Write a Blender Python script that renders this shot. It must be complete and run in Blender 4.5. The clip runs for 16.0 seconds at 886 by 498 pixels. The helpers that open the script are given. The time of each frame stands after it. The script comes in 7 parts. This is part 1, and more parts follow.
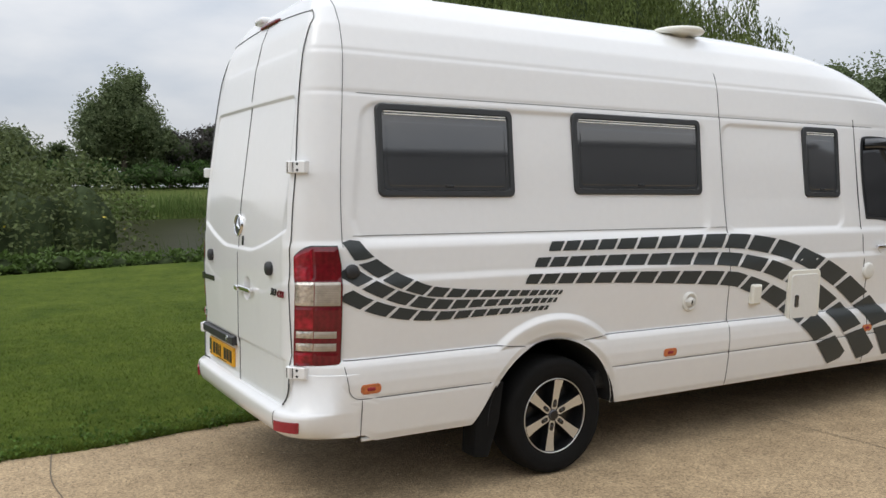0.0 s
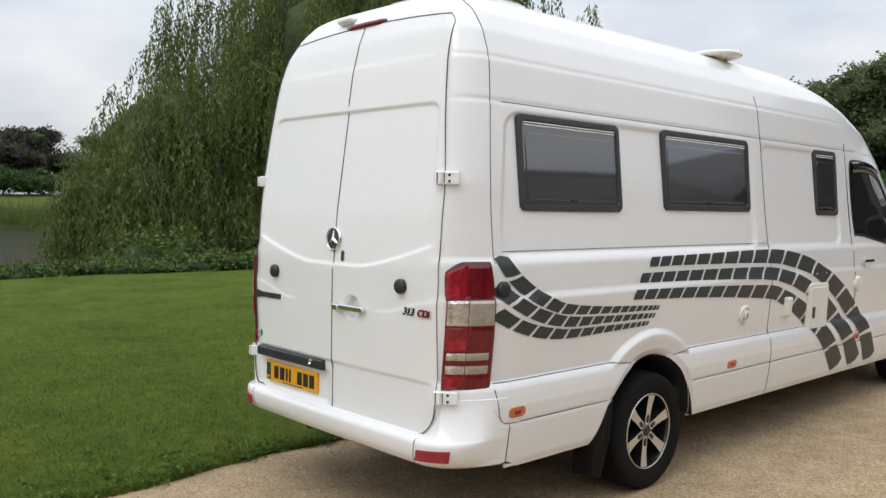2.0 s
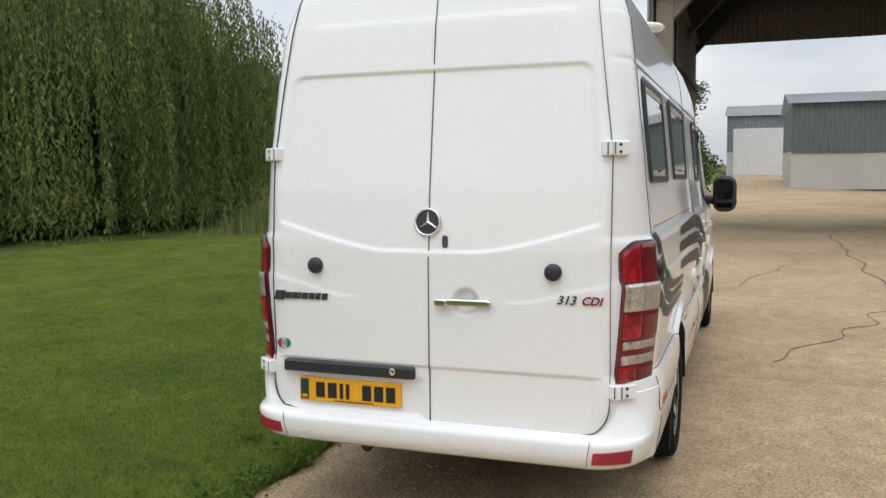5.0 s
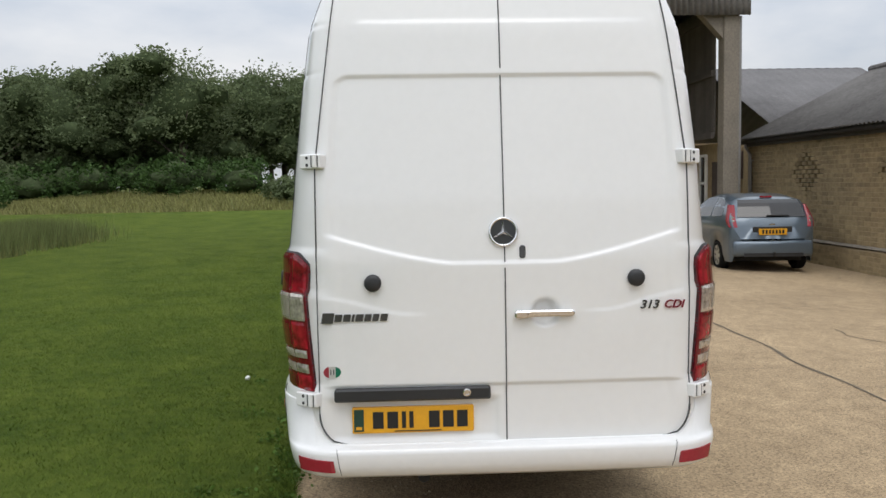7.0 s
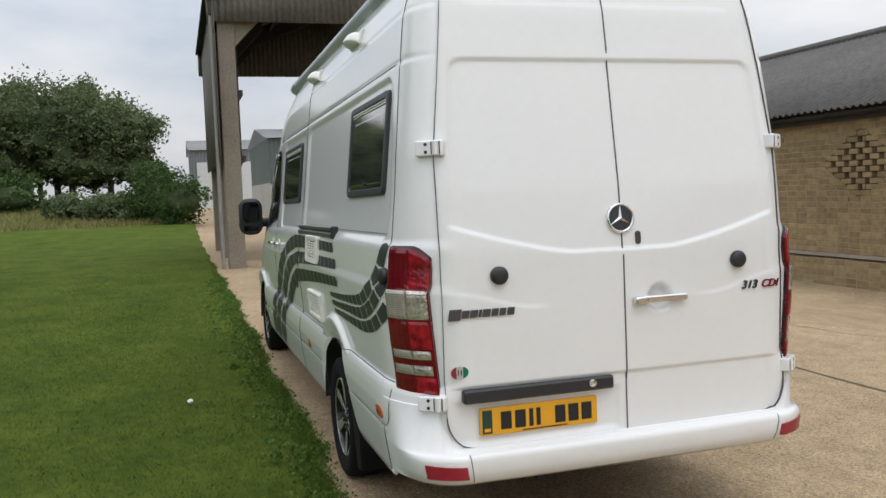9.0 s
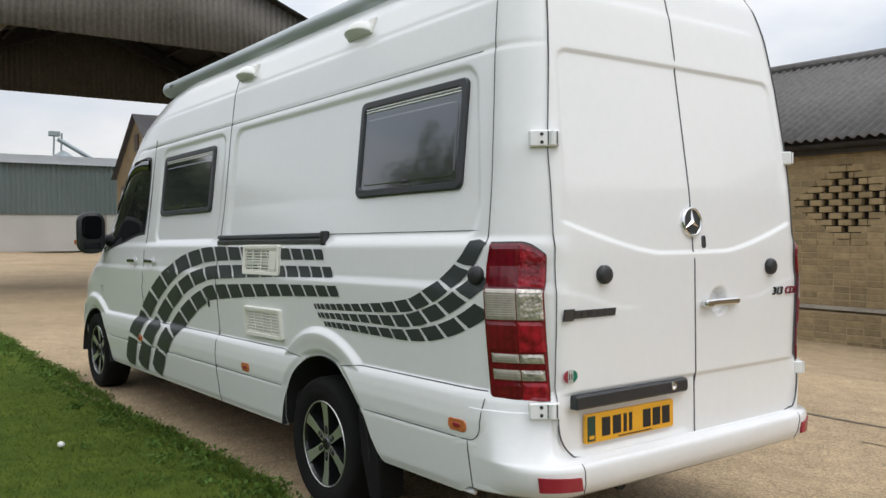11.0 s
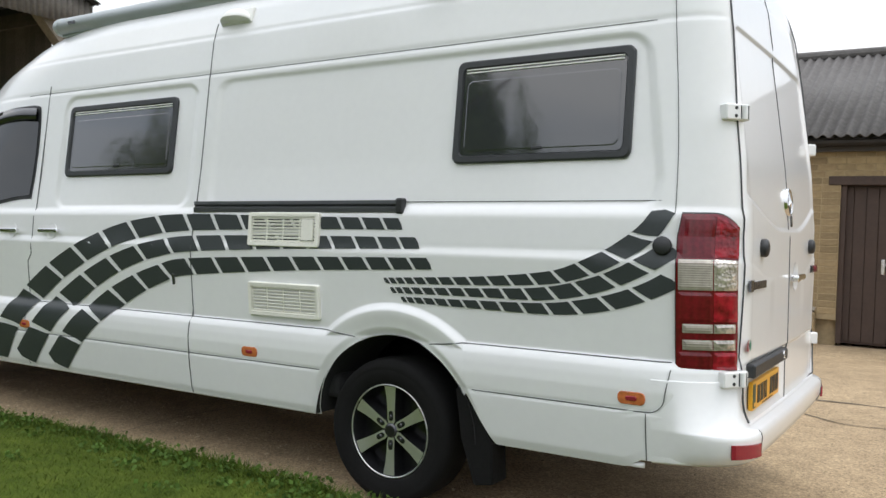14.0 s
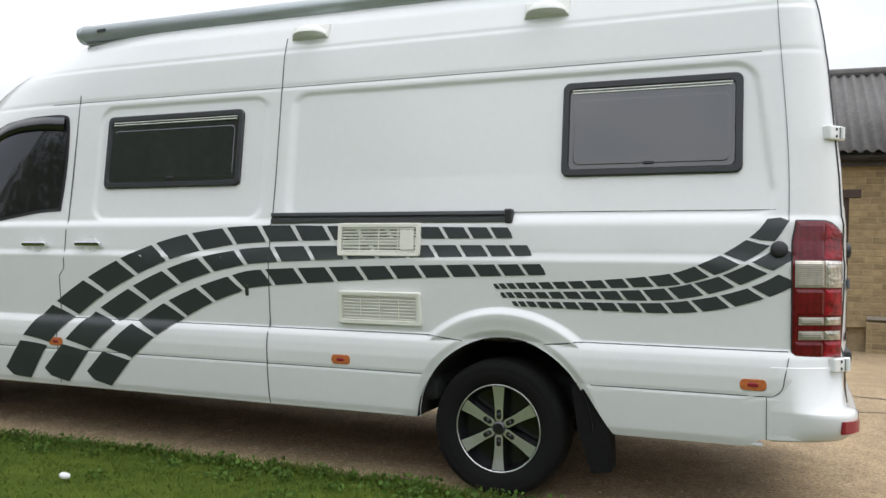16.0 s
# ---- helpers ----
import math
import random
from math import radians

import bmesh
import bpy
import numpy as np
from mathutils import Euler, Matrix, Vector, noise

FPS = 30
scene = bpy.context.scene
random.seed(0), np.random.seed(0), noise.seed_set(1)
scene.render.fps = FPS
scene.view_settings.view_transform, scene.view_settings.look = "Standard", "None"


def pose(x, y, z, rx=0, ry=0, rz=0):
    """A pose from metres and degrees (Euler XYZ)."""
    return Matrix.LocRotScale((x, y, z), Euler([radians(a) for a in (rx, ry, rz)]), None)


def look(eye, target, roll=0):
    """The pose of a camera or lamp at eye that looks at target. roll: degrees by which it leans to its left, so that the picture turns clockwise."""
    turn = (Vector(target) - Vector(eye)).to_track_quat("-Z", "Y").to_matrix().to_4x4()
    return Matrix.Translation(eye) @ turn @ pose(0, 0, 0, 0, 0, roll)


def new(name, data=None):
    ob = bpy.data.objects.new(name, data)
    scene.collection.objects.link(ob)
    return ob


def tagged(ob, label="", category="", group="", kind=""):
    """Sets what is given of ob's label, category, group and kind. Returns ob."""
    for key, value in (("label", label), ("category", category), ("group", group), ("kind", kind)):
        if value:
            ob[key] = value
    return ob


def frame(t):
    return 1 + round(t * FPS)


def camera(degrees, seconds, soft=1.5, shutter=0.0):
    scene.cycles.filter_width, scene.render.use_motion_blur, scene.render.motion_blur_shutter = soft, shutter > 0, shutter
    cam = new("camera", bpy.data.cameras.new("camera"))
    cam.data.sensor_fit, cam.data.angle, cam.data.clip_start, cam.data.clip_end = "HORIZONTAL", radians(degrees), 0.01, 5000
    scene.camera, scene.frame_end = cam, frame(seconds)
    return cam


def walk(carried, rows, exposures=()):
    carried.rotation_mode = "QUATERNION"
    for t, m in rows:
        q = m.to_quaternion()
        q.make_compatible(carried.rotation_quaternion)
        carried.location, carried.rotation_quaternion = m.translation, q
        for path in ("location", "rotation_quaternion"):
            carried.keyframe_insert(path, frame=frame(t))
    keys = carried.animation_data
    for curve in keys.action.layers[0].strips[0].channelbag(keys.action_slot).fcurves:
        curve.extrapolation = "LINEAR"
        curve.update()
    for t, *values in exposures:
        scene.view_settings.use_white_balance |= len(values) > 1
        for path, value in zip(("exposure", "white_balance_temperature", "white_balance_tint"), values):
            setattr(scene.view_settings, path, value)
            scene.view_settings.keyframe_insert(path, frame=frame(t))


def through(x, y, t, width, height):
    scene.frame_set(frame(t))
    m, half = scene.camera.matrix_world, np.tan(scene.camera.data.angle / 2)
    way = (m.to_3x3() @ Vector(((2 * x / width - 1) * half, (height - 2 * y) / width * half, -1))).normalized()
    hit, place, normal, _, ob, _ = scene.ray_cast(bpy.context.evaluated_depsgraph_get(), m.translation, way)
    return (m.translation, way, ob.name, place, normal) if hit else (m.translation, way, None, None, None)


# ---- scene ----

# ---- camera ----
cam = camera(55.3, 16.0)
# the van stands nose-down on the yard; the path is told in the van's own axes
VAN = pose(0, 0, -0.006, 0, 0.9, 0)
PATH = [
    (0, (-1.416, -4.778, 1.65), (-0.412, -3.053, 1.518), 0.2),
    (0.5, (-1.704, -4.445, 1.639), (-0.589, -2.788, 1.531), 1.1),
    (1, (-2.047, -4.221, 1.629), (-0.819, -2.645, 1.544), 1.4),
    (1.5, (-2.378, -4.004, 1.644), (-1.091, -2.475, 1.559), 1.2),
    (2, (-2.615, -3.659, 1.639), (-1.252, -2.197, 1.541), 1.0),
    (2.5, (-2.885, -3.343, 1.625), (-1.397, -2.012, 1.504), 0.7),
    (3, (-3.095, -2.993, 1.627), (-1.523, -1.764, 1.493), 0.4),
    (3.5, (-3.213, -2.539, 1.639), (-1.562, -1.417, 1.527), 0.8),
    (4, (-3.386, -2.149, 1.638), (-1.636, -1.189, 1.519), 0.2),
    (4.2, (-3.439, -2.0, 1.646), (-1.661, -1.094, 1.513), -0.2),
    (6.3, (-3.529, -0.116, 1.627), (-1.539, 0.032, 1.491), 0.1),
    (6.5, (-3.559, 0.067, 1.62), (-1.564, 0.113, 1.486), -0.2),
    (7, (-3.564, 0.418, 1.618), (-1.57, 0.331, 1.494), -1.0),
    (7.5, (-3.474, 0.784, 1.624), (-1.487, 0.573, 1.526), -0.9),
    (8, (-3.47, 1.171, 1.615), (-1.504, 0.816, 1.522), -0.2),
    (8.5, (-3.371, 1.466, 1.574), (-1.423, 1.025, 1.468), -1.4),
    (9, (-3.163, 1.772, 1.558), (-1.255, 1.181, 1.449), -2.4),
    (9.2, (-3.095, 1.914, 1.526), (-1.223, 1.219, 1.417), -2.2),
    (11.3, (-2.089, 3.103, 1.401), (-0.52, 1.863, 1.4), -0.7),
    (11.5, (-1.976, 3.148, 1.403), (-0.436, 1.872, 1.413), -0.7),
    (12, (-1.695, 3.352, 1.356), (-0.269, 1.95, 1.358), -0.3),
    (12.5, (-1.487, 3.608, 1.353), (-0.118, 2.15, 1.354), 0.1),
    (13, (-1.198, 3.738, 1.31), (0.143, 2.254, 1.336), 0.5),
    (13.5, (-0.967, 3.874, 1.281), (0.244, 2.282, 1.297), 1.0),
    (14, (-0.731, 4.134, 1.298), (0.338, 2.444, 1.259), 1.0),
    (14.5, (-0.484, 4.322, 1.247), (0.505, 2.584, 1.22), 0.9),
    (15, (-0.292, 4.521, 1.286), (0.57, 2.717, 1.268), 0.2),
    (15.5, (-0.032, 4.821, 1.308), (0.755, 2.982, 1.274), 0.2),
    (16, (0.243, 4.91, 1.257), (1.001, 3.059, 1.255), 0.4),
]
walk(cam, [(t, VAN @ look(eye, target, roll)) for t, eye, target, roll in PATH],
     [(0, -0.10), (2, -0.02), (4, 0.05), (6.3, -0.08), (8.5, -0.12), (9.2, -0.10), (12, 0.06), (13.5, 0.20), (14.5, 0.28), (16, 0.22)])

# ---- sky and light ----
SUN_AZ, SUN_EL = 265.0, 60.0
world = bpy.data.worlds.new("overcast_sky")
scene.world = world
world.use_nodes = True
wn, wl = world.node_tree.nodes, world.node_tree.links
wn.clear()
w_out = wn.new("ShaderNodeOutputWorld")
w_bg = wn.new("ShaderNodeBackground")
w_sky = wn.new("ShaderNodeTexSky")
w_sky.sky_type = 'NISHITA'
w_sky.sun_disc = False
w_sky.sun_elevation, w_sky.sun_rotation = radians(SUN_EL), radians(SUN_AZ)
w_sky.air_density, w_sky.dust_density = 1.0, 2.0
w_co = wn.new("ShaderNodeTexCoord")
w_map = wn.new("ShaderNodeMapping")
w_map.inputs["Scale"].default_value = (1.0, 1.0, 2.6)
w_no = wn.new("ShaderNodeTexNoise")
w_no.inputs["Scale"].default_value, w_no.inputs["Detail"].default_value = 2.6, 7.0
w_no.inputs["Roughness"].default_value = 0.5
w_ramp = wn.new("ShaderNodeValToRGB")
w_ramp.color_ramp.elements[0].position, w_ramp.color_ramp.elements[0].color = 0.36, (4.9, 5.35, 6.05, 1)
w_ramp.color_ramp.elements[1].position, w_ramp.color_ramp.elements[1].color = 0.60, (7.6, 7.6, 7.7, 1)
w_mix = wn.new("ShaderNodeMix")
w_mix.data_type = 'RGBA'
w_mix.inputs["Factor"].default_value = 0.9
wl.new(w_co.outputs["Generated"], w_map.inputs["Vector"])
wl.new(w_map.outputs["Vector"], w_no.inputs["Vector"])
wl.new(w_no.outputs["Fac"], w_ramp.inputs["Fac"])
wl.new(w_sky.outputs["Color"], w_mix.inputs[6])
wl.new(w_ramp.outputs["Color"], w_mix.inputs[7])
w_sep, w_grad = wn.new("ShaderNodeSeparateXYZ"), wn.new("ShaderNodeMapRange")
w_grad.inputs["To Min"].default_value, w_grad.inputs["To Max"].default_value = 0.76, 2.05
w_mul = wn.new("ShaderNodeVectorMath")
w_mul.operation = 'SCALE'
wl.new(w_co.outputs["Generated"], w_sep.inputs["Vector"])
wl.new(w_sep.outputs["Z"], w_grad.inputs["Value"])
wl.new(w_mix.outputs[2], w_mul.inputs[0])
wl.new(w_grad.outputs["Result"], w_mul.inputs["Scale"])
wl.new(w_mul.outputs["Vector"], w_bg.inputs["Color"])
w_bg.inputs["Strength"].default_value = 0.135
wl.new(w_bg.outputs["Background"], w_out.inputs["Surface"])

sun = new("sun", bpy.data.lights.new("sun", 'SUN'))
sun.data.energy, sun.data.angle, sun.data.color = 0.62, radians(28), (1.0, 0.98, 0.95)
_az, _el = radians(SUN_AZ), radians(SUN_EL)
sun.matrix_world = look((0, 0, 30), (-math.sin(_az) * math.cos(_el), -math.cos(_az) * math.cos(_el), 30 - math.sin(_el)))


# ---- materials ----
def material(name, colour, rough=0.5, metal=0.0, vary=0.12, scale=6.0, fine=60.0, bump=0.0, bump_scale=120.0,
             coat=0.0, second=None, spec=0.5, island=0.0, rnd=0.0):
    """A node material: base colour broken up by a large and a fine noise, with fine relief."""
    m = bpy.data.materials.new(name)
    m.use_nodes = True
    n, l = m.node_tree.nodes, m.node_tree.links
    b = n["Principled BSDF"]
    b.inputs["Roughness"].default_value, b.inputs["Metallic"].default_value = rough, metal
    b.inputs["Coat Weight"].default_value, b.inputs["Coat Roughness"].default_value = coat, 0.06
    b.inputs["Specular IOR Level"].default_value = spec
    tc = n.new("ShaderNodeTexCoord")
    big, small = n.new("ShaderNodeTexNoise"), n.new("ShaderNodeTexNoise")
    for t, s in ((big, scale), (small, fine)):
        t.inputs["Scale"].default_value, t.inputs["Detail"].default_value = s, 5.0
        l.new(tc.outputs["Object"], t.inputs["Vector"])
    add = n.new("ShaderNodeMath")
    add.operation = 'ADD'
    l.new(big.outputs["Fac"], add.inputs[0])
    l.new(small.outputs["Fac"], add.inputs[1])
    ramp = n.new("ShaderNodeMapRange")
    ramp.inputs["From Min"].default_value, ramp.inputs["From Max"].default_value = 0.6, 1.4
    l.new(add.outputs[0], ramp.inputs["Value"])
    mix = n.new("ShaderNodeMix")
    mix.data_type = 'RGBA'
    c = colour
    d = second if second else tuple(v * (1 - vary) for v in c)
    e = c if second else tuple(min(1, v * (1 + vary)) for v in c)
    mix.inputs[6].default_value, mix.inputs[7].default_value = (*d, 1), (*e, 1)
    l.new(ramp.outputs["Result"], mix.inputs["Factor"])
    colour_out = mix.outputs[2]
    if island or rnd:
        hsv = n.new("ShaderNodeHueSaturation")
        src = n.new("ShaderNodeNewGeometry") if island else n.new("ShaderNodeObjectInfo")
        mr = n.new("ShaderNodeMapRange")
        k = island or rnd
        mr.inputs["To Min"].default_value, mr.inputs["To Max"].default_value = 1 - k, 1 + k
        l.new(src.outputs["Random Per Island"] if island else src.outputs["Random"], mr.inputs["Value"])
        l.new(mr.outputs["Result"], hsv.inputs["Value"])
        l.new(colour_out, hsv.inputs["Color"])
        colour_out = hsv.outputs["Color"]
    l.new(colour_out, b.inputs["Base Color"])
    if bump:
        bn = n.new("ShaderNodeTexNoise")
        bn.inputs["Scale"].default_value, bn.inputs["Detail"].default_value = bump_scale, 6.0
        l.new(tc.outputs["Object"], bn.inputs["Vector"])
        bp = n.new("ShaderNodeBump")
        bp.inputs["Strength"].default_value, bp.inputs["Distance"].default_value = bump, 0.02
        l.new(bn.outputs["Fac"], bp.inputs["Height"])
        l.new(bp.outputs["Normal"], b.inputs["Normal"])
    return m


def leafy(name, colour, k=0.35, through=0.25, spec=0.12, vary=0.3):
    """Foliage: leaves that vary one by one, and let some light through."""
    m = material(name, colour, rough=0.6, vary=vary, scale=0.5, fine=6.0, island=k, spec=spec)
    n, l = m.node_tree.nodes, m.node_tree.links
    b, out = n["Principled BSDF"], n["Material Output"]
    tr, mx = n.new("ShaderNodeBsdfTranslucent"), n.new("ShaderNodeMixShader")
    mx.inputs["Fac"].default_value = through
    l.new(b.inputs["Base Color"].links[0].from_socket, tr.inputs["Color"])
    l.new(b.outputs["BSDF"], mx.inputs[1])
    l.new(tr.outputs["BSDF"], mx.inputs[2])
    l.new(mx.outputs["Shader"], out.inputs["Surface"])
    return m


PAINT = material("white_van_paint", (0.80, 0.805, 0.80), 0.30, vary=0.02, scale=1.5, fine=25, coat=0.8)
BUMPER = material("white_bumper_paint", (0.79, 0.795, 0.79), 0.32, vary=0.03, scale=3, fine=30, coat=0.7)
SEAM = material("seam_shadow_gap", (0.03, 0.03, 0.032), 0.7)
# grey that stands for the shade in open panel gaps
DOORGAP = material("grey_gap_shade", (0.085, 0.088, 0.09), 0.8)
BLACK = material("black_plastic", (0.022, 0.023, 0.025), 0.45, vary=0.2, fine=200, bump=0.05, bump_scale=400)
FRAMEBLACK = material("window_frame_plastic", (0.028, 0.031, 0.033), 0.4, vary=0.15)
SMOKED = material("smoked_acrylic", (0.028, 0.031, 0.034), 0.04, vary=0.05, scale=2, fine=8, spec=1.0, coat=1.0)
GLASS = material("tinted_cab_glass", (0.012, 0.013, 0.014), 0.03, vary=0.1, spec=0.6)
DECAL = material("charcoal_vinyl", (0.034, 0.041, 0.042), 0.4, vary=0.12, scale=4)
CHROME = material("chrome", (0.75, 0.75, 0.76), 0.12, metal=1.0, vary=0.05)
ALLOY = material("machined_alloy", (0.72, 0.72, 0.70), 0.3, metal=0.85, vary=0.05)
GLOSSBLACK = material("gloss_black_rim", (0.012, 0.012, 0.013), 0.2)
RUBBER = material("tyre_rubber", (0.008, 0.0078, 0.0075), 0.9, spec=0.2, vary=0.3, scale=8, fine=90, bump=0.2, bump_scale=150)
UNDER = material("underbody_dark", (0.02, 0.02, 0.02), 0.9, vary=0.3)
RED = material("red_lens", (0.135, 0.004, 0.011), 0.10, vary=0.4, scale=14, fine=60, coat=0.3)
CLEAR = material("clear_lens", (0.42, 0.38, 0.33), 0.12, metal=0.3, vary=0.20, scale=12, fine=40, coat=0.6)


def ribbed(m, scale, axis, depth):
    """Moulded ribs on a lens: fine bands of relief and of tone."""
    n, l = m.node_tree.nodes, m.node_tree.links
    b = n["Principled BSDF"]
    tc, wv, bp = n.new("ShaderNodeTexCoord"), n.new("ShaderNodeTexWave"), n.new("ShaderNodeBump")
    wv.bands_direction = axis
    wv.inputs["Scale"].default_value = scale
    bp.inputs["Strength"].default_value, bp.inputs["Distance"].default_value = 0.3, depth
    l.new(tc.outputs["Object"], wv.inputs["Vector"])
    l.new(wv.outputs["Fac"], bp.inputs["Height"])
    l.new(bp.outputs["Normal"], b.inputs["Normal"])
    hs, mr = n.new("ShaderNodeHueSaturation"), n.new("ShaderNodeMapRange")
    mr.inputs["To Min"].default_value, mr.inputs["To Max"].default_value = 0.90, 1.06
    l.new(wv.outputs["Fac"], mr.inputs["Value"])
    l.new(mr.outputs["Result"], hs.inputs["Value"])
    l.new(b.inputs["Base Color"].links[0].from_socket, hs.inputs["Color"])
    l.new(hs.outputs["Color"], b.inputs["Base Color"])


ribbed(CLEAR, 36.0, 'Z', 0.002)
ribbed(RED, 11.0, 'X', 0.0015)
REDLIT = material("bright_red_reflector_lens", (0.25, 0.007, 0.017), 0.10, vary=0.95, scale=14, fine=30, coat=0.3)
BOWL = material("bright_bulb_reflector", (0.58, 0.53, 0.48), 0.14, metal=0.6, vary=0.55, scale=26, fine=60, coat=0.6)


def faceted(m, scale, depth):
    """Pressed facets of a lamp reflector."""
    n, l = m.node_tree.nodes, m.node_tree.links
    tc, vo, bp = n.new("ShaderNodeTexCoord"), n.new("ShaderNodeTexVoronoi"), n.new("ShaderNodeBump")
    vo.inputs["Scale"].default_value = scale
    bp.inputs["Strength"].default_value, bp.inputs["Distance"].default_value = 0.3, depth
    l.new(tc.outputs["Object"], vo.inputs["Vector"])
    l.new(vo.outputs["Distance"], bp.inputs["Height"])
    l.new(bp.outputs["Normal"], n["Principled BSDF"].inputs["Normal"])


faceted(REDLIT, 60.0, 0.004)
faceted(BOWL, 75.0, 0.006)
AMBER = material("amber_marker", (0.54, 0.155, 0.05), 0.25, vary=0.25, scale=30, coat=0.5)
REFLECT = material("red_reflector", (0.29, 0.022, 0.034), 0.25, vary=0.15, scale=30, fine=300)
CREAM = material("cream_plastic", (0.80, 0.79, 0.71), 0.45, vary=0.05)
IVORY = material("white_plastic", (0.76, 0.76, 0.72), 0.4, vary=0.04)
AWNING = material("grey_awning_metal", (0.42, 0.46, 0.47), 0.35, metal=0.3, vary=0.06, scale=3)
YELLOW = material("yellow_plate", (0.76, 0.375, 0.02), 0.35, vary=0.06)
PLATEBLUE = material("plate_badge_green", (0.012, 0.05, 0.035), 0.4)
TEXT = material("black_characters", (0.012, 0.012, 0.012), 0.5)
GREYTEXT = material("dark_chrome_letters", (0.10, 0.10, 0.105), 0.25, metal=0.7)
REDTEXT = material("red_chrome_letters", (0.25, 0.03, 0.05), 0.25, metal=0.5)
GREEN_ST = material("sticker_green", (0.02, 0.30, 0.17), 0.5)
RED_ST = material("sticker_red", (0.45, 0.06, 0.08), 0.5)


# ---- building tools ----
def mesh_ob(name, verts, faces, mat, parent=None, label="", smooth=False):
    me = bpy.data.meshes.new(name)
    me.from_pydata([tuple(v) for v in verts], [], [tuple(f) for f in faces])
    me.materials.append(mat)
    if smooth:
        me.polygons.foreach_set("use_smooth", [True] * len(me.polygons))
    me.update()
    ob = new(name, me)
    if parent is not None:
        ob.parent = parent
    if label:
        ob["label"] = label
    return ob


def part(name, bm, mat, parent=None, label="", smooth=False, fix=True):
    """A bmesh as one mesh object under a thing or a part."""
    if fix:
        bmesh.ops.recalc_face_normals(bm, faces=bm.faces)
    me = bpy.data.meshes.new(name)
    bm.to_mesh(me)
    bm.free()
    me.materials.append(mat)
    if smooth:
        me.polygons.foreach_set("use_smooth", [True] * len(me.polygons))
    ob = new(name, me)
    if parent is not None:
        ob.parent = parent
    if label:
        ob["label"] = label
    return ob


def box(bm, c, s, bevel=0.0, m=None, seg=2):
    """A box of size s about c, its edges rounded, turned by m."""
    r = bmesh.ops.create_cube(bm, size=1.0)
    vs = r["verts"]
    for v in vs:
        v.co = Vector((v.co.x * s[0], v.co.y * s[1], v.co.z * s[2]))
    if bevel:
        es = list({e for v in vs for e in v.link_edges})
        g = bmesh.ops.bevel(bm, geom=es, offset=bevel, segments=seg, affect='EDGES', profile=0.5)
        vs = list({v for f in g["faces"] for v in f.verts} | {v for v in vs if v.is_valid})
    t = Matrix.Translation(c) @ (m if m is not None else Matrix.Identity(4))
    for v in vs:
        v.co = t @ v.co
    return vs


def tube(bm, pts, radius, n=8, close=False):
    """A round tube along pts; radius a number or one a point."""
    pts = [Vector(p) for p in pts]
    rs = radius if isinstance(radius, (list, tuple)) else [radius] * len(pts)
    rings = []
    for i, p in enumerate(pts):
        d = (pts[min(i + 1, len(pts) - 1)] - pts[max(i - 1, 0)]).normalized()
        a = d.cross(Vector((0, 0, 1)) if abs(d.z) < 0.95 else Vector((1, 0, 0))).normalized()
        b = d.cross(a)
        rings.append([bm.verts.new(p + rs[i] * (math.cos(k * 2 * math.pi / n) * a + math.sin(k * 2 * math.pi / n) * b)) for k in range(n)])
    for q, r in zip(rings, rings[1:]):
        for k in range(n):
            bm.faces.new((q[k], q[(k + 1) % n], r[(k + 1) % n], r[k]))
    bm.faces.new(rings[0][::-1])
    bm.faces.new(rings[-1])


def lathe(bm, prof, m, n=32, caps=True):
    """Profile rows (radius, along) turned round the local y axis of m."""
    rings = []
    for r, h in prof:
        rings.append([bm.verts.new(m @ Vector((r * math.cos(k * 2 * math.pi / n), h, r * math.sin(k * 2 * math.pi / n)))) for k in range(n)])
    for q, r in zip(rings, rings[1:]):
        for k in range(n):
            bm.faces.new((q[k], q[(k + 1) % n], r[(k + 1) % n], r[k]))
    if caps:
        bm.faces.new(rings[0][::-1])
        bm.faces.new(rings[-1])


def round_rect(w, h, r, n=5):
    """Outline of a rounded rectangle about the origin, anticlockwise."""
    out = []
    for cx, cy, a0 in ((w / 2 - r, h / 2 - r, 0), (-w / 2 + r, h / 2 - r, 90), (-w / 2 + r, -h / 2 + r, 180), (w / 2 - r, -h / 2 + r, 270)):
        for k in range(n + 1):
            a = radians(a0 + 90 * k / n)
            out.append((cx + r * math.cos(a), cy + r * math.sin(a)))
    return out


def stack(bm, layers, m):
    """Closed solid from outlines: layers of (outline, height) joined ring to ring, in the axes of m (x, y, out)."""
    rings = [[bm.verts.new(m @ Vector((x, y, h))) for x, y in o] for o, h in layers]
    for q, r in zip(rings, rings[1:]):
        k = len(q)
        for i in range(k):
            bm.faces.new((q[i], q[(i + 1) % k], r[(i + 1) % k], r[i]))
    bm.faces.new(rings[0][::-1])
    bm.faces.new(rings[-1])


def thing(name, m, label, category, group="", kind=""):
    e = new(name)
    e.matrix_world = m
    e.empty_display_size = 0.2
    return tagged(e, label, category, group, kind)


def spline(pts, n):
    """Points along a smooth curve through pts (rows of equal length)."""
    p = np.array(pts, float)
    p = np.vstack([2 * p[0] - p[1], p, 2 * p[-1] - p[-2]])
    out = []
    segs = len(p) - 3
    for t in np.linspace(0, segs, n):
        i = min(int(t), segs - 1)
        f = t - i
        a, b, c, d = p[i:i + 4]
        out.append(0.5 * (2 * b + (c - a) * f + (2 * a - 5 * b + 4 * c - d) * f * f + (3 * b - a - 3 * c + d) * f ** 3))
    return np.array(out)


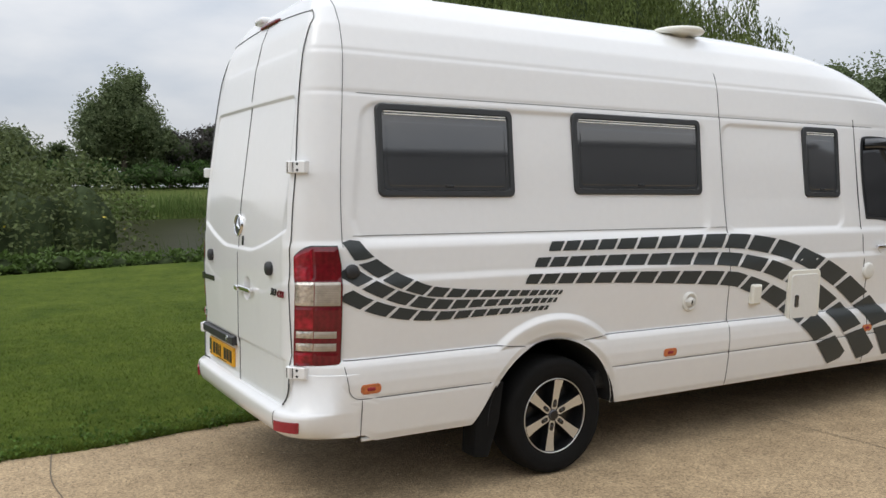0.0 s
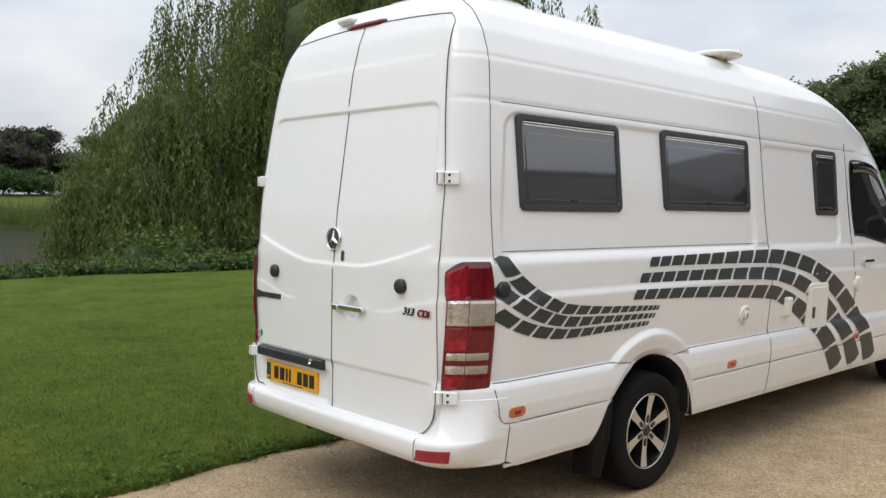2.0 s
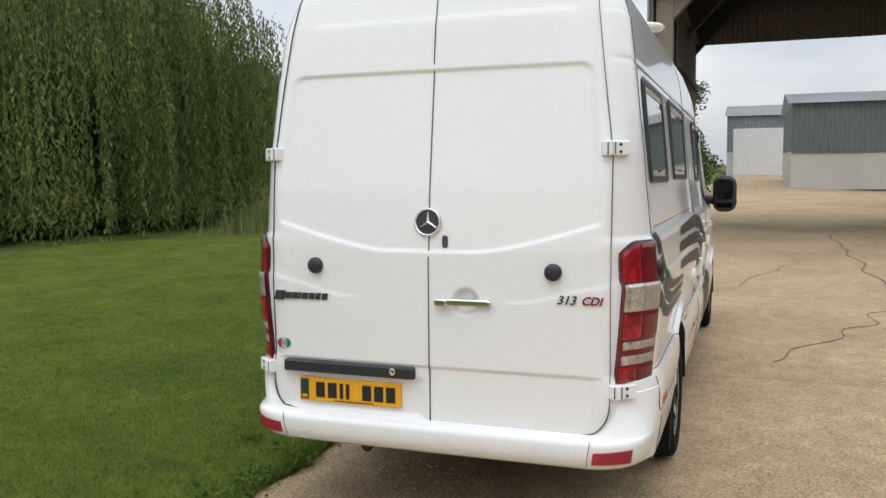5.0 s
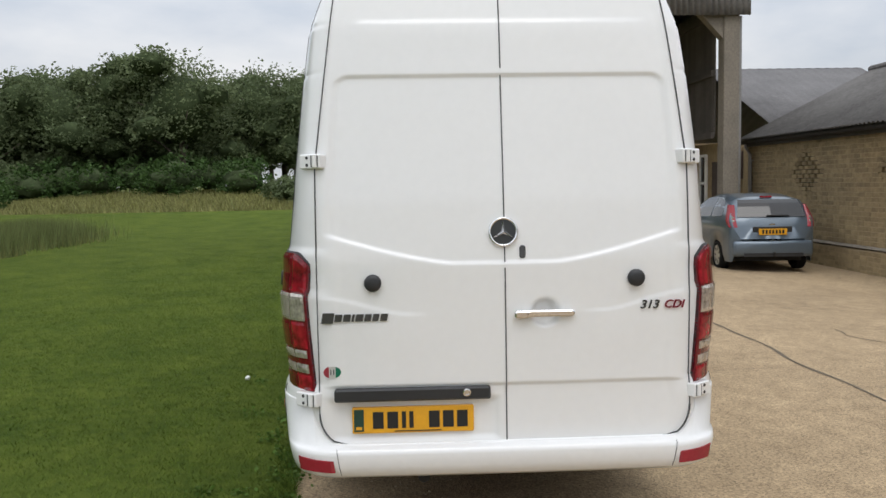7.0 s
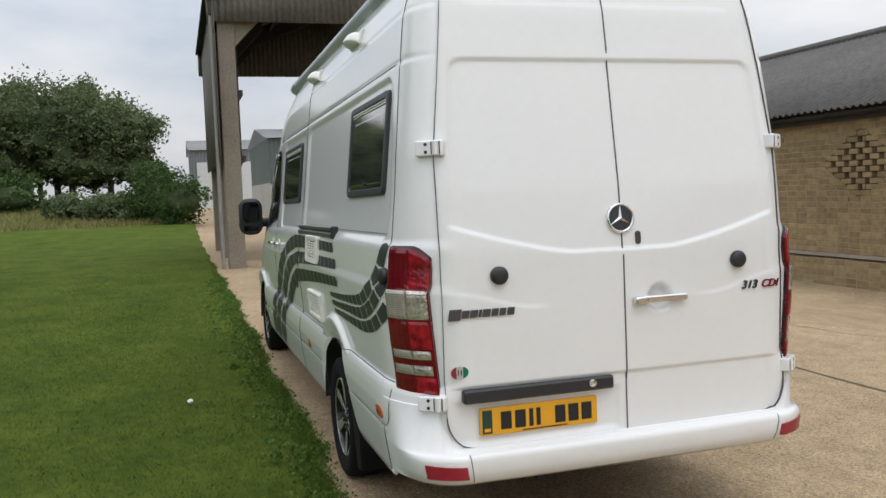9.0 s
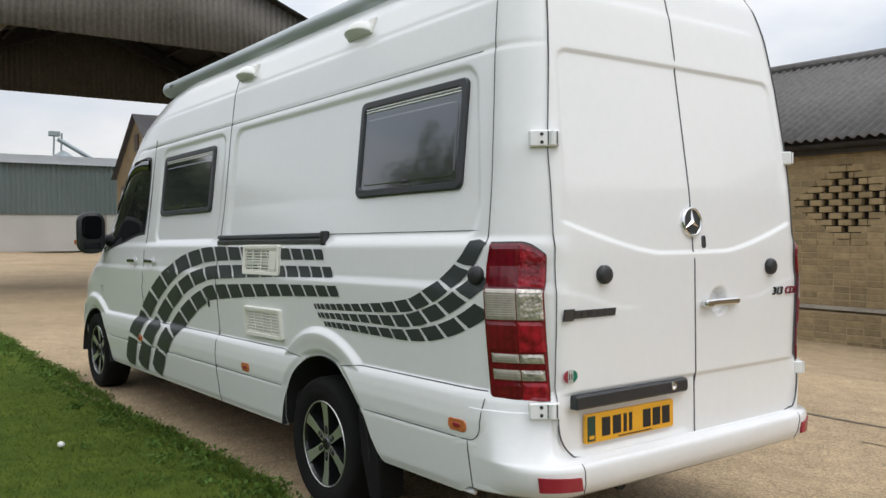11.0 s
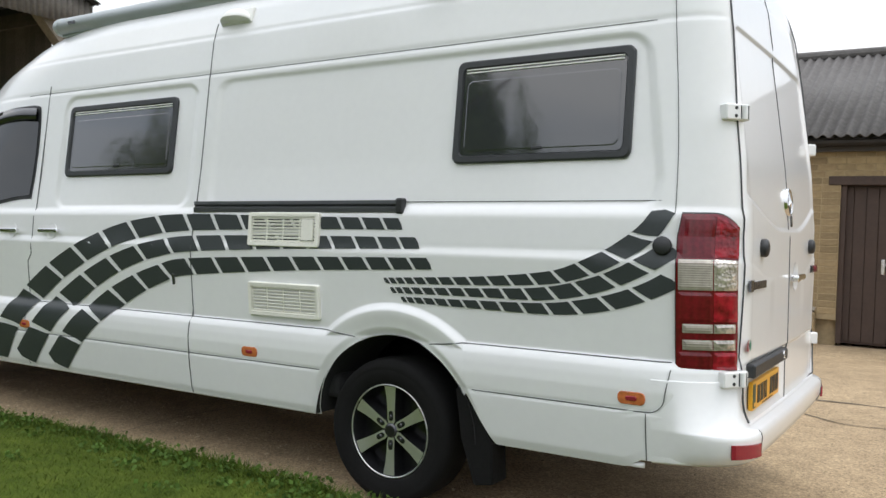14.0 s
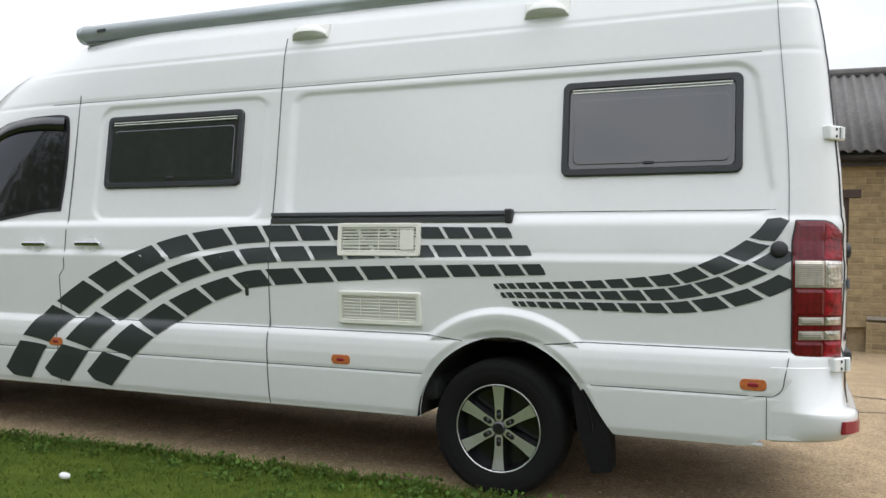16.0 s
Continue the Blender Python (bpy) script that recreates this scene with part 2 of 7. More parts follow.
def sstep(a, b, v):
    t = np.clip((np.asarray(v, float) - a) / (b - a), 0, 1)
    return t * t * (3 - 2 * t)


# ---- camper van: the body's shape ----
def table(pairs, sigma, n=1200):
    z = np.linspace(pairs[0][0], pairs[-1][0], n)
    w = np.interp(z, [a for a, _ in pairs], [b for _, b in pairs])
    s = sigma / (z[1] - z[0])
    k = np.exp(-0.5 * (np.arange(-int(3 * s) - 1, int(3 * s) + 2) / max(s, 0.3)) ** 2)
    return z, np.convolve(np.pad(w, len(k) // 2, mode="edge"), k / k.sum(), "valid")


ZW, WW = table([(.36, .925), (.39, .945), (.43, .962), (.55, .980), (.612, .988), (.622, .982), (.632, .988), (.70, .994), (.75, .991), (.785, .985), (.808, .974), (.816, .964),
                (.822, .956), (.90, .963), (1.05, .976), (1.20, .986), (1.215, .980), (1.235, .973), (1.25, .973), (1.37, .965), (1.385, .961),
                (1.41, .946), (1.44, .942), (1.62, .916), (2.1, .864), (2.14, .860), (2.15, .853), (2.17, .855), (2.35, .832), (2.365, .823),
                (2.38, .823), (2.5, .780), (2.6, .72), (2.69, .625), (2.75, .49), (2.79, .28), (2.80, .10)], 0.004)
ZR, XR = table([(.36, .0), (1.35, .0), (1.6, .018), (1.8, .045), (2.0, .072), (2.2, .10), (2.35, .125), (2.5, .16), (2.62, .21), (2.70, .27), (2.76, .38), (2.80, .6)], 0.02)
ZF, XF = table([(.36, 6.70), (.6, 6.80), (.9, 6.78), (1.05, 6.68), (1.15, 6.48), (1.25, 6.28), (1.4, 6.12), (1.8, 5.80), (2.1, 5.54), (2.3, 5.30),
                (2.5, 4.92), (2.62, 4.62), (2.72, 4.25), (2.80, 3.6)], 0.03)
HUB_R, HUB_F, HUB_Z = 1.54, 5.81, 0.372


def ca(z):
    """How far the rear corner reaches along the van at z."""
    return np.interp(z, (1.3, 1.75, 2.6), (0.38, 0.23, 0.18))


def cb(z):
    """How far the rear corner reaches across the van at z."""
    return np.interp(z, (1.3, 1.75, 2.1, 2.6, 2.75), (0.26, 0.17, 0.13, 0.11, 0.08))


def flank(x, z, relief=True):
    """Half width of the body at x along and z up."""
    x, z = np.asarray(x, float), np.asarray(z, float)
    w, x0, xf = np.interp(z, ZW, WW), np.interp(z, ZR, XR), np.interp(z, ZF, XF)
    c_a, c_b = ca(z), cb(z)
    t = np.clip((x0 + c_a - x) / c_a, 0, 1)
    y = w - c_b * (1 - np.sqrt(np.clip(1 - t * t, 0, 1)))
    af = 1.1
    t = np.clip((x - xf + af) / af, 0, 1)
    y = y - 0.34 * w * (1 - np.sqrt(np.clip(1 - t ** 2.4, 0, 1)))
    if relief:
        for hx in (HUB_R, HUB_F):
            r = np.hypot(x - hx, z - HUB_Z)
            skin = np.interp(z, (0.0, 0.822, 1.2), (0.92, 0.956, 0.986)) + 0.030 * sstep(0.605, 0.562, r) - 0.010 * sstep(0.56, 0.48, r)
            y = np.where((r < 0.605) & (z > 0.80), np.maximum(y, skin), y)
            y = y - 0.016 * sstep(0.492, 0.448, r)
        # pressed window panels, shallower than the frame round them
        for xa, xb in ((0.30, 2.80), (2.97, 4.18)):
            lo = xa + (0.09 * np.clip((z - 1.44) / 0.66, 0, 1) if xa < 1 else 0)
            cx, hw, cz, hz, rr = (lo + xb) / 2, (xb - lo) / 2, 1.76, 0.345, 0.09
            qx, qz = np.abs(x - cx) - hw + rr, np.abs(z - cz) - hz + rr
            sd = np.hypot(np.maximum(qx, 0), np.maximum(qz, 0)) + np.minimum(np.maximum(qx, qz), 0) - rr
            y = y - 0.011 * sstep(0.012, -0.012, sd)
    return y


def tail(y, z, relief=True):
    """x of the rear face at y across and z up."""
    y, z = np.asarray(y, float), np.asarray(z, float)
    x = np.interp(z, ZR, XR) + 0.006 * (np.abs(y) / 0.6) ** 2
    if relief:
        a = np.abs(y)
        zb = 1.335 + 0.135 * np.clip((a - 0.22) / 0.56, 0, 1) ** 1.35
        pw, rc = np.interp(z, (1.45, 2.12), (0.758, 0.708)), 0.055
        qx, qz = a - pw + rc, z - 2.135 + rc
        sd = np.hypot(np.maximum(qx, 0), np.maximum(qz, 0)) + np.minimum(np.maximum(qx, qz), 0) - rc
        sd = np.maximum(sd, zb - z)
        x = x + 0.009 * sstep(0.006, -0.008, sd)
        x = x + 0.010 * sstep(0.822, 0.804, z) * sstep(0.80, 0.78, a)
        x = x - 0.003 * sstep(2.385, 2.36, z) * sstep(2.20, 2.34, z) * sstep(0.66, 0.58, a)
        zl = 1.195 - 0.075 * sstep(0.78, 0.40, a)
        x = x - 0.003 * sstep(zl + 0.008, zl - 0.004, z) * sstep(zl - 0.25, zl - 0.1, z) * sstep(0.30, 0.42, a) * sstep(0.81, 0.79, a)
        sd = np.maximum(np.maximum(np.abs(y - 0.40) - 0.36, z - 0.75), 0.58 - z)
        x = x + 0.012 * sstep(0.02, -0.02, sd)
        # hollow behind the door handle
        x = x + 0.034 * sstep(0.064, 0.040, np.hypot(y + 0.17, z - 1.118))
    return x


def wall_pt(x, z, s, out=0.0):
    """Point on the flank of side s (1 left, -1 right) and its outward normal."""
    e = 0.01
    y = float(flank(x, z, False))
    n = Vector((-(float(flank(x + e, z, False)) - y) / e, 1.0, -(float(flank(x, z + e, False)) - y) / e)).normalized()
    y = float(flank(x, z))
    return Vector((x + n.x * out, s * (y + n.y * out), z + n.z * out)), Vector((n.x, s * n.y, n.z))


def corner_pt(th, z, s, out=0.0):
    """Point on the rounded rear corner; th 0 at the rear face, 1 at the flank."""
    w, x0 = float(np.interp(z, ZW, WW)), float(np.interp(z, ZR, XR))
    a = th * math.pi / 2
    c_a, c_b = float(ca(z)), float(cb(z))
    n = Vector((-math.cos(a) / c_a, math.sin(a) / c_b)).normalized()
    return Vector((x0 + c_a - c_a * math.cos(a) + n.x * out, s * (w - c_b + c_b * math.sin(a) + n.y * out), z))


def seat(m_x, m_y, m_o, o):
    """Axes as a matrix: x, y across, third outward, at o."""
    return Matrix(((m_x.x, m_y.x, m_o.x, o.x), (m_x.y, m_y.y, m_o.y, o.y), (m_x.z, m_y.z, m_o.z, o.z), (0, 0, 0, 1)))


def flank_seat(x, z, s, out=0.0, span=0.15):
    """Axes of a flat fitting on the flank: x along the van, y up the panel, third outward."""
    a, _ = wall_pt(x, z - span, s)
    b, _ = wall_pt(x, z + span, s)
    c, d = wall_pt(x - span, z, s)[0], wall_pt(x + span, z, s)[0]
    ux, uy = (d - c).normalized(), (b - a).normalized()
    uo = ux.cross(uy).normalized()
    if uo.y * s < 0:
        ux, uo = -ux, -uo
    return seat(ux, uy, uo, wall_pt(x, z, s)[0] + uo * out)


def tail_seat(y, z, out=0.0, span=0.1):
    a = Vector((float(tail(y, z - span, False)), 0, z - span))
    b = Vector((float(tail(y, z + span, False)), 0, z + span))
    uy = (b - a).normalized()
    ux = Vector((0, -1, 0))
    uo = ux.cross(uy).normalized()
    return seat(ux, uy, uo, Vector((float(tail(y, z)), y, z)) + uo * out)


van = thing("camper_van", VAN, "white high-roof camper van with charcoal tyre-track decals", "camper van")

# rows up the body; below z 1.0 they start at the sill or at the wheel arch
SILL = 0.392
ARCH = 0.447
LOW = np.linspace(0, 1, 100)
HIGH = np.concatenate([np.arange(1.0, 2.46, 0.0085)[1:], np.linspace(2.46, 2.80, 28)[1:]])


def sill_z(x):
    z = np.full_like(x, SILL)
    for hx in (HUB_R, HUB_F):
        d = ARCH ** 2 - (x - hx) ** 2
        z = np.where(d > 0, np.maximum(z, HUB_Z + np.sqrt(np.clip(d, 0, None))), z)
    # slanting rear edge of the arch, where the mud flap shows
    z = np.where((x > 0.995) & (x < 1.14), np.maximum(z, np.interp(x, (1.0, 1.135), (SILL, 0.60))), z)
    z = np.where(x < 0.31, 0.43, z)
    return z


def shell():
    xs = [np.linspace(0.42, HUB_R - ARCH, 56)[:-1]]
    for hx in (HUB_R, HUB_F):
        xs.append(hx - ARCH * np.cos(np.linspace(0, math.pi, 76)))
        if hx == HUB_R:
            xs.append(np.linspace(HUB_R + ARCH, HUB_F - ARCH, 150)[1:-1])
    side_x = np.concatenate(xs)
    side_x = side_x[side_x < 5.66]
    rear_y = np.concatenate([np.linspace(0, 0.66, 56)[:-1]])
    th = np.linspace(0, 1, 22)[:-1]
    th_f = np.linspace(0, 1, 16)[1:]
    fy = np.linspace(1, 0, 8)[1:]
    zr = 1.0

    def column(kind, v):
        if kind == 2:
            base = float(sill_z(np.array([v]))[0])
        elif kind == 3:
            base = float(sill_z(np.array([5.68 + 1.1 * math.sin(v * math.pi / 2)]))[0])
        else:
            base = 0.43 if kind < 2 else SILL
        z = np.concatenate([base + (1.0 - base) * LOW, HIGH])
        w, x0, xf = np.interp(z, ZW, WW), np.interp(z, ZR, XR), np.interp(z, ZF, XF)
        c_a, c_b = ca(z), cb(z)
        if kind == 0:
            y = v / 0.66 * (w - c_b)
            x = tail(y, z)
        elif kind == 1:
            a = v * math.pi / 2
            y = w - c_b + c_b * math.sin(a)
            x = x0 + c_a - c_a * math.cos(a)
            k = sstep(0.35, 0.0, v)
            x = x + k * (tail(y, z) - tail(y, z, False))
            x = x + 0.006 * (0.66 / 0.6) ** 2 * (1 - v) ** 2
        elif kind == 2:
            lo, hi = x0 + c_a, xf - 1.1
            f0, f1 = 0.42, 5.68
            x = np.where(v < 1.0, lo + (v - f0) * (1.0 - lo) / (1.0 - f0), v)
            x = np.where(v > 3.0, 3.0 + (v - 3.0) * np.maximum(hi - 3.0, 0.2) / (f1 - 3.0), x)
            x = np.where(z < 1.05, v, x) if v < 5.6 else x
            y = flank(x, z)
        else:
            lo = np.maximum(xf - 1.1, 3.2)
            if kind == 3:
                x = lo + (xf - lo) * math.sin(v * math.pi / 2)
                y = flank(x, z)
            else:
                x, y = xf + 0.06 * (1 - v * v), v * 0.66 * w
        return np.stack([x, y, z], 1)

    cols = [column(0, v) for v in rear_y] + [column(1, v) for v in th] + [column(2, v) for v in side_x]
    cols += [column(3, v) for v in th_f] + [column(4, v) for v in fy]
    return np.array(cols), len(rear_y), len(th)


GRID, NREAR, NCOR = shell()


def door_y(z):
    """Outer edge of the rear doors."""
    return 0.80 - 0.09 * max(0.0, (z - 1.75) / 0.75)


def build_body():
    nc, nr = GRID.shape[:2]
    groups = {"body": [], "left": [], "right": []}
    # the right half differs by its handle hollow and lacks the plate's recess
    half = GRID * (1, -1, 1)
    k = np.concatenate([np.ones(NREAR), sstep(0.35, 0.0, np.linspace(0, 1, NCOR + 1)[:-1])])[:, None]
    n = NREAR + NCOR
    half[:n, :, 0] += k * (tail(half[:n, :, 1], half[:n, :, 2]) - tail(GRID[:n, :, 1], GRID[:n, :, 2]))
    verts = np.vstack([GRID.reshape(-1, 3), half.reshape(-1, 3)])
    off = nc * nr
    for i in range(nc - 1):
        for j in range(nr - 1):
            a, b, c, d = i * nr + j, (i + 1) * nr + j, (i + 1) * nr + j + 1, i * nr + j + 1
            m = (GRID[i, j] + GRID[i + 1, j + 1]) / 2
            door = m[1] < door_y(m[2]) and 0.565 < m[2] < 2.58 and i < NREAR + NCOR
            groups["left" if door else "body"].append((a, d, c, b))
            groups["right" if door else "body"].append((a + off, b + off, c + off, d + off))
    # the roof's middle
    for i in range(nc - 1):
        a, b = i * nr + nr - 1, (i + 1) * nr + nr - 1
        groups["body"].append((a, a + off, b + off, b))
    for key, name, lab in (("body", "body", ""), ("left", "rear_door", "white pressed-steel rear door with plate"), ("right", "rear_door", "white pressed-steel rear door with chrome handle")):
        used = np.unique(np.array(groups[key]).ravel())
        idx = np.full(len(verts), -1)
        idx[used] = np.arange(len(used))
        ob = mesh_ob(name, verts[used], [[int(idx[k]) for k in f] for f in groups[key]], PAINT, van, lab, smooth=True)
        if key == "body":
            body = ob
    return body


body = build_body()


def seam(name, pts, width=0.006, label=""):
    """A thin dark strip, coloured as a gap's shade, along points with outward normals."""
    bm = bmesh.new()
    rows = []
    for i, (p, n) in enumerate(pts):
        d = (pts[min(i + 1, len(pts) - 1)][0] - pts[max(i - 1, 0)][0]).normalized()
        c = d.cross(n).normalized() * (width * 0.30)
        rows.append([bm.verts.new(q) for q in (p - c - n * 0.004, p - c + n * 0.0028, p + c + n * 0.0028, p + c - n * 0.004)])
    for a, b in zip(rows, rows[1:]):
        for k in range(4):
            bm.faces.new((a[k], a[(k + 1) % 4], b[(k + 1) % 4], b[k]))
    return part(name, bm, DOORGAP, van, label)


def flank_line(s, pts, width=0.006):
    seam("panel_shade_line", [wall_pt(x, z, s) for x, z in pts], width)


def tail_line(pts, width=0.007):
    out = []
    for y, z in pts:
        w, c_b = float(np.interp(z, ZW, WW)), float(cb(z))
        if abs(y) <= w - c_b:
            out.append((Vector((float(tail(y, z)), y, z)), Vector((-1, 0, 0.1)).normalized()))
        else:
            th = math.asin(min(1, (abs(y) - w + c_b) / c_b)) / (math.pi / 2)
            p = corner_pt(th, z, 1 if y > 0 else -1)
            p.x = min(p.x, float(tail(y, z)) + 0.02) if th < 0.3 else p.x
            q = corner_pt(th, z, 1 if y > 0 else -1, 1.0)
            out.append((p, (q - corner_pt(th, z, 1 if y > 0 else -1)).normalized()))
    seam("door_gap", out, width)


zs = np.linspace
tail_line([(0.0, z) for z in zs(0.566, 2.60, 40)], 0.009)
for s in (1, -1):
    tail_line([(s * 0.80, z) for z in zs(0.70, 1.37, 20)], 0.0025)
    tail_line([(s * door_y(z), z) for z in zs(1.37, 2.50, 30)] + [(s * (door_y(2.5) - 0.05 * k * k), 2.50 + 0.08 * k) for k in zs(0.1, 1, 6)], 0.0045)
    tail_line([(s * (0.80 - 0.12 * (1 - math.cos(a))), 0.70 - 0.135 * math.sin(a)) for a in zs(0, math.pi / 2, 10)] + [(s * y, 0.565) for y in zs(0.66, 0.0, 12)], 0.008)
    tail_line([(s * y, 2.57 + 0.035 * (1 - (y / 0.7) ** 2)) for y in zs(0.66, 0, 10)], 0.008)
    # corner post against the flank
    flank_line(s, [(0.245 + 0.06 * float(sstep(1.5, 2.6, z)), z) for z in zs(1.38, 2.68, 50)], 0.004)
    jx = 2.885 if s > 0 else 2.955
    flank_line(s, [(jx, z) for z in zs(0.40, 2.44, 60)], 0.008 if s > 0 else 0.005)
    flank_line(s, [(4.37, z) for z in zs(1.12, 2.2, 20)] + [(4.37 + 0.04 * k, 1.12 - 0.05 * k) for k in zs(0, 1, 4)] + [(4.41, z) for z in zs(1.05, 0.41, 16)], 0.008)
    # edges of the lower cladding: ledge, middle joint with its rounded rear corner, bumper joint
    flank_line(s, [(0.330, z) for z in zs(0.43, 0.616, 8)], 0.006)
    flank_line(s, [(x, 0.622) for x in zs(1.10, 0.325, 24)] + [(0.325 - 0.065 * math.sin(a), 0.687 - 0.065 * math.cos(a)) for a in zs(0.15, math.pi / 2, 8)] + [(0.260 - 0.018 * k, 0.69 + 0.10 * k) for k in zs(0.05, 1, 8)], 0.006)
    flank_line(s, [(x, 0.622) for x in zs(1.96, 5.3, 60)], 0.006)
    flank_line(s, [(x, 0.817) for x in zs(0.245, 1.16, 30)] + [(1.16 + 0.17 * k, 0.817 - 0.020 * k) for k in zs(0.1, 1, 6)], 0.007)
    flank_line(s, [(1.75 + 0.17 * k, 0.797 + 0.020 * k) for k in zs(0, 0.9, 6)] + [(x, 0.817) for x in zs(1.92, 4.37, 60)], 0.007)
    # belt and roof creases: their shade laid on as dark strips
    flank_line(s, [(x, 1.436) for x in zs(0.30, 1.5 if s > 0 else 2.95, 30)], 0.004)
    flank_line(s, [(x, 2.152) for x in zs(0.36, 4.6, 60)], 0.004)
    # sill lip
    bm = bmesh.new()
    tube(bm, [wall_pt(x, 0.398, s, -0.012)[0] for x in zs(2.02, 5.36, 40)], 0.014, 8)
    part("sill", bm, PAINT, van, smooth=True)
    bm = bmesh.new()
    tube(bm, [wall_pt(x, 0.400, s, -0.012)[0] for x in zs(0.345, 0.985, 16)], 0.012, 8)
    part("sill", bm, PAINT, van, smooth=True)

# dark floor pan, arch liners
bm = bmesh.new()
box(bm, (2.0, 0, 0.50), (3.5, 1.36, 0.22), 0.05)
box(bm, (3.6, 0, 0.53), (3.4, 1.80, 0.12), 0.03)
box(bm, (0.62, 0, 0.53), (0.85, 1.70, 0.16), 0.03)
box(bm, (6.2, 0, 0.50), (0.9, 1.30, 0.16), 0.03)
part("floor_pan", bm, UNDER, van)
for hx in (HUB_R, HUB_F):
    for s in (1, -1):
        bm = bmesh.new()
        prev = None
        for a in zs(0.06, math.pi - 0.02, 30):
            p = [bm.verts.new((hx + (ARCH + 0.004) * math.cos(a), s * y, HUB_Z + (ARCH + 0.004) * math.sin(a))) for y in (0.972, 0.60)]
            if prev:
                bm.faces.new((prev[0], prev[1], p[1], p[0]))
            prev = p
        part("arch_liner", bm, UNDER, van, smooth=True)


# ---- wheels ----
def wheel(hx, s):
    k_rim = 0.945
    r0 = 0.338
    hx = hx + 0.028
    z = r0 + 0.006 + hx * math.tan(radians(0.9))
    m = Matrix.Translation((hx, s * 0.845, z)) @ Matrix.Diagonal((1, s, 1, 1))
    mt = m
    m = m @ Matrix.Diagonal((k_rim, 1, k_rim, 1))
    hub = new("wheel")
    hub.parent = van
    hub["label"] = "black tyre on a six-spoke alloy rim"
    bm = bmesh.new()
    lathe(bm, [(0.23, -0.10), (0.30, -0.115), (0.328, -0.105), (r0, -0.075), (r0 + 0.002, 0), (r0, 0.075), (0.330, 0.101), (0.315, 0.112), (0.298, 0.1175), (0.292, 0.1150), (0.284, 0.1165), (0.262, 0.1145), (0.236, 0.107), (0.220, 0.098), (0.216, 0.06)], mt, 64, False)
    part("tyre", bm, RUBBER, hub, smooth=True)
    bm = bmesh.new()
    lathe(bm, [(0.232, -0.09), (0.232, 0.098), (0.222, 0.100), (0.216, 0.085), (0.205, 0.02), (0.02, 0.015), (0.02, -0.02)], m, 48)
    part("rim", bm, GLOSSBLACK, hub, "gloss black wheel barrel", smooth=False)
    bm = bmesh.new()
    lathe(bm, [(0.231, 0.090), (0.231, 0.102), (0.227, 0.103), (0.224, 0.098)], m, 64, False)
    part("rim_lip", bm, ALLOY, hub, smooth=True)
    for k in range(6):
        a = radians(60 * k + 30 + (0 if s > 0 else -9))
        t = m @ Matrix.Rotation(-a, 4, 'Y')
        bm = bmesh.new()
        rows = []
        for r, hw, h in ((0.018, 0.012, 0.080), (0.05, 0.025, 0.082), (0.10, 0.025, 0.084), (0.16, 0.029, 0.087), (0.222, 0.036, 0.095)):
            rows.append([bm.verts.new(t @ Vector(q)) for q in ((r, h - 0.05, -hw - 0.006), (r, h, -hw), (r, h, hw), (r, h - 0.05, hw + 0.006))])
        for q, w in zip(rows, rows[1:]):
            for i in range(4):
                bm.faces.new((q[i], q[(i + 1) % 4], w[(i + 1) % 4], w[i]))
        bm.faces.new(rows[0])
        bm.faces.new(rows[-1][::-1])
        sp = part("spoke", bm, GLOSSBLACK, hub)
        bm = bmesh.new()
        rows = []
        for r, hw, h in ((0.018, 0.010, 0.0808), (0.05, 0.023, 0.0828), (0.10, 0.023, 0.0848), (0.16, 0.027, 0.0878), (0.222, 0.034, 0.0958)):
            rows.append([bm.verts.new(t @ Vector(q)) for q in ((r, h - 0.003, -hw), (r, h, -hw + 0.001), (r, h, hw - 0.001), (r, h - 0.003, hw))])
        for q, w in zip(rows, rows[1:]):
            for i in range(3):
                bm.faces.new((q[i], q[i + 1], w[i + 1], w[i]))
        part("spoke_face", bm, ALLOY, sp, "bright machined spoke face")
        bm = bmesh.new()
        stack(bm, [(round_rect(0.050, 0.026, 0.0125), 0.080), (round_rect(0.050, 0.026, 0.0125), 0.0862)], t @ Matrix.Translation((0.072, 0, 0)) @ Matrix.Rotation(radians(-90), 4, 'X'))
        slot = part("nut_slot", bm, GLOSSBLACK, hub, "dark slot round a wheel nut")
        bm = bmesh.new()
        lathe(bm, [(0.009, 0.05), (0.009, 0.088), (0.006, 0.091)], t @ Matrix.Translation((0.070, 0, 0)), 10)
        part("wheel_nut", bm, GREYTEXT, slot)
    bm = bmesh.new()
    lathe(bm, [(0.036, 0.03), (0.036, 0.084), (0.033, 0.089), (0.02, 0.092), (0.004, 0.093)], m, 24)
    part("centre_cap", bm, GREYTEXT, hub, smooth=True)
    bm = bmesh.new()
    lathe(bm, [(0.027, 0.08), (0.026, 0.094), (0.004, 0.095)], m, 20)
    part("cap_badge", bm, GLOSSBLACK, hub)


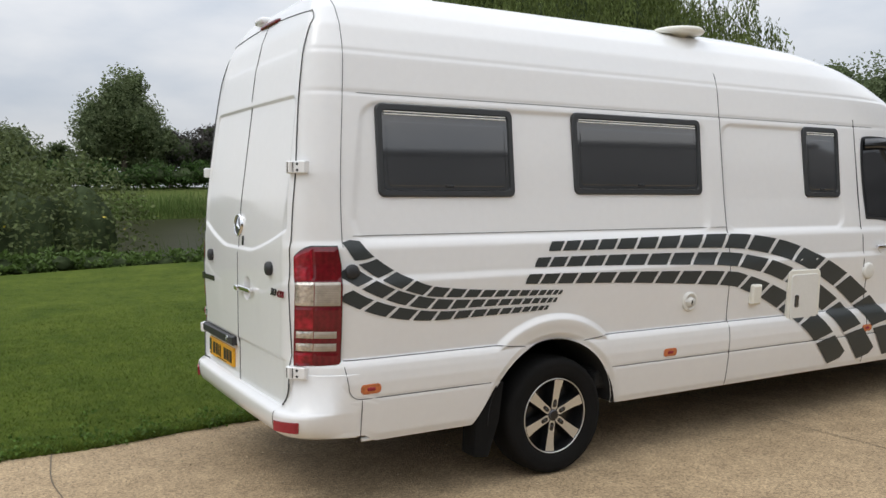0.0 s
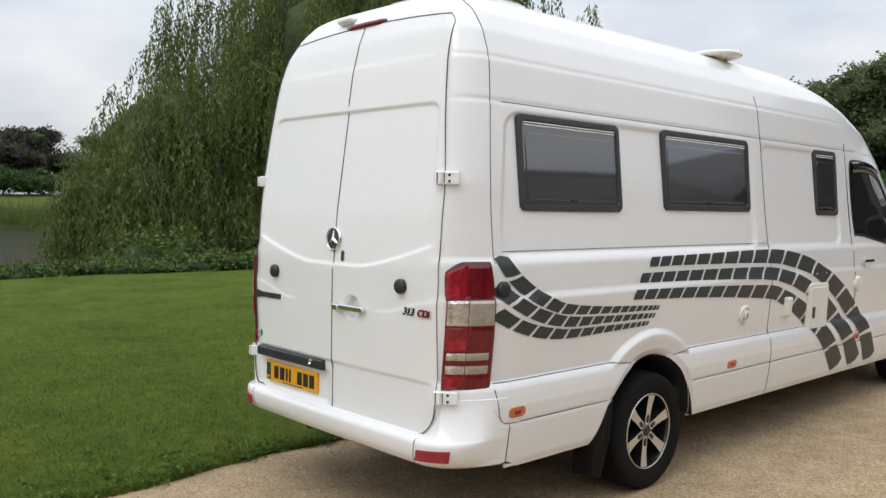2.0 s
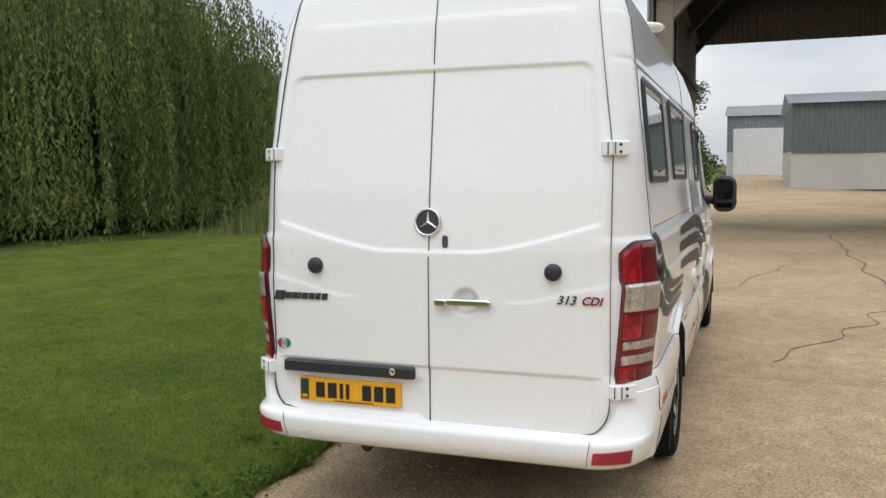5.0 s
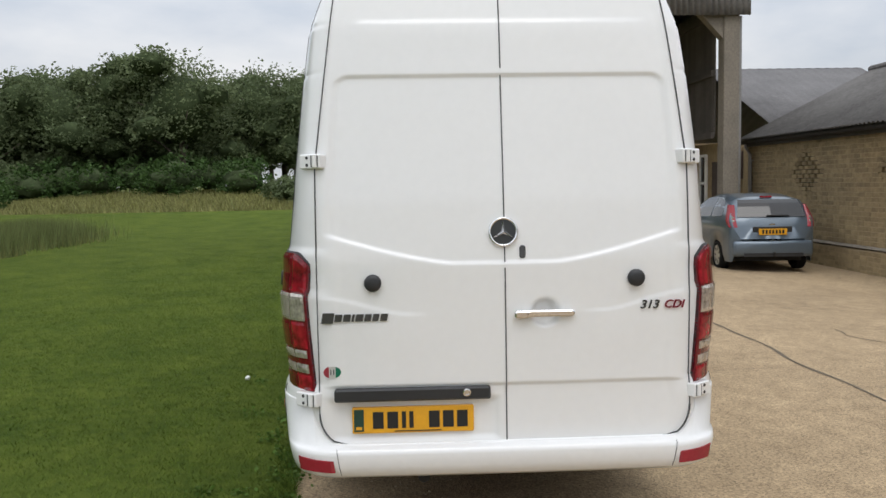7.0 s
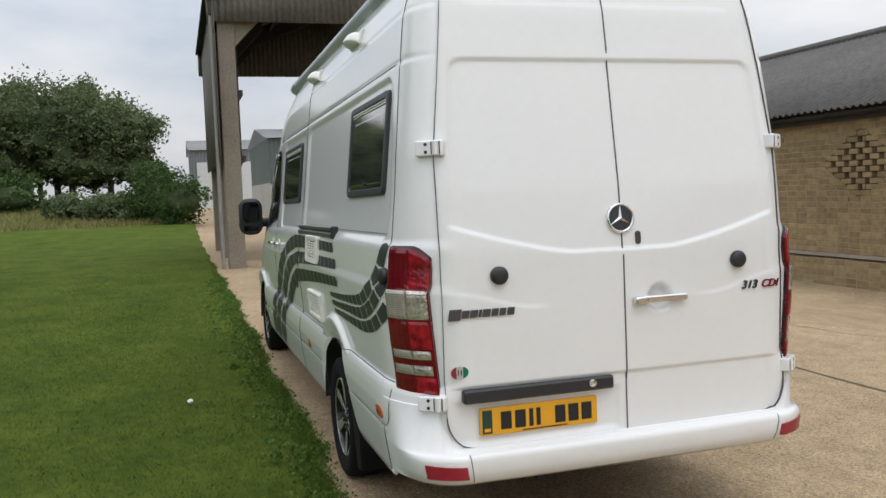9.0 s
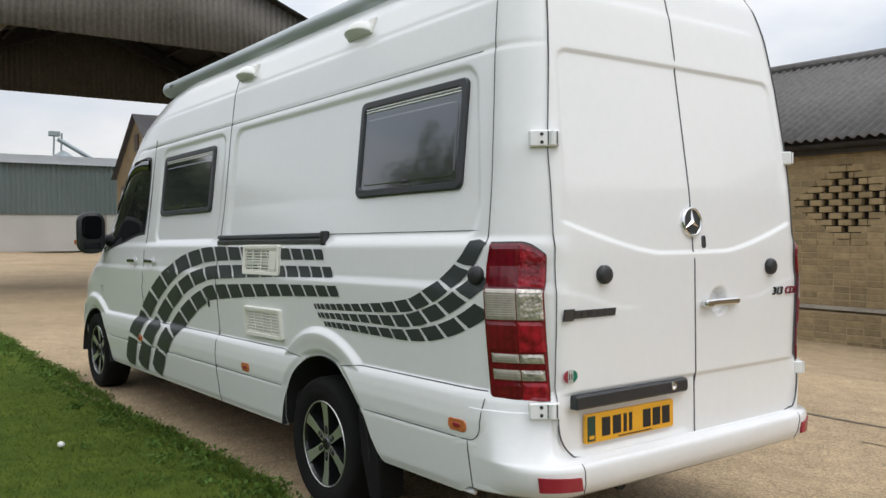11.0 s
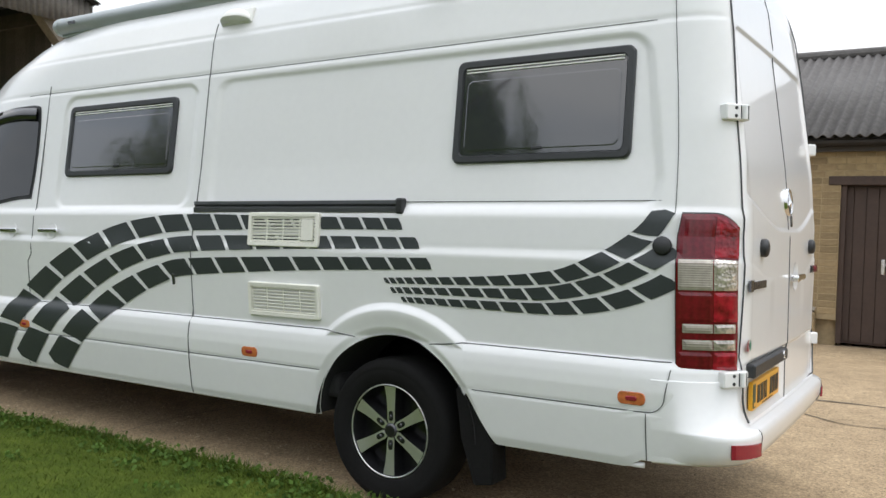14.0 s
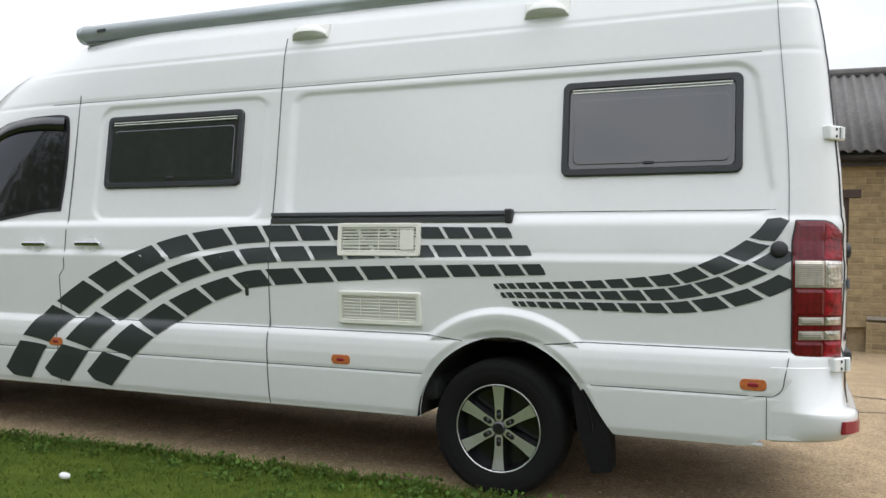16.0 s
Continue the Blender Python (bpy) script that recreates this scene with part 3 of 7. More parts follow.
for hx in (HUB_R, HUB_F):
    for s in (1, -1):
        wheel(hx, s)
for hx in (HUB_R, HUB_F):
    bm = bmesh.new()
    tube(bm, [(hx, -0.75, 0.37), (hx, 0.75, 0.37)], 0.06, 10)
    part("axle", bm, UNDER, van)
for s in (1, -1):
    bm = bmesh.new()
    ring = ((1.200, 0.615), (1.115, 0.610), (1.060, 0.50), (1.012, 0.392), (1.004, 0.215), (1.100, 0.200), (1.165, 0.40))
    ends = [[bm.verts.new((x, s * y, z)) for x, z in ring] for y in (0.83, 0.962)]
    bm.faces.new(ends[0])
    bm.faces.new(ends[1][::-1])
    for k in range(7):
        bm.faces.new((ends[0][k], ends[0][(k + 1) % 7], ends[1][(k + 1) % 7], ends[1][k]))
    bmesh.ops.bevel(bm, geom=bm.edges[:], offset=0.006, segments=2, affect='EDGES')
    part("mud_flap", bm, RUBBER, van, "moulded black mud flap")


# ---- fittings on the van ----
def camper_window(s, x1, x2, z1, z2):
    """A top-hung smoked acrylic window in a black frame, with the blind's rail at its top."""
    xc, zc = (x1 + x2) / 2, (z1 + z2) / 2
    m = flank_seat(xc, zc, s, 0.0, (z2 - z1) / 2)
    w, h = x2 - x1, (z2 - z1) * 1.008
    win = new("window")
    win.parent = van
    win["label"] = "smoked acrylic window in a black frame"
    bm = bmesh.new()
    o = round_rect(w, h, 0.035)
    i1, i2 = round_rect(w - 0.060, h - 0.060, 0.028), round_rect(w - 0.068, h - 0.068, 0.026)
    rings = [[bm.verts.new(m @ Vector((x, y, q))) for x, y in r] for r, q in ((o, -0.03), (o, 0.012), (round_rect(w - 0.012, h - 0.012, 0.03), 0.018), (i1, 0.018), (i2, 0.008), (i2, -0.03))]
    for a, b in zip(rings, rings[1:]):
        for k in range(len(a)):
            bm.faces.new((a[k], a[(k + 1) % len(a)], b[(k + 1) % len(a)], b[k]))
    part("frame", bm, FRAMEBLACK, win, smooth=False)
    bm = bmesh.new()
    pw, ph = w - 0.071, h - 0.071
    stack(bm, [(round_rect(pw, ph, 0.025), -0.02), (round_rect(pw, ph, 0.025), 0.009)], m)
    part("outer_pane", bm, SMOKED, win)
    bm = bmesh.new()
    q = m @ Matrix.Translation((0, -0.018, 0))
    stack(bm, [(round_rect(pw - 0.04, ph - 0.075, 0.03), 0.007), (round_rect(pw - 0.04, ph - 0.075, 0.03), 0.0105), (round_rect(pw - 0.048, ph - 0.083, 0.026), 0.0118)], q)
    part("pane", bm, SMOKED, win, "raised dark smoked pane")
    for dy in (0.024, 0.010):
        bm = bmesh.new()
        box(bm, (0, h / 2 - 0.052 + dy - 0.012, 0.012), (pw - 0.02, 0.006, 0.006), 0.0015)
        bm.transform(m)
        part("blind_rail", bm, IVORY, win, "thin pale rail")
    bm = bmesh.new()
    box(bm, (0, -h / 2 + 0.058, 0.012), (0.05, 0.014, 0.008), 0.003)
    bm.transform(m)
    part("catch", bm, BLACK, win)


camper_window(-1, 0.458, 1.298, 1.630, 2.105)
camper_window(-1, 1.722, 2.765, 1.645, 2.120)
camper_window(-1, 3.785, 4.168, 1.630, 2.125)
camper_window(1, 0.438, 1.266, 1.604, 2.062)
camper_window(1, 3.128, 4.122, 1.604, 2.045)


# tyre-track decals: ribbons of slanted blocks, told by centre line and width
def ribbon(ctrl, blocks, grow, slant, name="decal_block"):
    c = spline(ctrl, 240)
    d = np.hypot(np.diff(c[:, 0]), np.diff(c[:, 1]))
    arc = np.concatenate([[0], np.cumsum(d)])
    total = arc[-1]
    cut = np.cumsum(np.concatenate([[0], np.linspace(1, grow, blocks)]))
    cut = cut / cut[-1] * total
    for s in (1, -1):
        lift = 0.0 if s > 0 else 0.018
        for a, b in zip(cut, cut[1:]):
            size = b - a
            gap = 0.10 * size + 0.006
            low = float(np.interp(b, arc, c[:, 1])) < 1.0
            nu, nq = (12, 9) if low else (5, 3)
            rows = []
            for k in range(nu):
                row = []
                for q in np.linspace(-0.5, 0.5, nq):
                    sk = slant * np.interp(a, arc, c[:, 2]) * q
                    at = np.clip(a + gap / 2 + (size - gap) * k / (nu - 1) + sk, 0, total)
                    x, z, w = (float(np.interp(at, arc, c[:, j])) for j in (0, 1, 2))
                    e = 0.01
                    tx = float(np.interp(min(at + e, total), arc, c[:, 0]) - np.interp(max(at - e, 0), arc, c[:, 0]))
                    tz = float(np.interp(min(at + e, total), arc, c[:, 1]) - np.interp(max(at - e, 0), arc, c[:, 1]))
                    n = math.hypot(tx, tz)
                    px, pz = x + q * w * (-tz / n), z + q * w * (tx / n)
                    row.append(wall_pt(px, max(pz + lift, 0.40), s, 0.005 if low else 0.0035)[0])
                rows.append(row)
            v = [p for r in rows for p in r]
            f = []
            for k in range(nu - 1):
                for j in range(nq - 1):
                    i = k * nq + j
                    f.append((i, i + 1, i + nq + 1, i + nq) if s > 0 else (i, i + nq, i + nq + 1, i + 1))
            mesh_ob(name, v, f, DECAL, van, "", True)


ribbon([(1.585, 1.072, .026), (1.08, 1.093, .038), (0.77, 1.118, .052), (0.64, 1.148, .062), (0.49, 1.211, .074), (0.35, 1.306, .082), (0.275, 1.408, .078)], 16, 4.6, 0.8)
ribbon([(1.55, 1.030, .026), (1.08, 1.042, .038), (0.81, 1.051, .052), (0.65, 1.074, .060), (0.50, 1.117, .066), (0.36, 1.181, .072), (0.235, 1.26, .08)], 15, 4.6, 0.8)
ribbon([(1.49, 0.990, .024), (1.08, 0.990, .036), (0.79, 0.992, .046), (0.63, 1.006, .056), (0.48, 1.036, .062), (0.34, 1.084, .068), (0.235, 1.14, .076)], 14, 4.6, 0.8)
ribbon([(1.49, 1.334, .052), (2.12, 1.334, .064), (2.92, 1.329, .090), (3.27, 1.300, .105), (3.58, 1.236, .120), (3.89, 1.123, .135), (4.20, 0.970, .15), (4.52, 0.74, .18), (4.78, 0.42, .20)], 17, 2.9, 0.7)
ribbon([(1.39, 1.248, .052), (2.12, 1.237, .066), (2.88, 1.215, .084), (3.17, 1.180, .093), (3.42, 1.121, .105), (3.66, 1.032, .12), (3.92, 0.900, .14), (4.16, 0.734, .165), (4.46, 0.43, .19)], 16, 2.8, 0.7)
ribbon([(1.32, 1.159, .052), (2.12, 1.132, .068), (2.91, 1.088, .092), (3.12, 1.046, .102), (3.36, 0.965, .12), (3.60, 0.850, .145), (3.85, 0.685, .165), (4.12, 0.43, .185)], 16, 2.4, 0.7)


def fit_plate(name, m, w, h, t, mat, r=0.006, label="", parent=None):
    bm = bmesh.new()
    stack(bm, [(round_rect(w, h, r), -0.01), (round_rect(w, h, r), t * 0.7), (round_rect(w - t * 0.8, h - t * 0.8, max(r - t * 0.4, 0.001)), t)], m)
    return part(name, bm, mat, parent if parent is not None else van, label)


# rear lamps, wrapped round the corner posts
LAMP_A, LAMP_B = 0.300, 0.745


def lamp_patch(name, s, z1, z2, u1, u2, mat, parent, out=0.014, label=""):
    """A moulded piece of the lamp; u runs from its rear edge (0) to its flank edge (1)."""
    bm = bmesh.new()
    nz, nt = max(3, int((z2 - z1) / 0.012)), max(4, int(20 * (u2 - u1)))
    rings = []
    for o in (0.0, out):
        rows = []
        for i in range(nz + 1):
            z, row = z1 + (z2 - z1) * i / nz, []
            for j in range(nt + 1):
                u = u1 + (u2 - u1) * j / nt
                drop = 0.050 * max(0.0, 1 - u / 0.5) ** 2 * float(sstep(1.18, 1.39, z))
                bulge = 0.007 * math.sin(math.pi * min(1, max(0, (z - 0.78) / 0.62))) * math.sin(math.pi * (0.15 + 0.7 * u))
                soft = 0.003 if o and (i in (0, nz) or j in (0, nt)) else 0.0
                p = corner_pt(LAMP_A + (LAMP_B - LAMP_A) * u, max(z - drop, 0.826), s, (o + bulge - soft) if o else -0.004)
                p.z = z - drop
                row.append(bm.verts.new(p))
            rows.append(row)
        rings.append(rows)
    for rows in rings:
        for i in range(nz):
            for j in range(nt):
                bm.faces.new((rows[i][j], rows[i + 1][j], rows[i + 1][j + 1], rows[i][j + 1]))
    lo, hi = rings
    for i in range(nz):
        for j in (0, nt):
            bm.faces.new((lo[i][j], lo[i + 1][j], hi[i + 1][j], hi[i][j]))
    for j in range(nt):
        for i in (0, nz):
            bm.faces.new((lo[i][j], lo[i][j + 1], hi[i][j + 1], hi[i][j]))
    return part(name, bm, mat, parent, label, smooth=False)


for s in (1, -1):
    lamp = new("rear_lamp")
    lamp.parent = van
    lamp["label"] = "tall red and clear rear lamp"
    lamp_patch("seal", s, 0.783, 1.391, 0.0, 1.012, SEAM, lamp, 0.010)
    lamp_patch("housing", s, 0.789, 1.385, 0.0, 1.0, RED, lamp, 0.016, "dark red lamp moulding")
    for a, b, red in ((1.222, 1.376, 1), (1.098, 1.214, 0), (0.979, 1.090, 1), (0.936, 0.970, 0), (0.871, 0.910, 0), (0.797, 0.862, 1)):
        wide = b - a > 0.1
        lo, hi = (0.03, 0.97) if red or wide else (0.07, 0.91)
        lamp_patch("red_lens" if red else "clear_lens", s, a, b, 0.47, hi, RED if red else CLEAR, lamp, 0.021)
        lamp_patch("reflector_bowl", s, a, b, lo, 0.455, REDLIT if red else BOWL, lamp, 0.021, "bright faceted red bulb reflector" if red else "bright faceted bulb reflector")

# hinges
for s in (1, -1):
    for z in (1.775, 0.762):
        hg = new("hinge")
        hg.parent = van
        hg["label"] = "white rear door hinge"
        p = corner_pt(0.30, z, s, 0.012)
        d = (corner_pt(0.30, z, s, 1.0) - corner_pt(0.30, z, s)).normalized()
        ux = Vector((0, 0, 1)).cross(d).normalized()
        m = seat(ux, Vector((0, 0, 1)), d, p)
        bm = bmesh.new()
        stack(bm, [(round_rect(0.115, 0.062, 0.008), -0.05), (round_rect(0.115, 0.062, 0.008), 0.006), (round_rect(0.105, 0.052, 0.006), 0.011)], m)
        part("hinge_leaf", bm, PAINT, hg)
        bm = bmesh.new()
        tube(bm, [m @ Vector((0.030 * s, -0.026, 0.010)), m @ Vector((0.030 * s, 0.026, 0.010))], 0.012, 10)
        part("pin", bm, PAINT, hg)
        for dz in (-0.015, 0.015):
            bm = bmesh.new()
            lathe(bm, [(0.007, -0.004), (0.007, 0.003), (0.003, 0.004)], m @ Matrix.Translation((-0.012 * s, dz, 0.010)) @ Matrix.Rotation(radians(90), 4, 'X'), 10)
            part("bolt", bm, BLACK, hg)
        for dx in (0.012, 0.046):
            bm = bmesh.new()
            box(bm, (0, 0, 0), (0.004, 0.050, 0.003), 0.0)
            bm.transform(m @ Matrix.Translation((dx * s, 0, 0.0115)))
            part("knuckle_gap", bm, SEAM, hg)

# rear bumper: a bar across the back, with horns that rise beside the doors
BUMPER_ROWS = ((-0.02, 0.0, 0.0), (0.0055, 0.0, 0.0), (0.007, 0.0, -0.004), (0.0075, 0.0, 0.563), (0.009, 0.030, 0.557), (0.007, 0.042, 0.548), (0.007, 0.046, 0.530),
               (0.004, 0.044, 0.480), (-0.002, 0.034, 0.442), (-0.008, 0.012, 0.424), (-0.06, 0.0, 0.43))


def bumper_pt(q, z, out, reach):
    """Point on the bumper; q runs 0 (middle) to 1 (end of the flat), then round the corner to 2."""
    a, sg = abs(q), 1 if q >= 0 else -1
    w, c_b = float(np.interp(z, ZW, WW)), float(cb(z))
    if a <= 1:
        y = a * (w - c_b)
        return Vector((float(tail(y, z, False)) - out - reach, sg * y, z))
    th = (a - 1) * 0.885
    p = corner_pt(th, z, sg, out * (1 - 0.75 * float(sstep(0.6, 0.9, th))) + reach * (1 - float(sstep(0.34, 0.78, th))))
    p.x += 0.006 * 1.21 * (1 - th) ** 2
    return p


def bumper_top(q):
    """Upper edge: under the doors, round their lower corners, up to the hinges."""
    a = abs(q)
    y = a * 0.72 if a <= 1 else 0.72 + 0.26 * math.sin((a - 1) * 0.90 * math.pi / 2)
    if y < 0.70:
        return 0.568
    if y < 0.815:
        return 0.568 + 0.162 * (1 - math.sqrt(max(0.0, 1 - ((y - 0.70) / 0.115) ** 2)))
    return 0.752


bm = bmesh.new()
rows = []
for q in np.concatenate([np.linspace(-2, -0.95, 60), np.linspace(-0.93, 0.93, 30), np.linspace(0.95, 2, 60)]):
    rows.append([bm.verts.new(bumper_pt(q, z if z > 0.1 else bumper_top(q) + z, out, reach)) for out, reach, z in BUMPER_ROWS])
for q, r in zip(rows, rows[1:]):
    for i in range(len(BUMPER_ROWS) - 1):
        bm.faces.new((q[i], q[i + 1], r[i + 1], r[i]))
part("rear_bumper", bm, BUMPER, van, smooth=True)
for s in (1, -1):
    bm = bmesh.new()
    rr = []
    for k in np.linspace(0, 1, 14):
        q, rise = s * (1.06 + 0.36 * k), 0.010 * k
        lo, hi = 0.462 + rise * 0.3, 0.511 + rise
        e = 0.003 if k in (0.0, 1.0) else 0.0
        rr.append([bm.verts.new(bumper_pt(q, z, o, 0.048)) for z, o in ((lo, 0.0), (lo, 0.012 - e), (hi, 0.012 - e), (hi, 0.0))])
    for q, r in zip(rr, rr[1:]):
        for i in range(4):
            bm.faces.new((q[i], q[(i + 1) % 4], r[(i + 1) % 4], r[i]))
    bm.faces.new(rr[0])
    bm.faces.new(rr[-1])
    part("bumper_reflector", bm, REFLECT, van, "red bumper reflector")
    seam("bumper_gap", [(bumper_pt(s * 1.015, z, o, r), Vector((-1, 0, 0))) for o, r, z in BUMPER_ROWS[4:9]], 0.004)

# plate, bar, lettering, badge, handle, locks
plate = fit_plate("number_plate", tail_seat(0.402, 0.668, 0.012), 0.52, 0.113, 0.006, YELLOW, 0.006, "yellow rear number plate with dark bars")
pm = tail_seat(0.402, 0.668, 0.0185)


def on_plate(name, m, w, h, x, y, mat, parent, t=0.0015, shear=0.0, label=""):
    bm = bmesh.new()
    box(bm, (x, y, 0), (w, h, t * 2))
    for v in bm.verts:
        v.co.x += shear * (v.co.y - y)
    bm.transform(m)
    return part(name, bm, mat, parent, label)


band = on_plate("plate_band", pm, 0.042, 0.095, -0.232, 0, PLATEBLUE, plate)
on_plate("country_bar", pm, 0.026, 0.013, -0.232, -0.033, YELLOW, band, 0.003)
for k, x in enumerate((-0.150, -0.088, -0.040, -0.008, 0.090, 0.150, 0.210)):
    on_plate("plate_bar", pm, 0.046 if k not in (2, 3) else 0.018, 0.072, x, 0.0, TEXT, plate)
on_plate("plate_bar", pm, 0.20, 0.004, 0.02, -0.048, TEXT, plate)
bm = bmesh.new()
stack(bm, [(round_rect(0.665, 0.055, 0.01), -0.01), (round_rect(0.665, 0.055, 0.01), 0.022), (round_rect(0.650, 0.040, 0.008), 0.03)], tail_seat(0.402, 0.780, 0.0))
bar = part("plate_lamp_bar", bm, BLACK, van, "black bar over the plate")
bm = bmesh.new()
lathe(bm, [(0.017, -0.01), (0.017, 0.003), (0.011, 0.004), (0.011, -0.003)], tail_seat(0.172, 0.785, 0.031) @ Matrix.Rotation(radians(90), 4, 'X'), 20)
part("lock", bm, CHROME, bar)
m0 = tail_seat(0.64, 1.112, 0.004)
for k, (w, h, x) in enumerate(((0.050, 0.044, -0.115), (0.030, 0.030, -0.070), (0.030, 0.030, -0.034), (0.010, 0.030, -0.008), (0.032, 0.030, 0.019), (0.028, 0.030, 0.055), (0.026, 0.030, 0.088), (0.030, 0.030, 0.123))):
    on_plate("badge_letter_bar", m0, w, h, x, 0, GREYTEXT, van, 0.004, 0.2)
m0 = tail_seat(-0.680, 1.140, 0.006)


def lettering(name, body, m, height, x, mat, parent, shear=0.25, stretch=1.0, label=""):
    """Raised characters in the built-in font, as a mesh."""
    cu = bpy.data.curves.new(name, 'FONT')
    cu.body, cu.size, cu.shear, cu.extrude, cu.offset = body, height / 0.70, shear, 0.003, 0.0008
    cu.align_x, cu.align_y = 'CENTER', 'CENTER'
    ob = new(name, cu)
    me = bpy.data.meshes.new_from_object(ob)
    bpy.data.objects.remove(ob)
    me.materials.clear()
    me.materials.append(mat)
    me.transform(m @ Matrix.Translation((x, 0, 0)) @ Matrix.Diagonal((stretch, 1, 1, 1)))
    t = new(name, me)
    t.parent = parent
    if label:
        t["label"] = label
    return t


lettering("lettering", "313", m0, 0.036, -0.062, GREYTEXT, van, 0.3, 1.05, "dark chrome numerals 313")
lettering("lettering", "CDI", m0, 0.034, 0.044, REDTEXT, van, 0.3, 1.05, "red chrome letters CDI")
bm = bmesh.new()
mb = tail_seat(0.005, 1.463, 0.0) @ Matrix.Rotation(radians(-90), 4, 'X')
lathe(bm, [(0.064, 0.01), (0.064, -0.012), (0.058, -0.018), (0.053, -0.012)], mb, 40, False)
badge = part("badge", bm, CHROME, van, "round chrome badge ring", smooth=True)
bm = bmesh.new()
lathe(bm, [(0.055, 0.01), (0.054, -0.010), (0.002, -0.012)], mb, 32)
part("badge_disc", bm, FRAMEBLACK, badge)
for k in range(3):
    bm = bmesh.new()
    a = radians(90 + 120 * k)
    u, v = Vector((math.cos(a), 0, math.sin(a))), Vector((-math.sin(a), 0, math.cos(a)))
    ring = [v * 0.010, u * 0.055, -v * 0.010]
    top = bm.verts.new(mb @ Vector((0, -0.022, 0)))
    vs = [bm.verts.new(mb @ (q + Vector((0, -0.011, 0)))) for q in ring]
    bm.faces.new((vs[0], vs[1], top))
    bm.faces.new((vs[1], vs[2], top))
    part("badge_ray", bm, CHROME, badge)
fit_plate("lock_plate", tail_seat(-0.076, 1.378, 0.0), 0.026, 0.056, 0.006, GREYTEXT, 0.012)
handle = fit_plate("door_handle", tail_seat(-0.165, 1.115, 0.047), 0.255, 0.028, 0.014, CHROME, 0.013, "chrome rear door handle")
fit_plate("handle_key_end", tail_seat(-0.065, 1.113, 0.022), 0.058, 0.032, 0.015, CHROME, 0.013, "", handle)
for y in (-0.562, 0.562):
    bm = bmesh.new()
    lathe(bm, [(0.036, 0.02), (0.037, -0.012), (0.032, -0.020), (0.02, -0.024), (0.004, -0.025)], tail_seat(y, 1.258, 0.004) @ Matrix.Rotation(radians(-90), 4, 'X'), 24)
    part("security_lock", bm, BLACK, van, "round black security lock", smooth=True)
ms = tail_seat(0.742, 0.880, 0.003)
st = new("sticker")
st.parent = van
st["label"] = "small round red white and green sticker"
for k, (mt, a, b) in enumerate(((RED_ST, -0.037, -0.014), (IVORY, -0.014, 0.014), (GREEN_ST, 0.014, 0.037))):
    bm = bmesh.new()
    xs = np.linspace(a, b, 8)
    up = [(x, 0.036 * 0.72 * math.sqrt(max(0, 1 - (x / 0.0375) ** 2))) for x in xs]
    ring = [bm.verts.new(ms @ Vector((x, y, 0))) for x, y in up] + [bm.verts.new(ms @ Vector((x, -y, 0))) for x, y in reversed(up)]
    bm.faces.new(ring)
    bmesh.ops.solidify(bm, geom=bm.faces[:], thickness=0.001)
    part("sticker_field", bm, mt, st)
for y in (-0.006, 0.006):
    on_plate("sticker_bar", ms, 0.004, 0.022, y, 0, TEXT, st, 0.001)

# third brake lamp and rear camera on the roof edge
bm = bmesh.new()
for k in range(1):
    pts = []
    for y in np.linspace(-0.17, 0.17, 9):
        pts.append((0.205 + 0.25 * abs(y) ** 2, y, 2.612))
    tube(bm, pts, [0.010] + [0.017] * 7 + [0.010], 8)
part("brake_lamp", bm, RED, van, "red high-level brake lamp", smooth=True)
bm = bmesh.new()
box(bm, (0.25, 0.20, 2.665), (0.11, 0.13, 0.045), 0.02)
part("rear_camera", bm, PAINT, van, "white rear camera pod", smooth=True)

# side markers
for s in (1, -1):
    for x, z in ((0.385 if s > 0 else 0.375, 0.672), (2.425, 0.668), (4.42, 0.668)):
        m = flank_seat(x, z, s, 0.0, 0.03)
        mk = fit_plate("side_marker", m, 0.110, 0.050, 0.004, AMBER, 0.02, "amber side marker lamp")
        fit_plate("marker_lens", m @ Matrix.Translation((0, 0, 0.002)), 0.045, 0.018, 0.006, REFLECT, 0.008, "", mk)
    # dark security lock beside the rear lamp
    bm = bmesh.new()
    p, n = wall_pt(0.285, 1.262, s)
    lathe(bm, [(0.036, 0.01), (0.036, -0.016), (0.028, -0.022), (0.003, -0.023)], flank_seat(0.285, 1.262, s, 0.0, 0.03) @ Matrix.Rotation(radians(-90), 4, 'X'), 20)
    part("security_lock", bm, BLACK, van, "round black security lock", smooth=True)


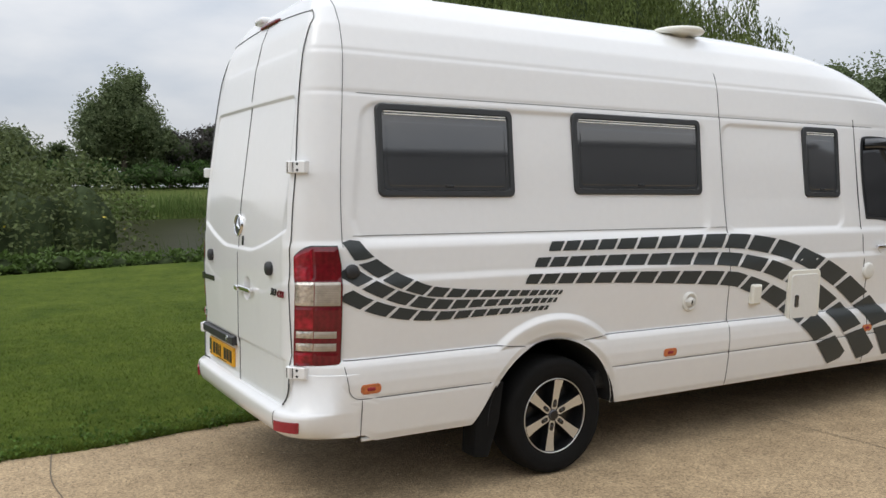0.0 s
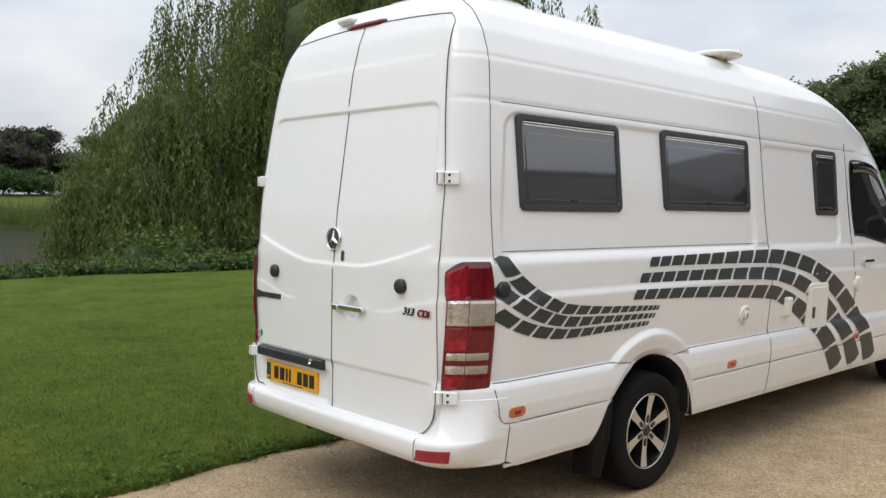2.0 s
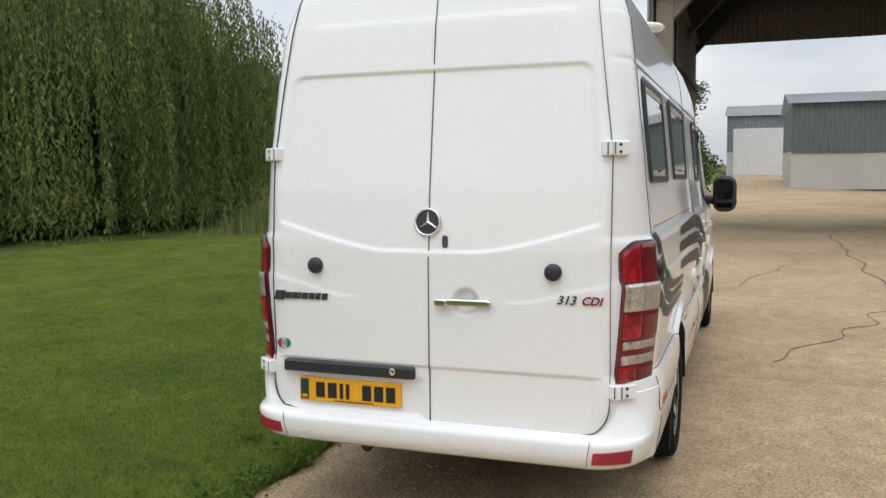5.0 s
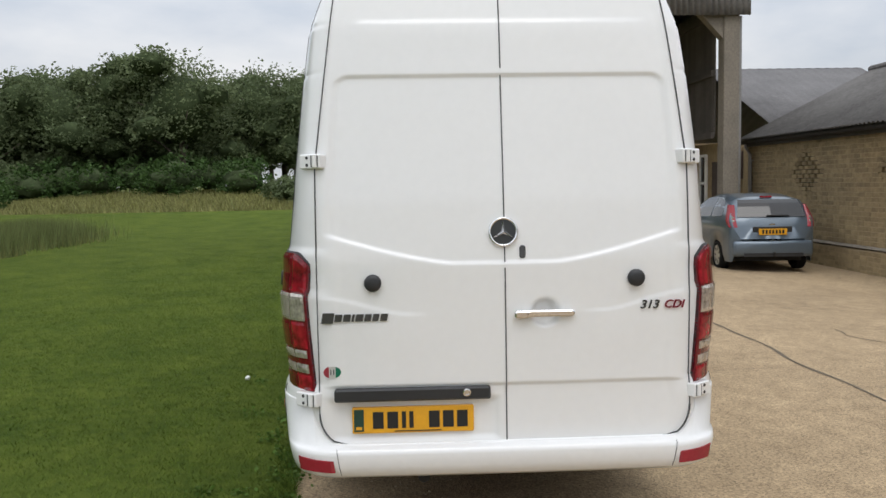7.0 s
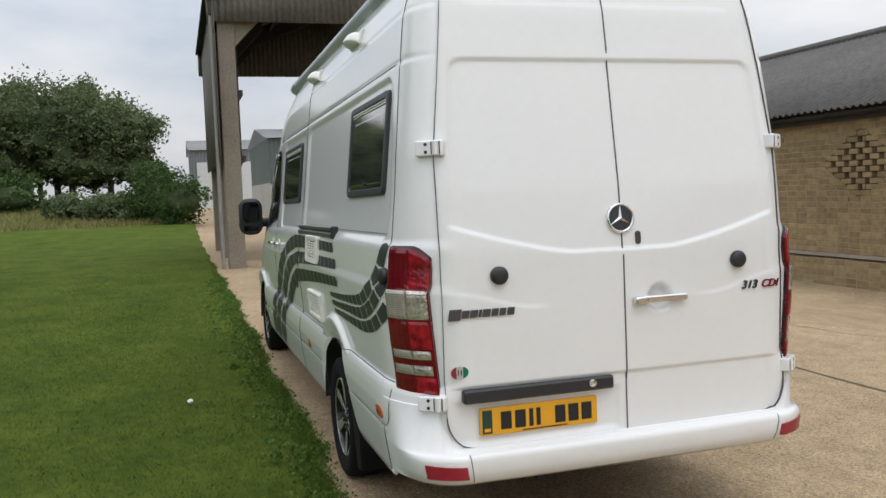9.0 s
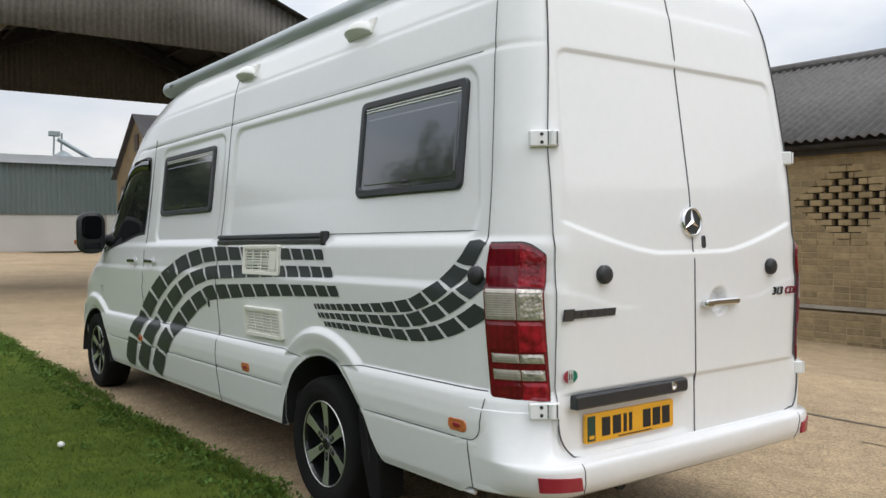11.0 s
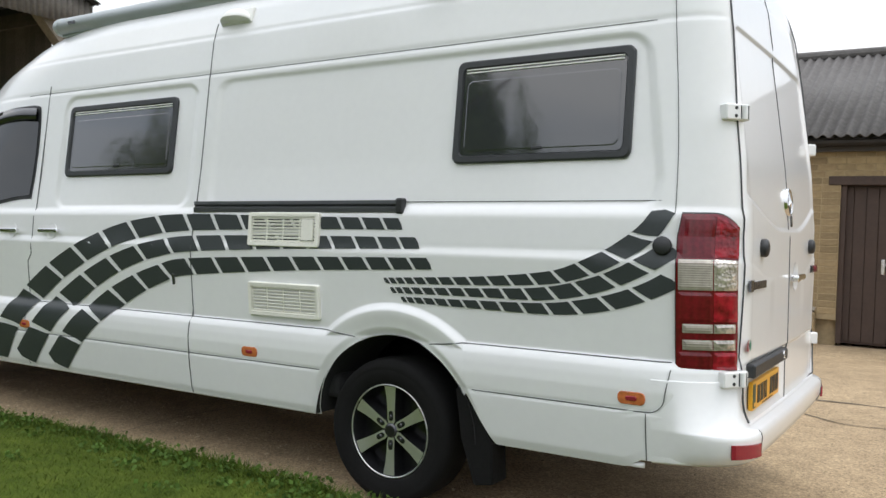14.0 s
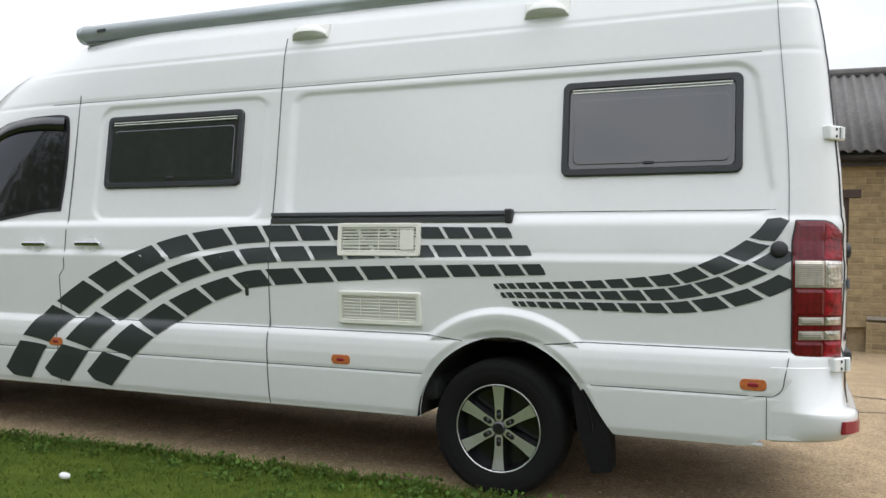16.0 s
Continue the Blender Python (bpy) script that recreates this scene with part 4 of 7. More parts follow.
# left: sliding rail, refrigerator vents, awning, lamps
def fridge_vent(x, z, n, side_box):
    m = flank_seat(x, z, 1, 0.004, 0.06)
    v = new("refrigerator_vent")
    v.parent = van
    v["label"] = "cream louvred refrigerator vent"
    w, h = 0.475, 0.172
    bm = bmesh.new()
    rings = [[bm.verts.new(m @ Vector((a, b, q))) for a, b in r] for r, q in ((round_rect(w, h, 0.014), -0.02), (round_rect(w, h, 0.014), 0.012), (round_rect(w - 0.008, h - 0.008, 0.012), 0.016), (round_rect(w - 0.045, h - 0.042, 0.006), 0.015), (round_rect(w - 0.05, h - 0.047, 0.005), -0.012))]
    for a, b in zip(rings, rings[1:]):
        for k in range(len(a)):
            bm.faces.new((a[k], a[(k + 1) % len(a)], b[(k + 1) % len(a)], b[k]))
    part("vent_frame", bm, CREAM, v)
    # dark sheet stands for the shade between the slats
    bm = bmesh.new()
    box(bm, (0, 0, -0.008), (w - 0.04, h - 0.04, 0.006))
    bm.transform(m)
    part("vent_shade_panel", bm, SEAM, v)
    for k in range(n):
        y = -h / 2 + 0.028 + (h - 0.056) * k / (n - 1)
        bm = bmesh.new()
        box(bm, (0, 0, 0), (w - 0.052, 0.0102, 0.005), 0.001, Matrix.Rotation(radians(18), 4, 'X'), 1)
        bm.transform(m @ Matrix.Translation((0, y, 0.006)))
        part("slat", bm, CREAM, v)
    for k in (-0.11, 0.0, 0.11):
        on_plate("vent_rib", m @ Matrix.Translation((0, 0, 0.006)), 0.005, h - 0.05, k, 0, CREAM, v, 0.003)
    if side_box:
        on_plate("vent_grille", m @ Matrix.Translation((0, 0, 0.012)), 0.075, h - 0.07, 0.165, 0, CREAM, v, 0.004)


fridge_vent(2.215, 1.298, 8, True)
fridge_vent(2.21, 0.945, 8, False)
bm = bmesh.new()
rows = []
for x in np.linspace(1.51, 2.88, 24):
    p = wall_pt(x, 1.415, 1)[0]
    rows.append([bm.verts.new(p + Vector(q)) for q in ((0, -0.02, 0.032), (0, 0.022, 0.028), (0, 0.024, 0.012), (0, 0.012, 0.004), (0, 0.026, -0.006), (0, 0.026, -0.028), (0, -0.02, -0.032))])
for q, r in zip(rows, rows[1:]):
    for i in range(6):
        bm.faces.new((q[i], q[i + 1], r[i + 1], r[i]))
bm.faces.new(rows[0])
bm.faces.new(rows[-1])
rail = part("sliding_door_rail", bm, material("dark_grey_rail", (0.10, 0.105, 0.11), 0.35, metal=0.5), van, "dark grey sliding door rail")
bm = bmesh.new()
box(bm, wall_pt(1.515, 1.415, 1, 0.012)[0], (0.04, 0.04, 0.072), 0.008)
part("rail_end", bm, BLACK, rail)

aw = new("awning")
aw.parent = van
aw["label"] = "rolled grey awning cassette along the roof"
AX0, AX1, AY, AZ = 0.62, 4.47, 0.685, 2.625
bm = bmesh.new()
rows = []
for x in (AX0, AX1):
    rows.append([bm.verts.new((x, AY + 0.075 * math.cos(a) * (1.0 if math.cos(a) > 0 else 1.2), AZ + 0.058 * math.sin(a))) for a in np.linspace(0, 2 * math.pi, 24, endpoint=False)])
for i in range(24):
    bm.faces.new((rows[0][i], rows[0][(i + 1) % 24], rows[1][(i + 1) % 24], rows[1][i]))
bm.faces.new(rows[0][::-1])
bm.faces.new(rows[1])
part("cassette", bm, AWNING, aw, smooth=True)
for x in (AX0 - 0.02, AX1 + 0.02):
    bm = bmesh.new()
    lathe(bm, [(0.03, -0.035), (0.062, -0.025), (0.066, 0.0), (0.066, 0.02), (0.05, 0.035)], Matrix.Translation((x, AY, AZ)) @ Matrix.Rotation(radians(90), 4, 'Z') @ Matrix.Diagonal((1.12, 1, 0.93, 1)), 24)
    part("end_cap", bm, AWNING, aw, smooth=True)
on_plate("maker_bar", Matrix.Translation((4.30, AY + 0.076, AZ)) @ Matrix.Rotation(radians(90), 4, 'X'), 0.07, 0.018, 0, 0, GREYTEXT, aw, 0.002)
for x in (0.95, 2.5, 4.1):
    bm = bmesh.new()
    box(bm, (x, AY - 0.05, AZ - 0.05), (0.06, 0.12, 0.05), 0.01)
    part("bracket", bm, BLACK, aw)
bm = bmesh.new()
tube(bm, [(x, AY + 0.02, AZ - 0.062) for x in np.linspace(AX0, AX1, 10)], 0.007, 6)
part("front_bar", bm, AWNING, aw)


def awning_lamp(x, z):
    m = flank_seat(x, z, 1, 0.0, 0.04)
    l = fit_plate("awning_lamp", m, 0.23, 0.088, 0.014, IVORY, 0.006, "cream exterior lamp under the awning")
    bm = bmesh.new()
    n = 16
    rows = []
    for q in np.linspace(0, math.pi / 2 * 0.96, 7):
        k = math.cos(q)
        rows.append([bm.verts.new(m @ Vector((0.106 * k * math.cos(a), -0.038 + 0.074 * k * math.sin(a), 0.012 + 0.062 * math.sin(q)))) for a in np.linspace(0, math.pi, n)])
    for lo, hi in zip(rows, rows[1:]):
        for k in range(n - 1):
            bm.faces.new((lo[k], lo[k + 1], hi[k + 1], hi[k]))
        bm.faces.new((lo[0], hi[0], hi[-1], lo[-1]))
    bm.faces.new(rows[-1])
    part("lamp_lens", bm, IVORY, l, "domed white lamp shell", smooth=True)


awning_lamp(1.372, 2.452)
awning_lamp(2.735, 2.462)


# door handles, filler lock, cab windows, mirrors
def side_handle(x, z, s):
    m = flank_seat(x, z, s, 0.0, 0.05)
    bm = bmesh.new()
    lathe(bm, [(0.052, 0.006), (0.050, -0.004), (0.030, 0.004), (0.004, 0.006)], m @ Matrix.Rotation(radians(-90), 4, 'X'), 24)
    h = part("side_door_handle", bm, PAINT, van, "chrome side door handle")
    fit_plate("grip", m @ Matrix.Translation((0, 0, 0.025)), 0.20, 0.024, 0.012, CHROME, 0.011, "", h)


for s in (1, -1):
    side_handle(4.60, 1.262, s)
    if s > 0:
        side_handle(4.165, 1.265, s)
fit_plate("lock_cover", flank_seat(3.03, 1.015, 1), 0.022, 0.062, 0.006, GREYTEXT, 0.010, "small grey lock cover")


MIRROR = material("dim_mirror_glass", (0.014, 0.015, 0.016), 0.05, metal=1.0, vary=0.05)


def cab_window(s):
    """Tinted glass of the cab door, with its dark surround and a wind deflector."""
    def outline(g):
        bot = [(4.44 + g, 1.47 + g), (4.62, 1.46 + g), (4.9, 1.42 + g), (5.3, 1.36 + g), (5.62 - 2 * g, 1.34 + g)]
        front = [(5.50 - 2 * g, 1.58), (5.28 - 1.5 * g, 1.86), (5.08 - g, 2.03 - g)]
        top = [(4.86, 2.075 - g), (4.66, 2.085 - g), (4.49 + g, 2.08 - g), (4.44 + g, 2.03 - g), (4.425 + g, 1.80)]
        return bot + front + top
    for name, g, out, mat in (("cab_glass_surround", 0.0, 0.003, BLACK), ("cab_glass", 0.022, 0.007, GLASS)):
        pts = spline(outline(g) + [outline(g)[0]], 60)[:-1]
        c = pts.mean(0)
        v, f = [wall_pt(float(c[0]), float(c[1]), s, out)[0]], []
        rings = [0.33, 0.66, 1.0]
        for r in rings:
            for q in pts:
                x, z = c + (q - c) * r
                v.append(wall_pt(float(x), float(z), s, out)[0])
        n = len(pts)
        for k in range(n):
            f.append((0, 1 + k, 1 + (k + 1) % n))
            for i in range(2):
                a = 1 + i * n
                f.append((a + k, a + n + k, a + n + (k + 1) % n, a + (k + 1) % n))
        if s < 0:
            f = [q[::-1] for q in f]
        mesh_ob(name, v, f, mat, van, "tinted cab door glass" if g else "", True)
    bm = bmesh.new()
    rows = []
    for x, z in spline([(4.47, 2.06), (4.7, 2.072), (4.95, 2.05), (5.12, 1.97), (5.34, 1.74)], 24):
        p, n = wall_pt(float(x), float(z), s, 0.012)
        d = Vector((0, 0, -1))
        rows.append([bm.verts.new(q) for q in (p, p + n * 0.008, p + n * 0.016 + d * 0.085, p + n * 0.010 + d * 0.085)])
    for q, r in zip(rows, rows[1:]):
        for i in range(4):
            bm.faces.new((q[i], q[(i + 1) % 4], r[(i + 1) % 4], r[i]))
    part("wind_deflector", bm, GLASS, van, "dark wind deflector over the cab glass", smooth=True)
    mir = new("door_mirror")
    mir.parent = van
    mir["label"] = "large black door mirror"
    bm = bmesh.new()
    stack(bm, [(round_rect(0.15, 0.27, 0.07, 7), 0.10), (round_rect(0.20, 0.33, 0.085, 7), 0.055), (round_rect(0.225, 0.36, 0.09, 7), 0.0), (round_rect(0.225, 0.36, 0.09, 7), -0.055), (round_rect(0.205, 0.34, 0.08, 7), -0.066)],
          seat(Vector((0, -1, 0)), Vector((0, 0, 1)), Vector((1, 0, 0)), Vector((5.45, s * 1.095, 1.50))))
    part("mirror_shell", bm, BLACK, mir, smooth=True)
    bm = bmesh.new()
    stack(bm, [(round_rect(0.165, 0.20, 0.05, 6), -0.004), (round_rect(0.165, 0.20, 0.05, 6), 0.004)], seat(Vector((0, -1, 0)), Vector((0, 0, 1)), Vector((-1, 0, 0)), Vector((5.383, s * 1.095, 1.545))))
    part("mirror_glass", bm, MIRROR, mir)
    bm = bmesh.new()
    box(bm, (5.383, s * 1.095, 1.385), (0.008, 0.14, 0.05), 0.003)
    part("mirror_glass", bm, MIRROR, mir)
    bm = bmesh.new()
    box(bm, (5.50, s * 0.99, 1.44), (0.12, 0.20, 0.09), 0.03)
    part("mirror_arm", bm, BLACK, mir, smooth=True)
    bm = bmesh.new()
    box(bm, (5.48, s * 1.206, 1.42), (0.05, 0.012, 0.04), 0.005)
    part("indicator", bm, AMBER, mir)


for s in (1, -1):
    cab_window(s)

# windscreen across the nose
v, f = [], []
for z in np.linspace(1.42, 2.16, 12):
    xf, w = float(np.interp(z, ZF, XF)), float(np.interp(z, ZW, WW))
    for k in np.linspace(-1, 1, 17):
        v.append((xf + 0.06 * (1 - k * k) + 0.006, k * 0.62 * w, z))
for i in range(11):
    for j in range(16):
        a = i * 17 + j
        f.append((a, a + 1, a + 18, a + 17))
mesh_ob("windscreen", v, f, GLASS, van, "", True)

# right: hook-up socket, water inlet, gas locker flap, filler
m = flank_seat(2.60, 0.972, -1, 0.0, 0.05)
bm = bmesh.new()
lathe(bm, [(0.062, 0.01), (0.062, -0.012), (0.055, -0.018), (0.044, -0.016), (0.040, -0.006), (0.030, -0.006), (0.028, -0.026), (0.004, -0.028)], m @ Matrix.Rotation(radians(-90), 4, 'X'), 28)
inlet = part("water_inlet", bm, IVORY, van, "round white water inlet cap", smooth=True)
on_plate("inlet_lock", m @ Matrix.Translation((0, 0, 0.028)), 0.010, 0.03, 0, 0, GREYTEXT, inlet, 0.002)
fit_plate("socket_cover", flank_seat(3.205, 0.985, -1), 0.095, 0.135, 0.03, CREAM, 0.012, "cream hook-up socket cover")
m = flank_seat(3.70, 0.915, -1, 0.004, 0.1)
flap = fit_plate("locker_flap", m, 0.345, 0.43, 0.016, CREAM, 0.04, "cream service locker flap with lock")
fit_plate("flap_panel", m @ Matrix.Translation((0, 0, 0.012)), 0.285, 0.37, 0.010, IVORY, 0.03, "", flap)
fit_plate("flap_lock", m @ Matrix.Translation((-0.085 if m[0][0] > 0 else 0.085, 0.0, 0.02)), 0.04, 0.085, 0.008, GREYTEXT, 0.012, "", flap)
m = flank_seat(4.42, 1.09, -1, 0.0, 0.05)
bm = bmesh.new()
lathe(bm, [(0.062, 0.01), (0.060, -0.014), (0.045, -0.02), (0.004, -0.021)], m @ Matrix.Rotation(radians(-90), 4, 'X'), 28)
part("filler_cap", bm, IVORY, van, "round white filler cap", smooth=True)

# roof: skylight at the rear, mushroom vent further on
bm = bmesh.new()
box(bm, (0.80, -0.06, 2.780), (0.56, 0.62, 0.055), 0.02)
sky_light = part("skylight", bm, CREAM, van, "pale plastic roof skylight")
bm = bmesh.new()
box(bm, (0.80, -0.06, 2.812), (0.50, 0.56, 0.02), 0.008)
part("skylight_dome", bm, AWNING, sky_light)
bm = bmesh.new()
lathe(bm, [(0.05, -0.12), (0.05, 0.0), (0.16, 0.005), (0.175, 0.02), (0.16, 0.04), (0.05, 0.055), (0.004, 0.057)], Matrix.Translation((2.87, -0.56, 2.715)) @ Matrix.Rotation(radians(90), 4, 'X'), 28)
part("roof_vent", bm, CREAM, van, "white mushroom roof vent", smooth=True)
bm = bmesh.new()
tube(bm, [(0.30, 0.36, 0.44), (0.20, 0.36, 0.40), (0.10, 0.36, 0.385)], 0.028, 10)
part("exhaust", bm, UNDER, van)

# ---- setting: yard, lawn, pond ----
def concrete_material():
    m = material("worn_buff_concrete", (0.47, 0.348, 0.208), 0.92, scale=0.55, fine=5, bump=0.0, second=(0.262, 0.189, 0.109))
    n, l = m.node_tree.nodes, m.node_tree.links
    b = n["Principled BSDF"]
    tc = n.new("ShaderNodeTexCoord")
    vo = n.new("ShaderNodeTexVoronoi")
    vo.inputs["Scale"].default_value = 95.0
    no = n.new("ShaderNodeTexNoise")
    no.inputs["Scale"].default_value, no.inputs["Detail"].default_value = 1.7, 8.0
    for t in (vo, no):
        l.new(tc.outputs["Object"], t.inputs["Vector"])
    src = b.inputs["Base Color"].links[0].from_socket
    bw = n.new("ShaderNodeSeparateColor")
    l.new(vo.outputs["Color"], bw.inputs["Color"])
    mr = n.new("ShaderNodeMapRange")
    mr.inputs["To Min"].default_value, mr.inputs["To Max"].default_value = 0.62, 1.32
    l.new(bw.outputs[0], mr.inputs["Value"])
    hs = n.new("ShaderNodeHueSaturation")
    l.new(mr.outputs["Result"], hs.inputs["Value"])
    l.new(src, hs.inputs["Color"])
    l.new(hs.outputs["Color"], b.inputs["Base Color"])
    bp = n.new("ShaderNodeBump")
    bp.inputs["Strength"].default_value, bp.inputs["Distance"].default_value = 0.6, 0.006
    l.new(vo.outputs["Distance"], bp.inputs["Height"])
    b2 = n.new("ShaderNodeBump")
    b2.inputs["Strength"].default_value, b2.inputs["Distance"].default_value = 0.4, 0.03
    l.new(no.outputs["Fac"], b2.inputs["Height"])
    l.new(bp.outputs["Normal"], b2.inputs["Normal"])
    l.new(b2.outputs["Normal"], b.inputs["Normal"])
    return m


CONCRETE = concrete_material()
LAWN = material("mown_lawn", (0.130, 0.166, 0.028), 0.9, scale=1.1, fine=9, bump=0.9, bump_scale=140, second=(0.044, 0.076, 0.013), spec=0.05)
BLADE = leafy("grass_blades", (0.091, 0.133, 0.023), 0.5, 0.2, 0.05)
SOIL = material("dark_joint_soil", (0.15, 0.12, 0.085), 0.95, vary=0.3, scale=3, bump=0.5)
MEADOW = material("rough_meadow", (0.135, 0.148, 0.046), 0.95, scale=0.12, fine=2.5, bump=0.8, bump_scale=12, second=(0.055, 0.088, 0.020), spec=0.1)
WATER = material("still_pond_water", (0.034, 0.036, 0.018), 0.30, vary=0.3, scale=0.5, bump=0.08, bump_scale=3, spec=0.06)
WATER.node_tree.nodes["Principled BSDF"].inputs["IOR"].default_value = 1.12
EDGE = 1.045


def yard_z(x, y):
    """Height of the yard: level by the van, a little lower at the brick range, rising far off."""
    return -0.15 * float(sstep(-3.5, -8.0, y)) + 0.8 * float(sstep(22, 75, x))


def edge_y(x):
    """Where the concrete ends and the lawn begins."""
    return EDGE + 0.03 * math.sin(x * 1.7) + 0.02 * math.sin(x * 4.3 + 1) + 0.05 * noise.noise(Vector((x * 2.3, 4.0, 0)))


def land_z(x, y):
    b = -0.12 if y > 1.0 or y < -16 else -0.30
    if y > 13.5:
        wet = max(float(sstep(13, 8, x)), float(sstep(28, 32, y)) * float(sstep(36, 30, x)))
        b -= 1.1 * float(sstep(14.5, 17, y)) * float(sstep(64, 60, y)) * wet
        b += 0.95 * float(sstep(61, 65, y)) + 1.0 * float(sstep(65, 73, y))
    if x > 25:
        b += 1.5 * float(sstep(25, 75, x)) * float(sstep(40, 20, y)) if y > 0 else 0.85 * float(sstep(22, 75, x))
    return b


def sheet(name, xs, ys, height, mat, label, category):
    v = [(x, y, height(x, y)) for x in xs for y in ys]
    n = len(ys)
    f = [(i * n + j, (i + 1) * n + j, (i + 1) * n + j + 1, i * n + j + 1) for i in range(len(xs) - 1) for j in range(n - 1)]
    return tagged(mesh_ob(name, v, f, mat, None, "", True), label, category, "", "structure")


gx = np.concatenate([[-3000, -600, -150], np.arange(-60, 110, 2.0), [160, 600, 3000]])
gy = np.concatenate([[-3000, -600, -150], np.arange(-50, 120, 2.0), [160, 600, 3000]])
sheet("ground", gx, gy, land_z, MEADOW, "rough meadow grass reaching to the far trees", "ground")
yard = sheet("yard", np.concatenate([np.linspace(-30, 20, 101), np.linspace(21, 100, 80)]), np.concatenate([np.linspace(-10, -2, 17), np.linspace(-1.5, 1.15, 7)]), yard_z, CONCRETE, "worn buff concrete yard with cracked joints", "pavement")
slab_far = sheet("water", np.linspace(-40, 37, 14), np.linspace(15, 64, 10), lambda x, y: -0.62, WATER, "dark still pond water", "water")


def joint(pts, width):
    """A soil-filled joint or crack across the concrete."""
    bm = bmesh.new()
    rows = []
    for i, (x, y) in enumerate(pts):
        a, b = pts[max(i - 1, 0)], pts[min(i + 1, len(pts) - 1)]
        d = Vector((b[0] - a[0], b[1] - a[1], 0)).normalized()
        c = Vector((-d.y, d.x, 0)) * width * (0.5 + 0.35 * noise.noise(Vector((x * 3, y * 3, 2))))
        z = yard_z(x, y) + 0.0045
        rows.append([bm.verts.new(Vector((x, y, z)) + c), bm.verts.new(Vector((x, y, z)) - c)])
    for q, r in zip(rows, rows[1:]):
        bm.faces.new((q[0], q[1], r[1], r[0]))
    part("joint", bm, SOIL, yard)


def wander(a, b, n, amp, seed):
    out = []
    for k in np.linspace(0, 1, n):
        x, y = a[0] + (b[0] - a[0]) * k, a[1] + (b[1] - a[1]) * k
        d = amp * noise.noise(Vector((k * n * 0.13, seed, 0)))
        out.append((x + d * 0.3, y + d))
    return out


joint(wander((-12, -3.12), (19, -3.12), 190, 0.16, 1.0), 0.034)
for k, x in enumerate((-5.4, -0.93, 3.6, 8.1, 12.6, 17.1)):
    joint([(q, p) for p, q in wander((-3.1, x), (1.0, x), 40, 0.07, 3.0 + k)], 0.007)
joint(wander((4.2, -1.6), (7.5, -3.0), 40, 0.25, 7.7), 0.018)
joint(wander((1.5, -5.5), (5.5, -4.2), 40, 0.3, 5.1), 0.016)
joint(wander((-2.0, -1.9), (0.6, -2.6), 40, 0.25, 4.4), 0.014)
joint(wander((9.0, -1.2), (13.0, -2.4), 40, 0.3, 2.4), 0.018)


def lawn_far(x):
    """Far rim of the mown lawn."""
    if x < 12:
        return 13.6 + 0.5 * math.sin(x * 0.5)
    if x < 24:
        return 13.4 - 3.2 * math.sin((x - 12) / 12 * math.pi) + 0.3 * math.sin(x)
    return 13.4 + (x - 24) * 0.75


def lawn_z(x, y):
    return 0.014 + 0.028 * float(sstep(1.05, 2.0, y)) + 0.03 * noise.noise(Vector((x * 0.25, y * 0.25, 0))) + (1.5 * float(sstep(25, 75, x)) if x > 25 else 0)


def build_lawn():
    v, f = [], []
    xs = np.concatenate([np.linspace(-30, -4, 27), np.linspace(-3.8, 12, 160), np.linspace(12.5, 41, 50)])
    n = 36
    for x in xs:
        far, e = lawn_far(x), edge_y(x)
        for j in range(n):
            k = (j / (n - 1)) ** 2.2
            y = e + (far - e) * k
            v.append((x, y, lawn_z(x, y) if j else -0.01))
    for i in range(len(xs) - 1):
        for j in range(n - 1):
            f.append((i * n + j, (i + 1) * n + j, (i + 1) * n + j + 1, i * n + j + 1))
    return tagged(mesh_ob("lawn", v, f, LAWN, None, "", True), "mown green lawn edging the concrete", "lawn", "", "structure")


lawn = build_lawn()
rng = np.random.default_rng(7)


def blades(name, px, py, pz, hgt, wid, lean, mat, label):
    """Single grass blades, one triangle each."""
    n = len(px)
    a = rng.uniform(0, 2 * math.pi, n)
    h = hgt * rng.uniform(0.5, 1.2, n)
    base = np.stack([px, py, pz], 1)
    side = np.stack([np.cos(a), np.sin(a), np.zeros(n)], 1) * (wid / 2)
    b2 = rng.uniform(0, 2 * math.pi, n)
    tip = base + np.stack([np.cos(b2) * lean * h, np.sin(b2) * lean * h, h], 1)
    v = np.stack([base - side, base + side, tip], 1).reshape(-1, 3)
    me = bpy.data.meshes.new(name)
    me.from_pydata(v.tolist(), [], np.arange(3 * n).reshape(-1, 3).tolist())
    me.materials.append(mat)
    return tagged(new(name, me), label, "grass", "", "stuff")


def scatter_lawn(n, x0, x1, depth, power):
    x = x0 + (x1 - x0) * (1 - np.sqrt(1 - rng.uniform(0, 1, n)))
    y = np.array([edge_y(q) for q in x]) - 0.015 + depth * (1 - np.sqrt(1 - rng.uniform(0, 1, n))) ** power
    z = np.array([lawn_z(a, b) for a, b in zip(x, y)]) - 0.012
    return x, y, z


blades("grass", *scatter_lawn(230000, -3.0, 20.0, 7.5, 1.0), 0.034, 0.007, 0.9, BLADE, "short green grass blades of the lawn")
blades("grass_edge", *scatter_lawn(22000, -6.0, 20.0, 0.16, 1.0), 0.060, 0.007, 0.9, BLADE, "longer grass growing over the concrete edge")
blades("grass_far", *scatter_lawn(50000, -9.0, 34.0, 12.5, 0.8), 0.030, 0.010, 1.0, BLADE, "short green grass blades of the far lawn")

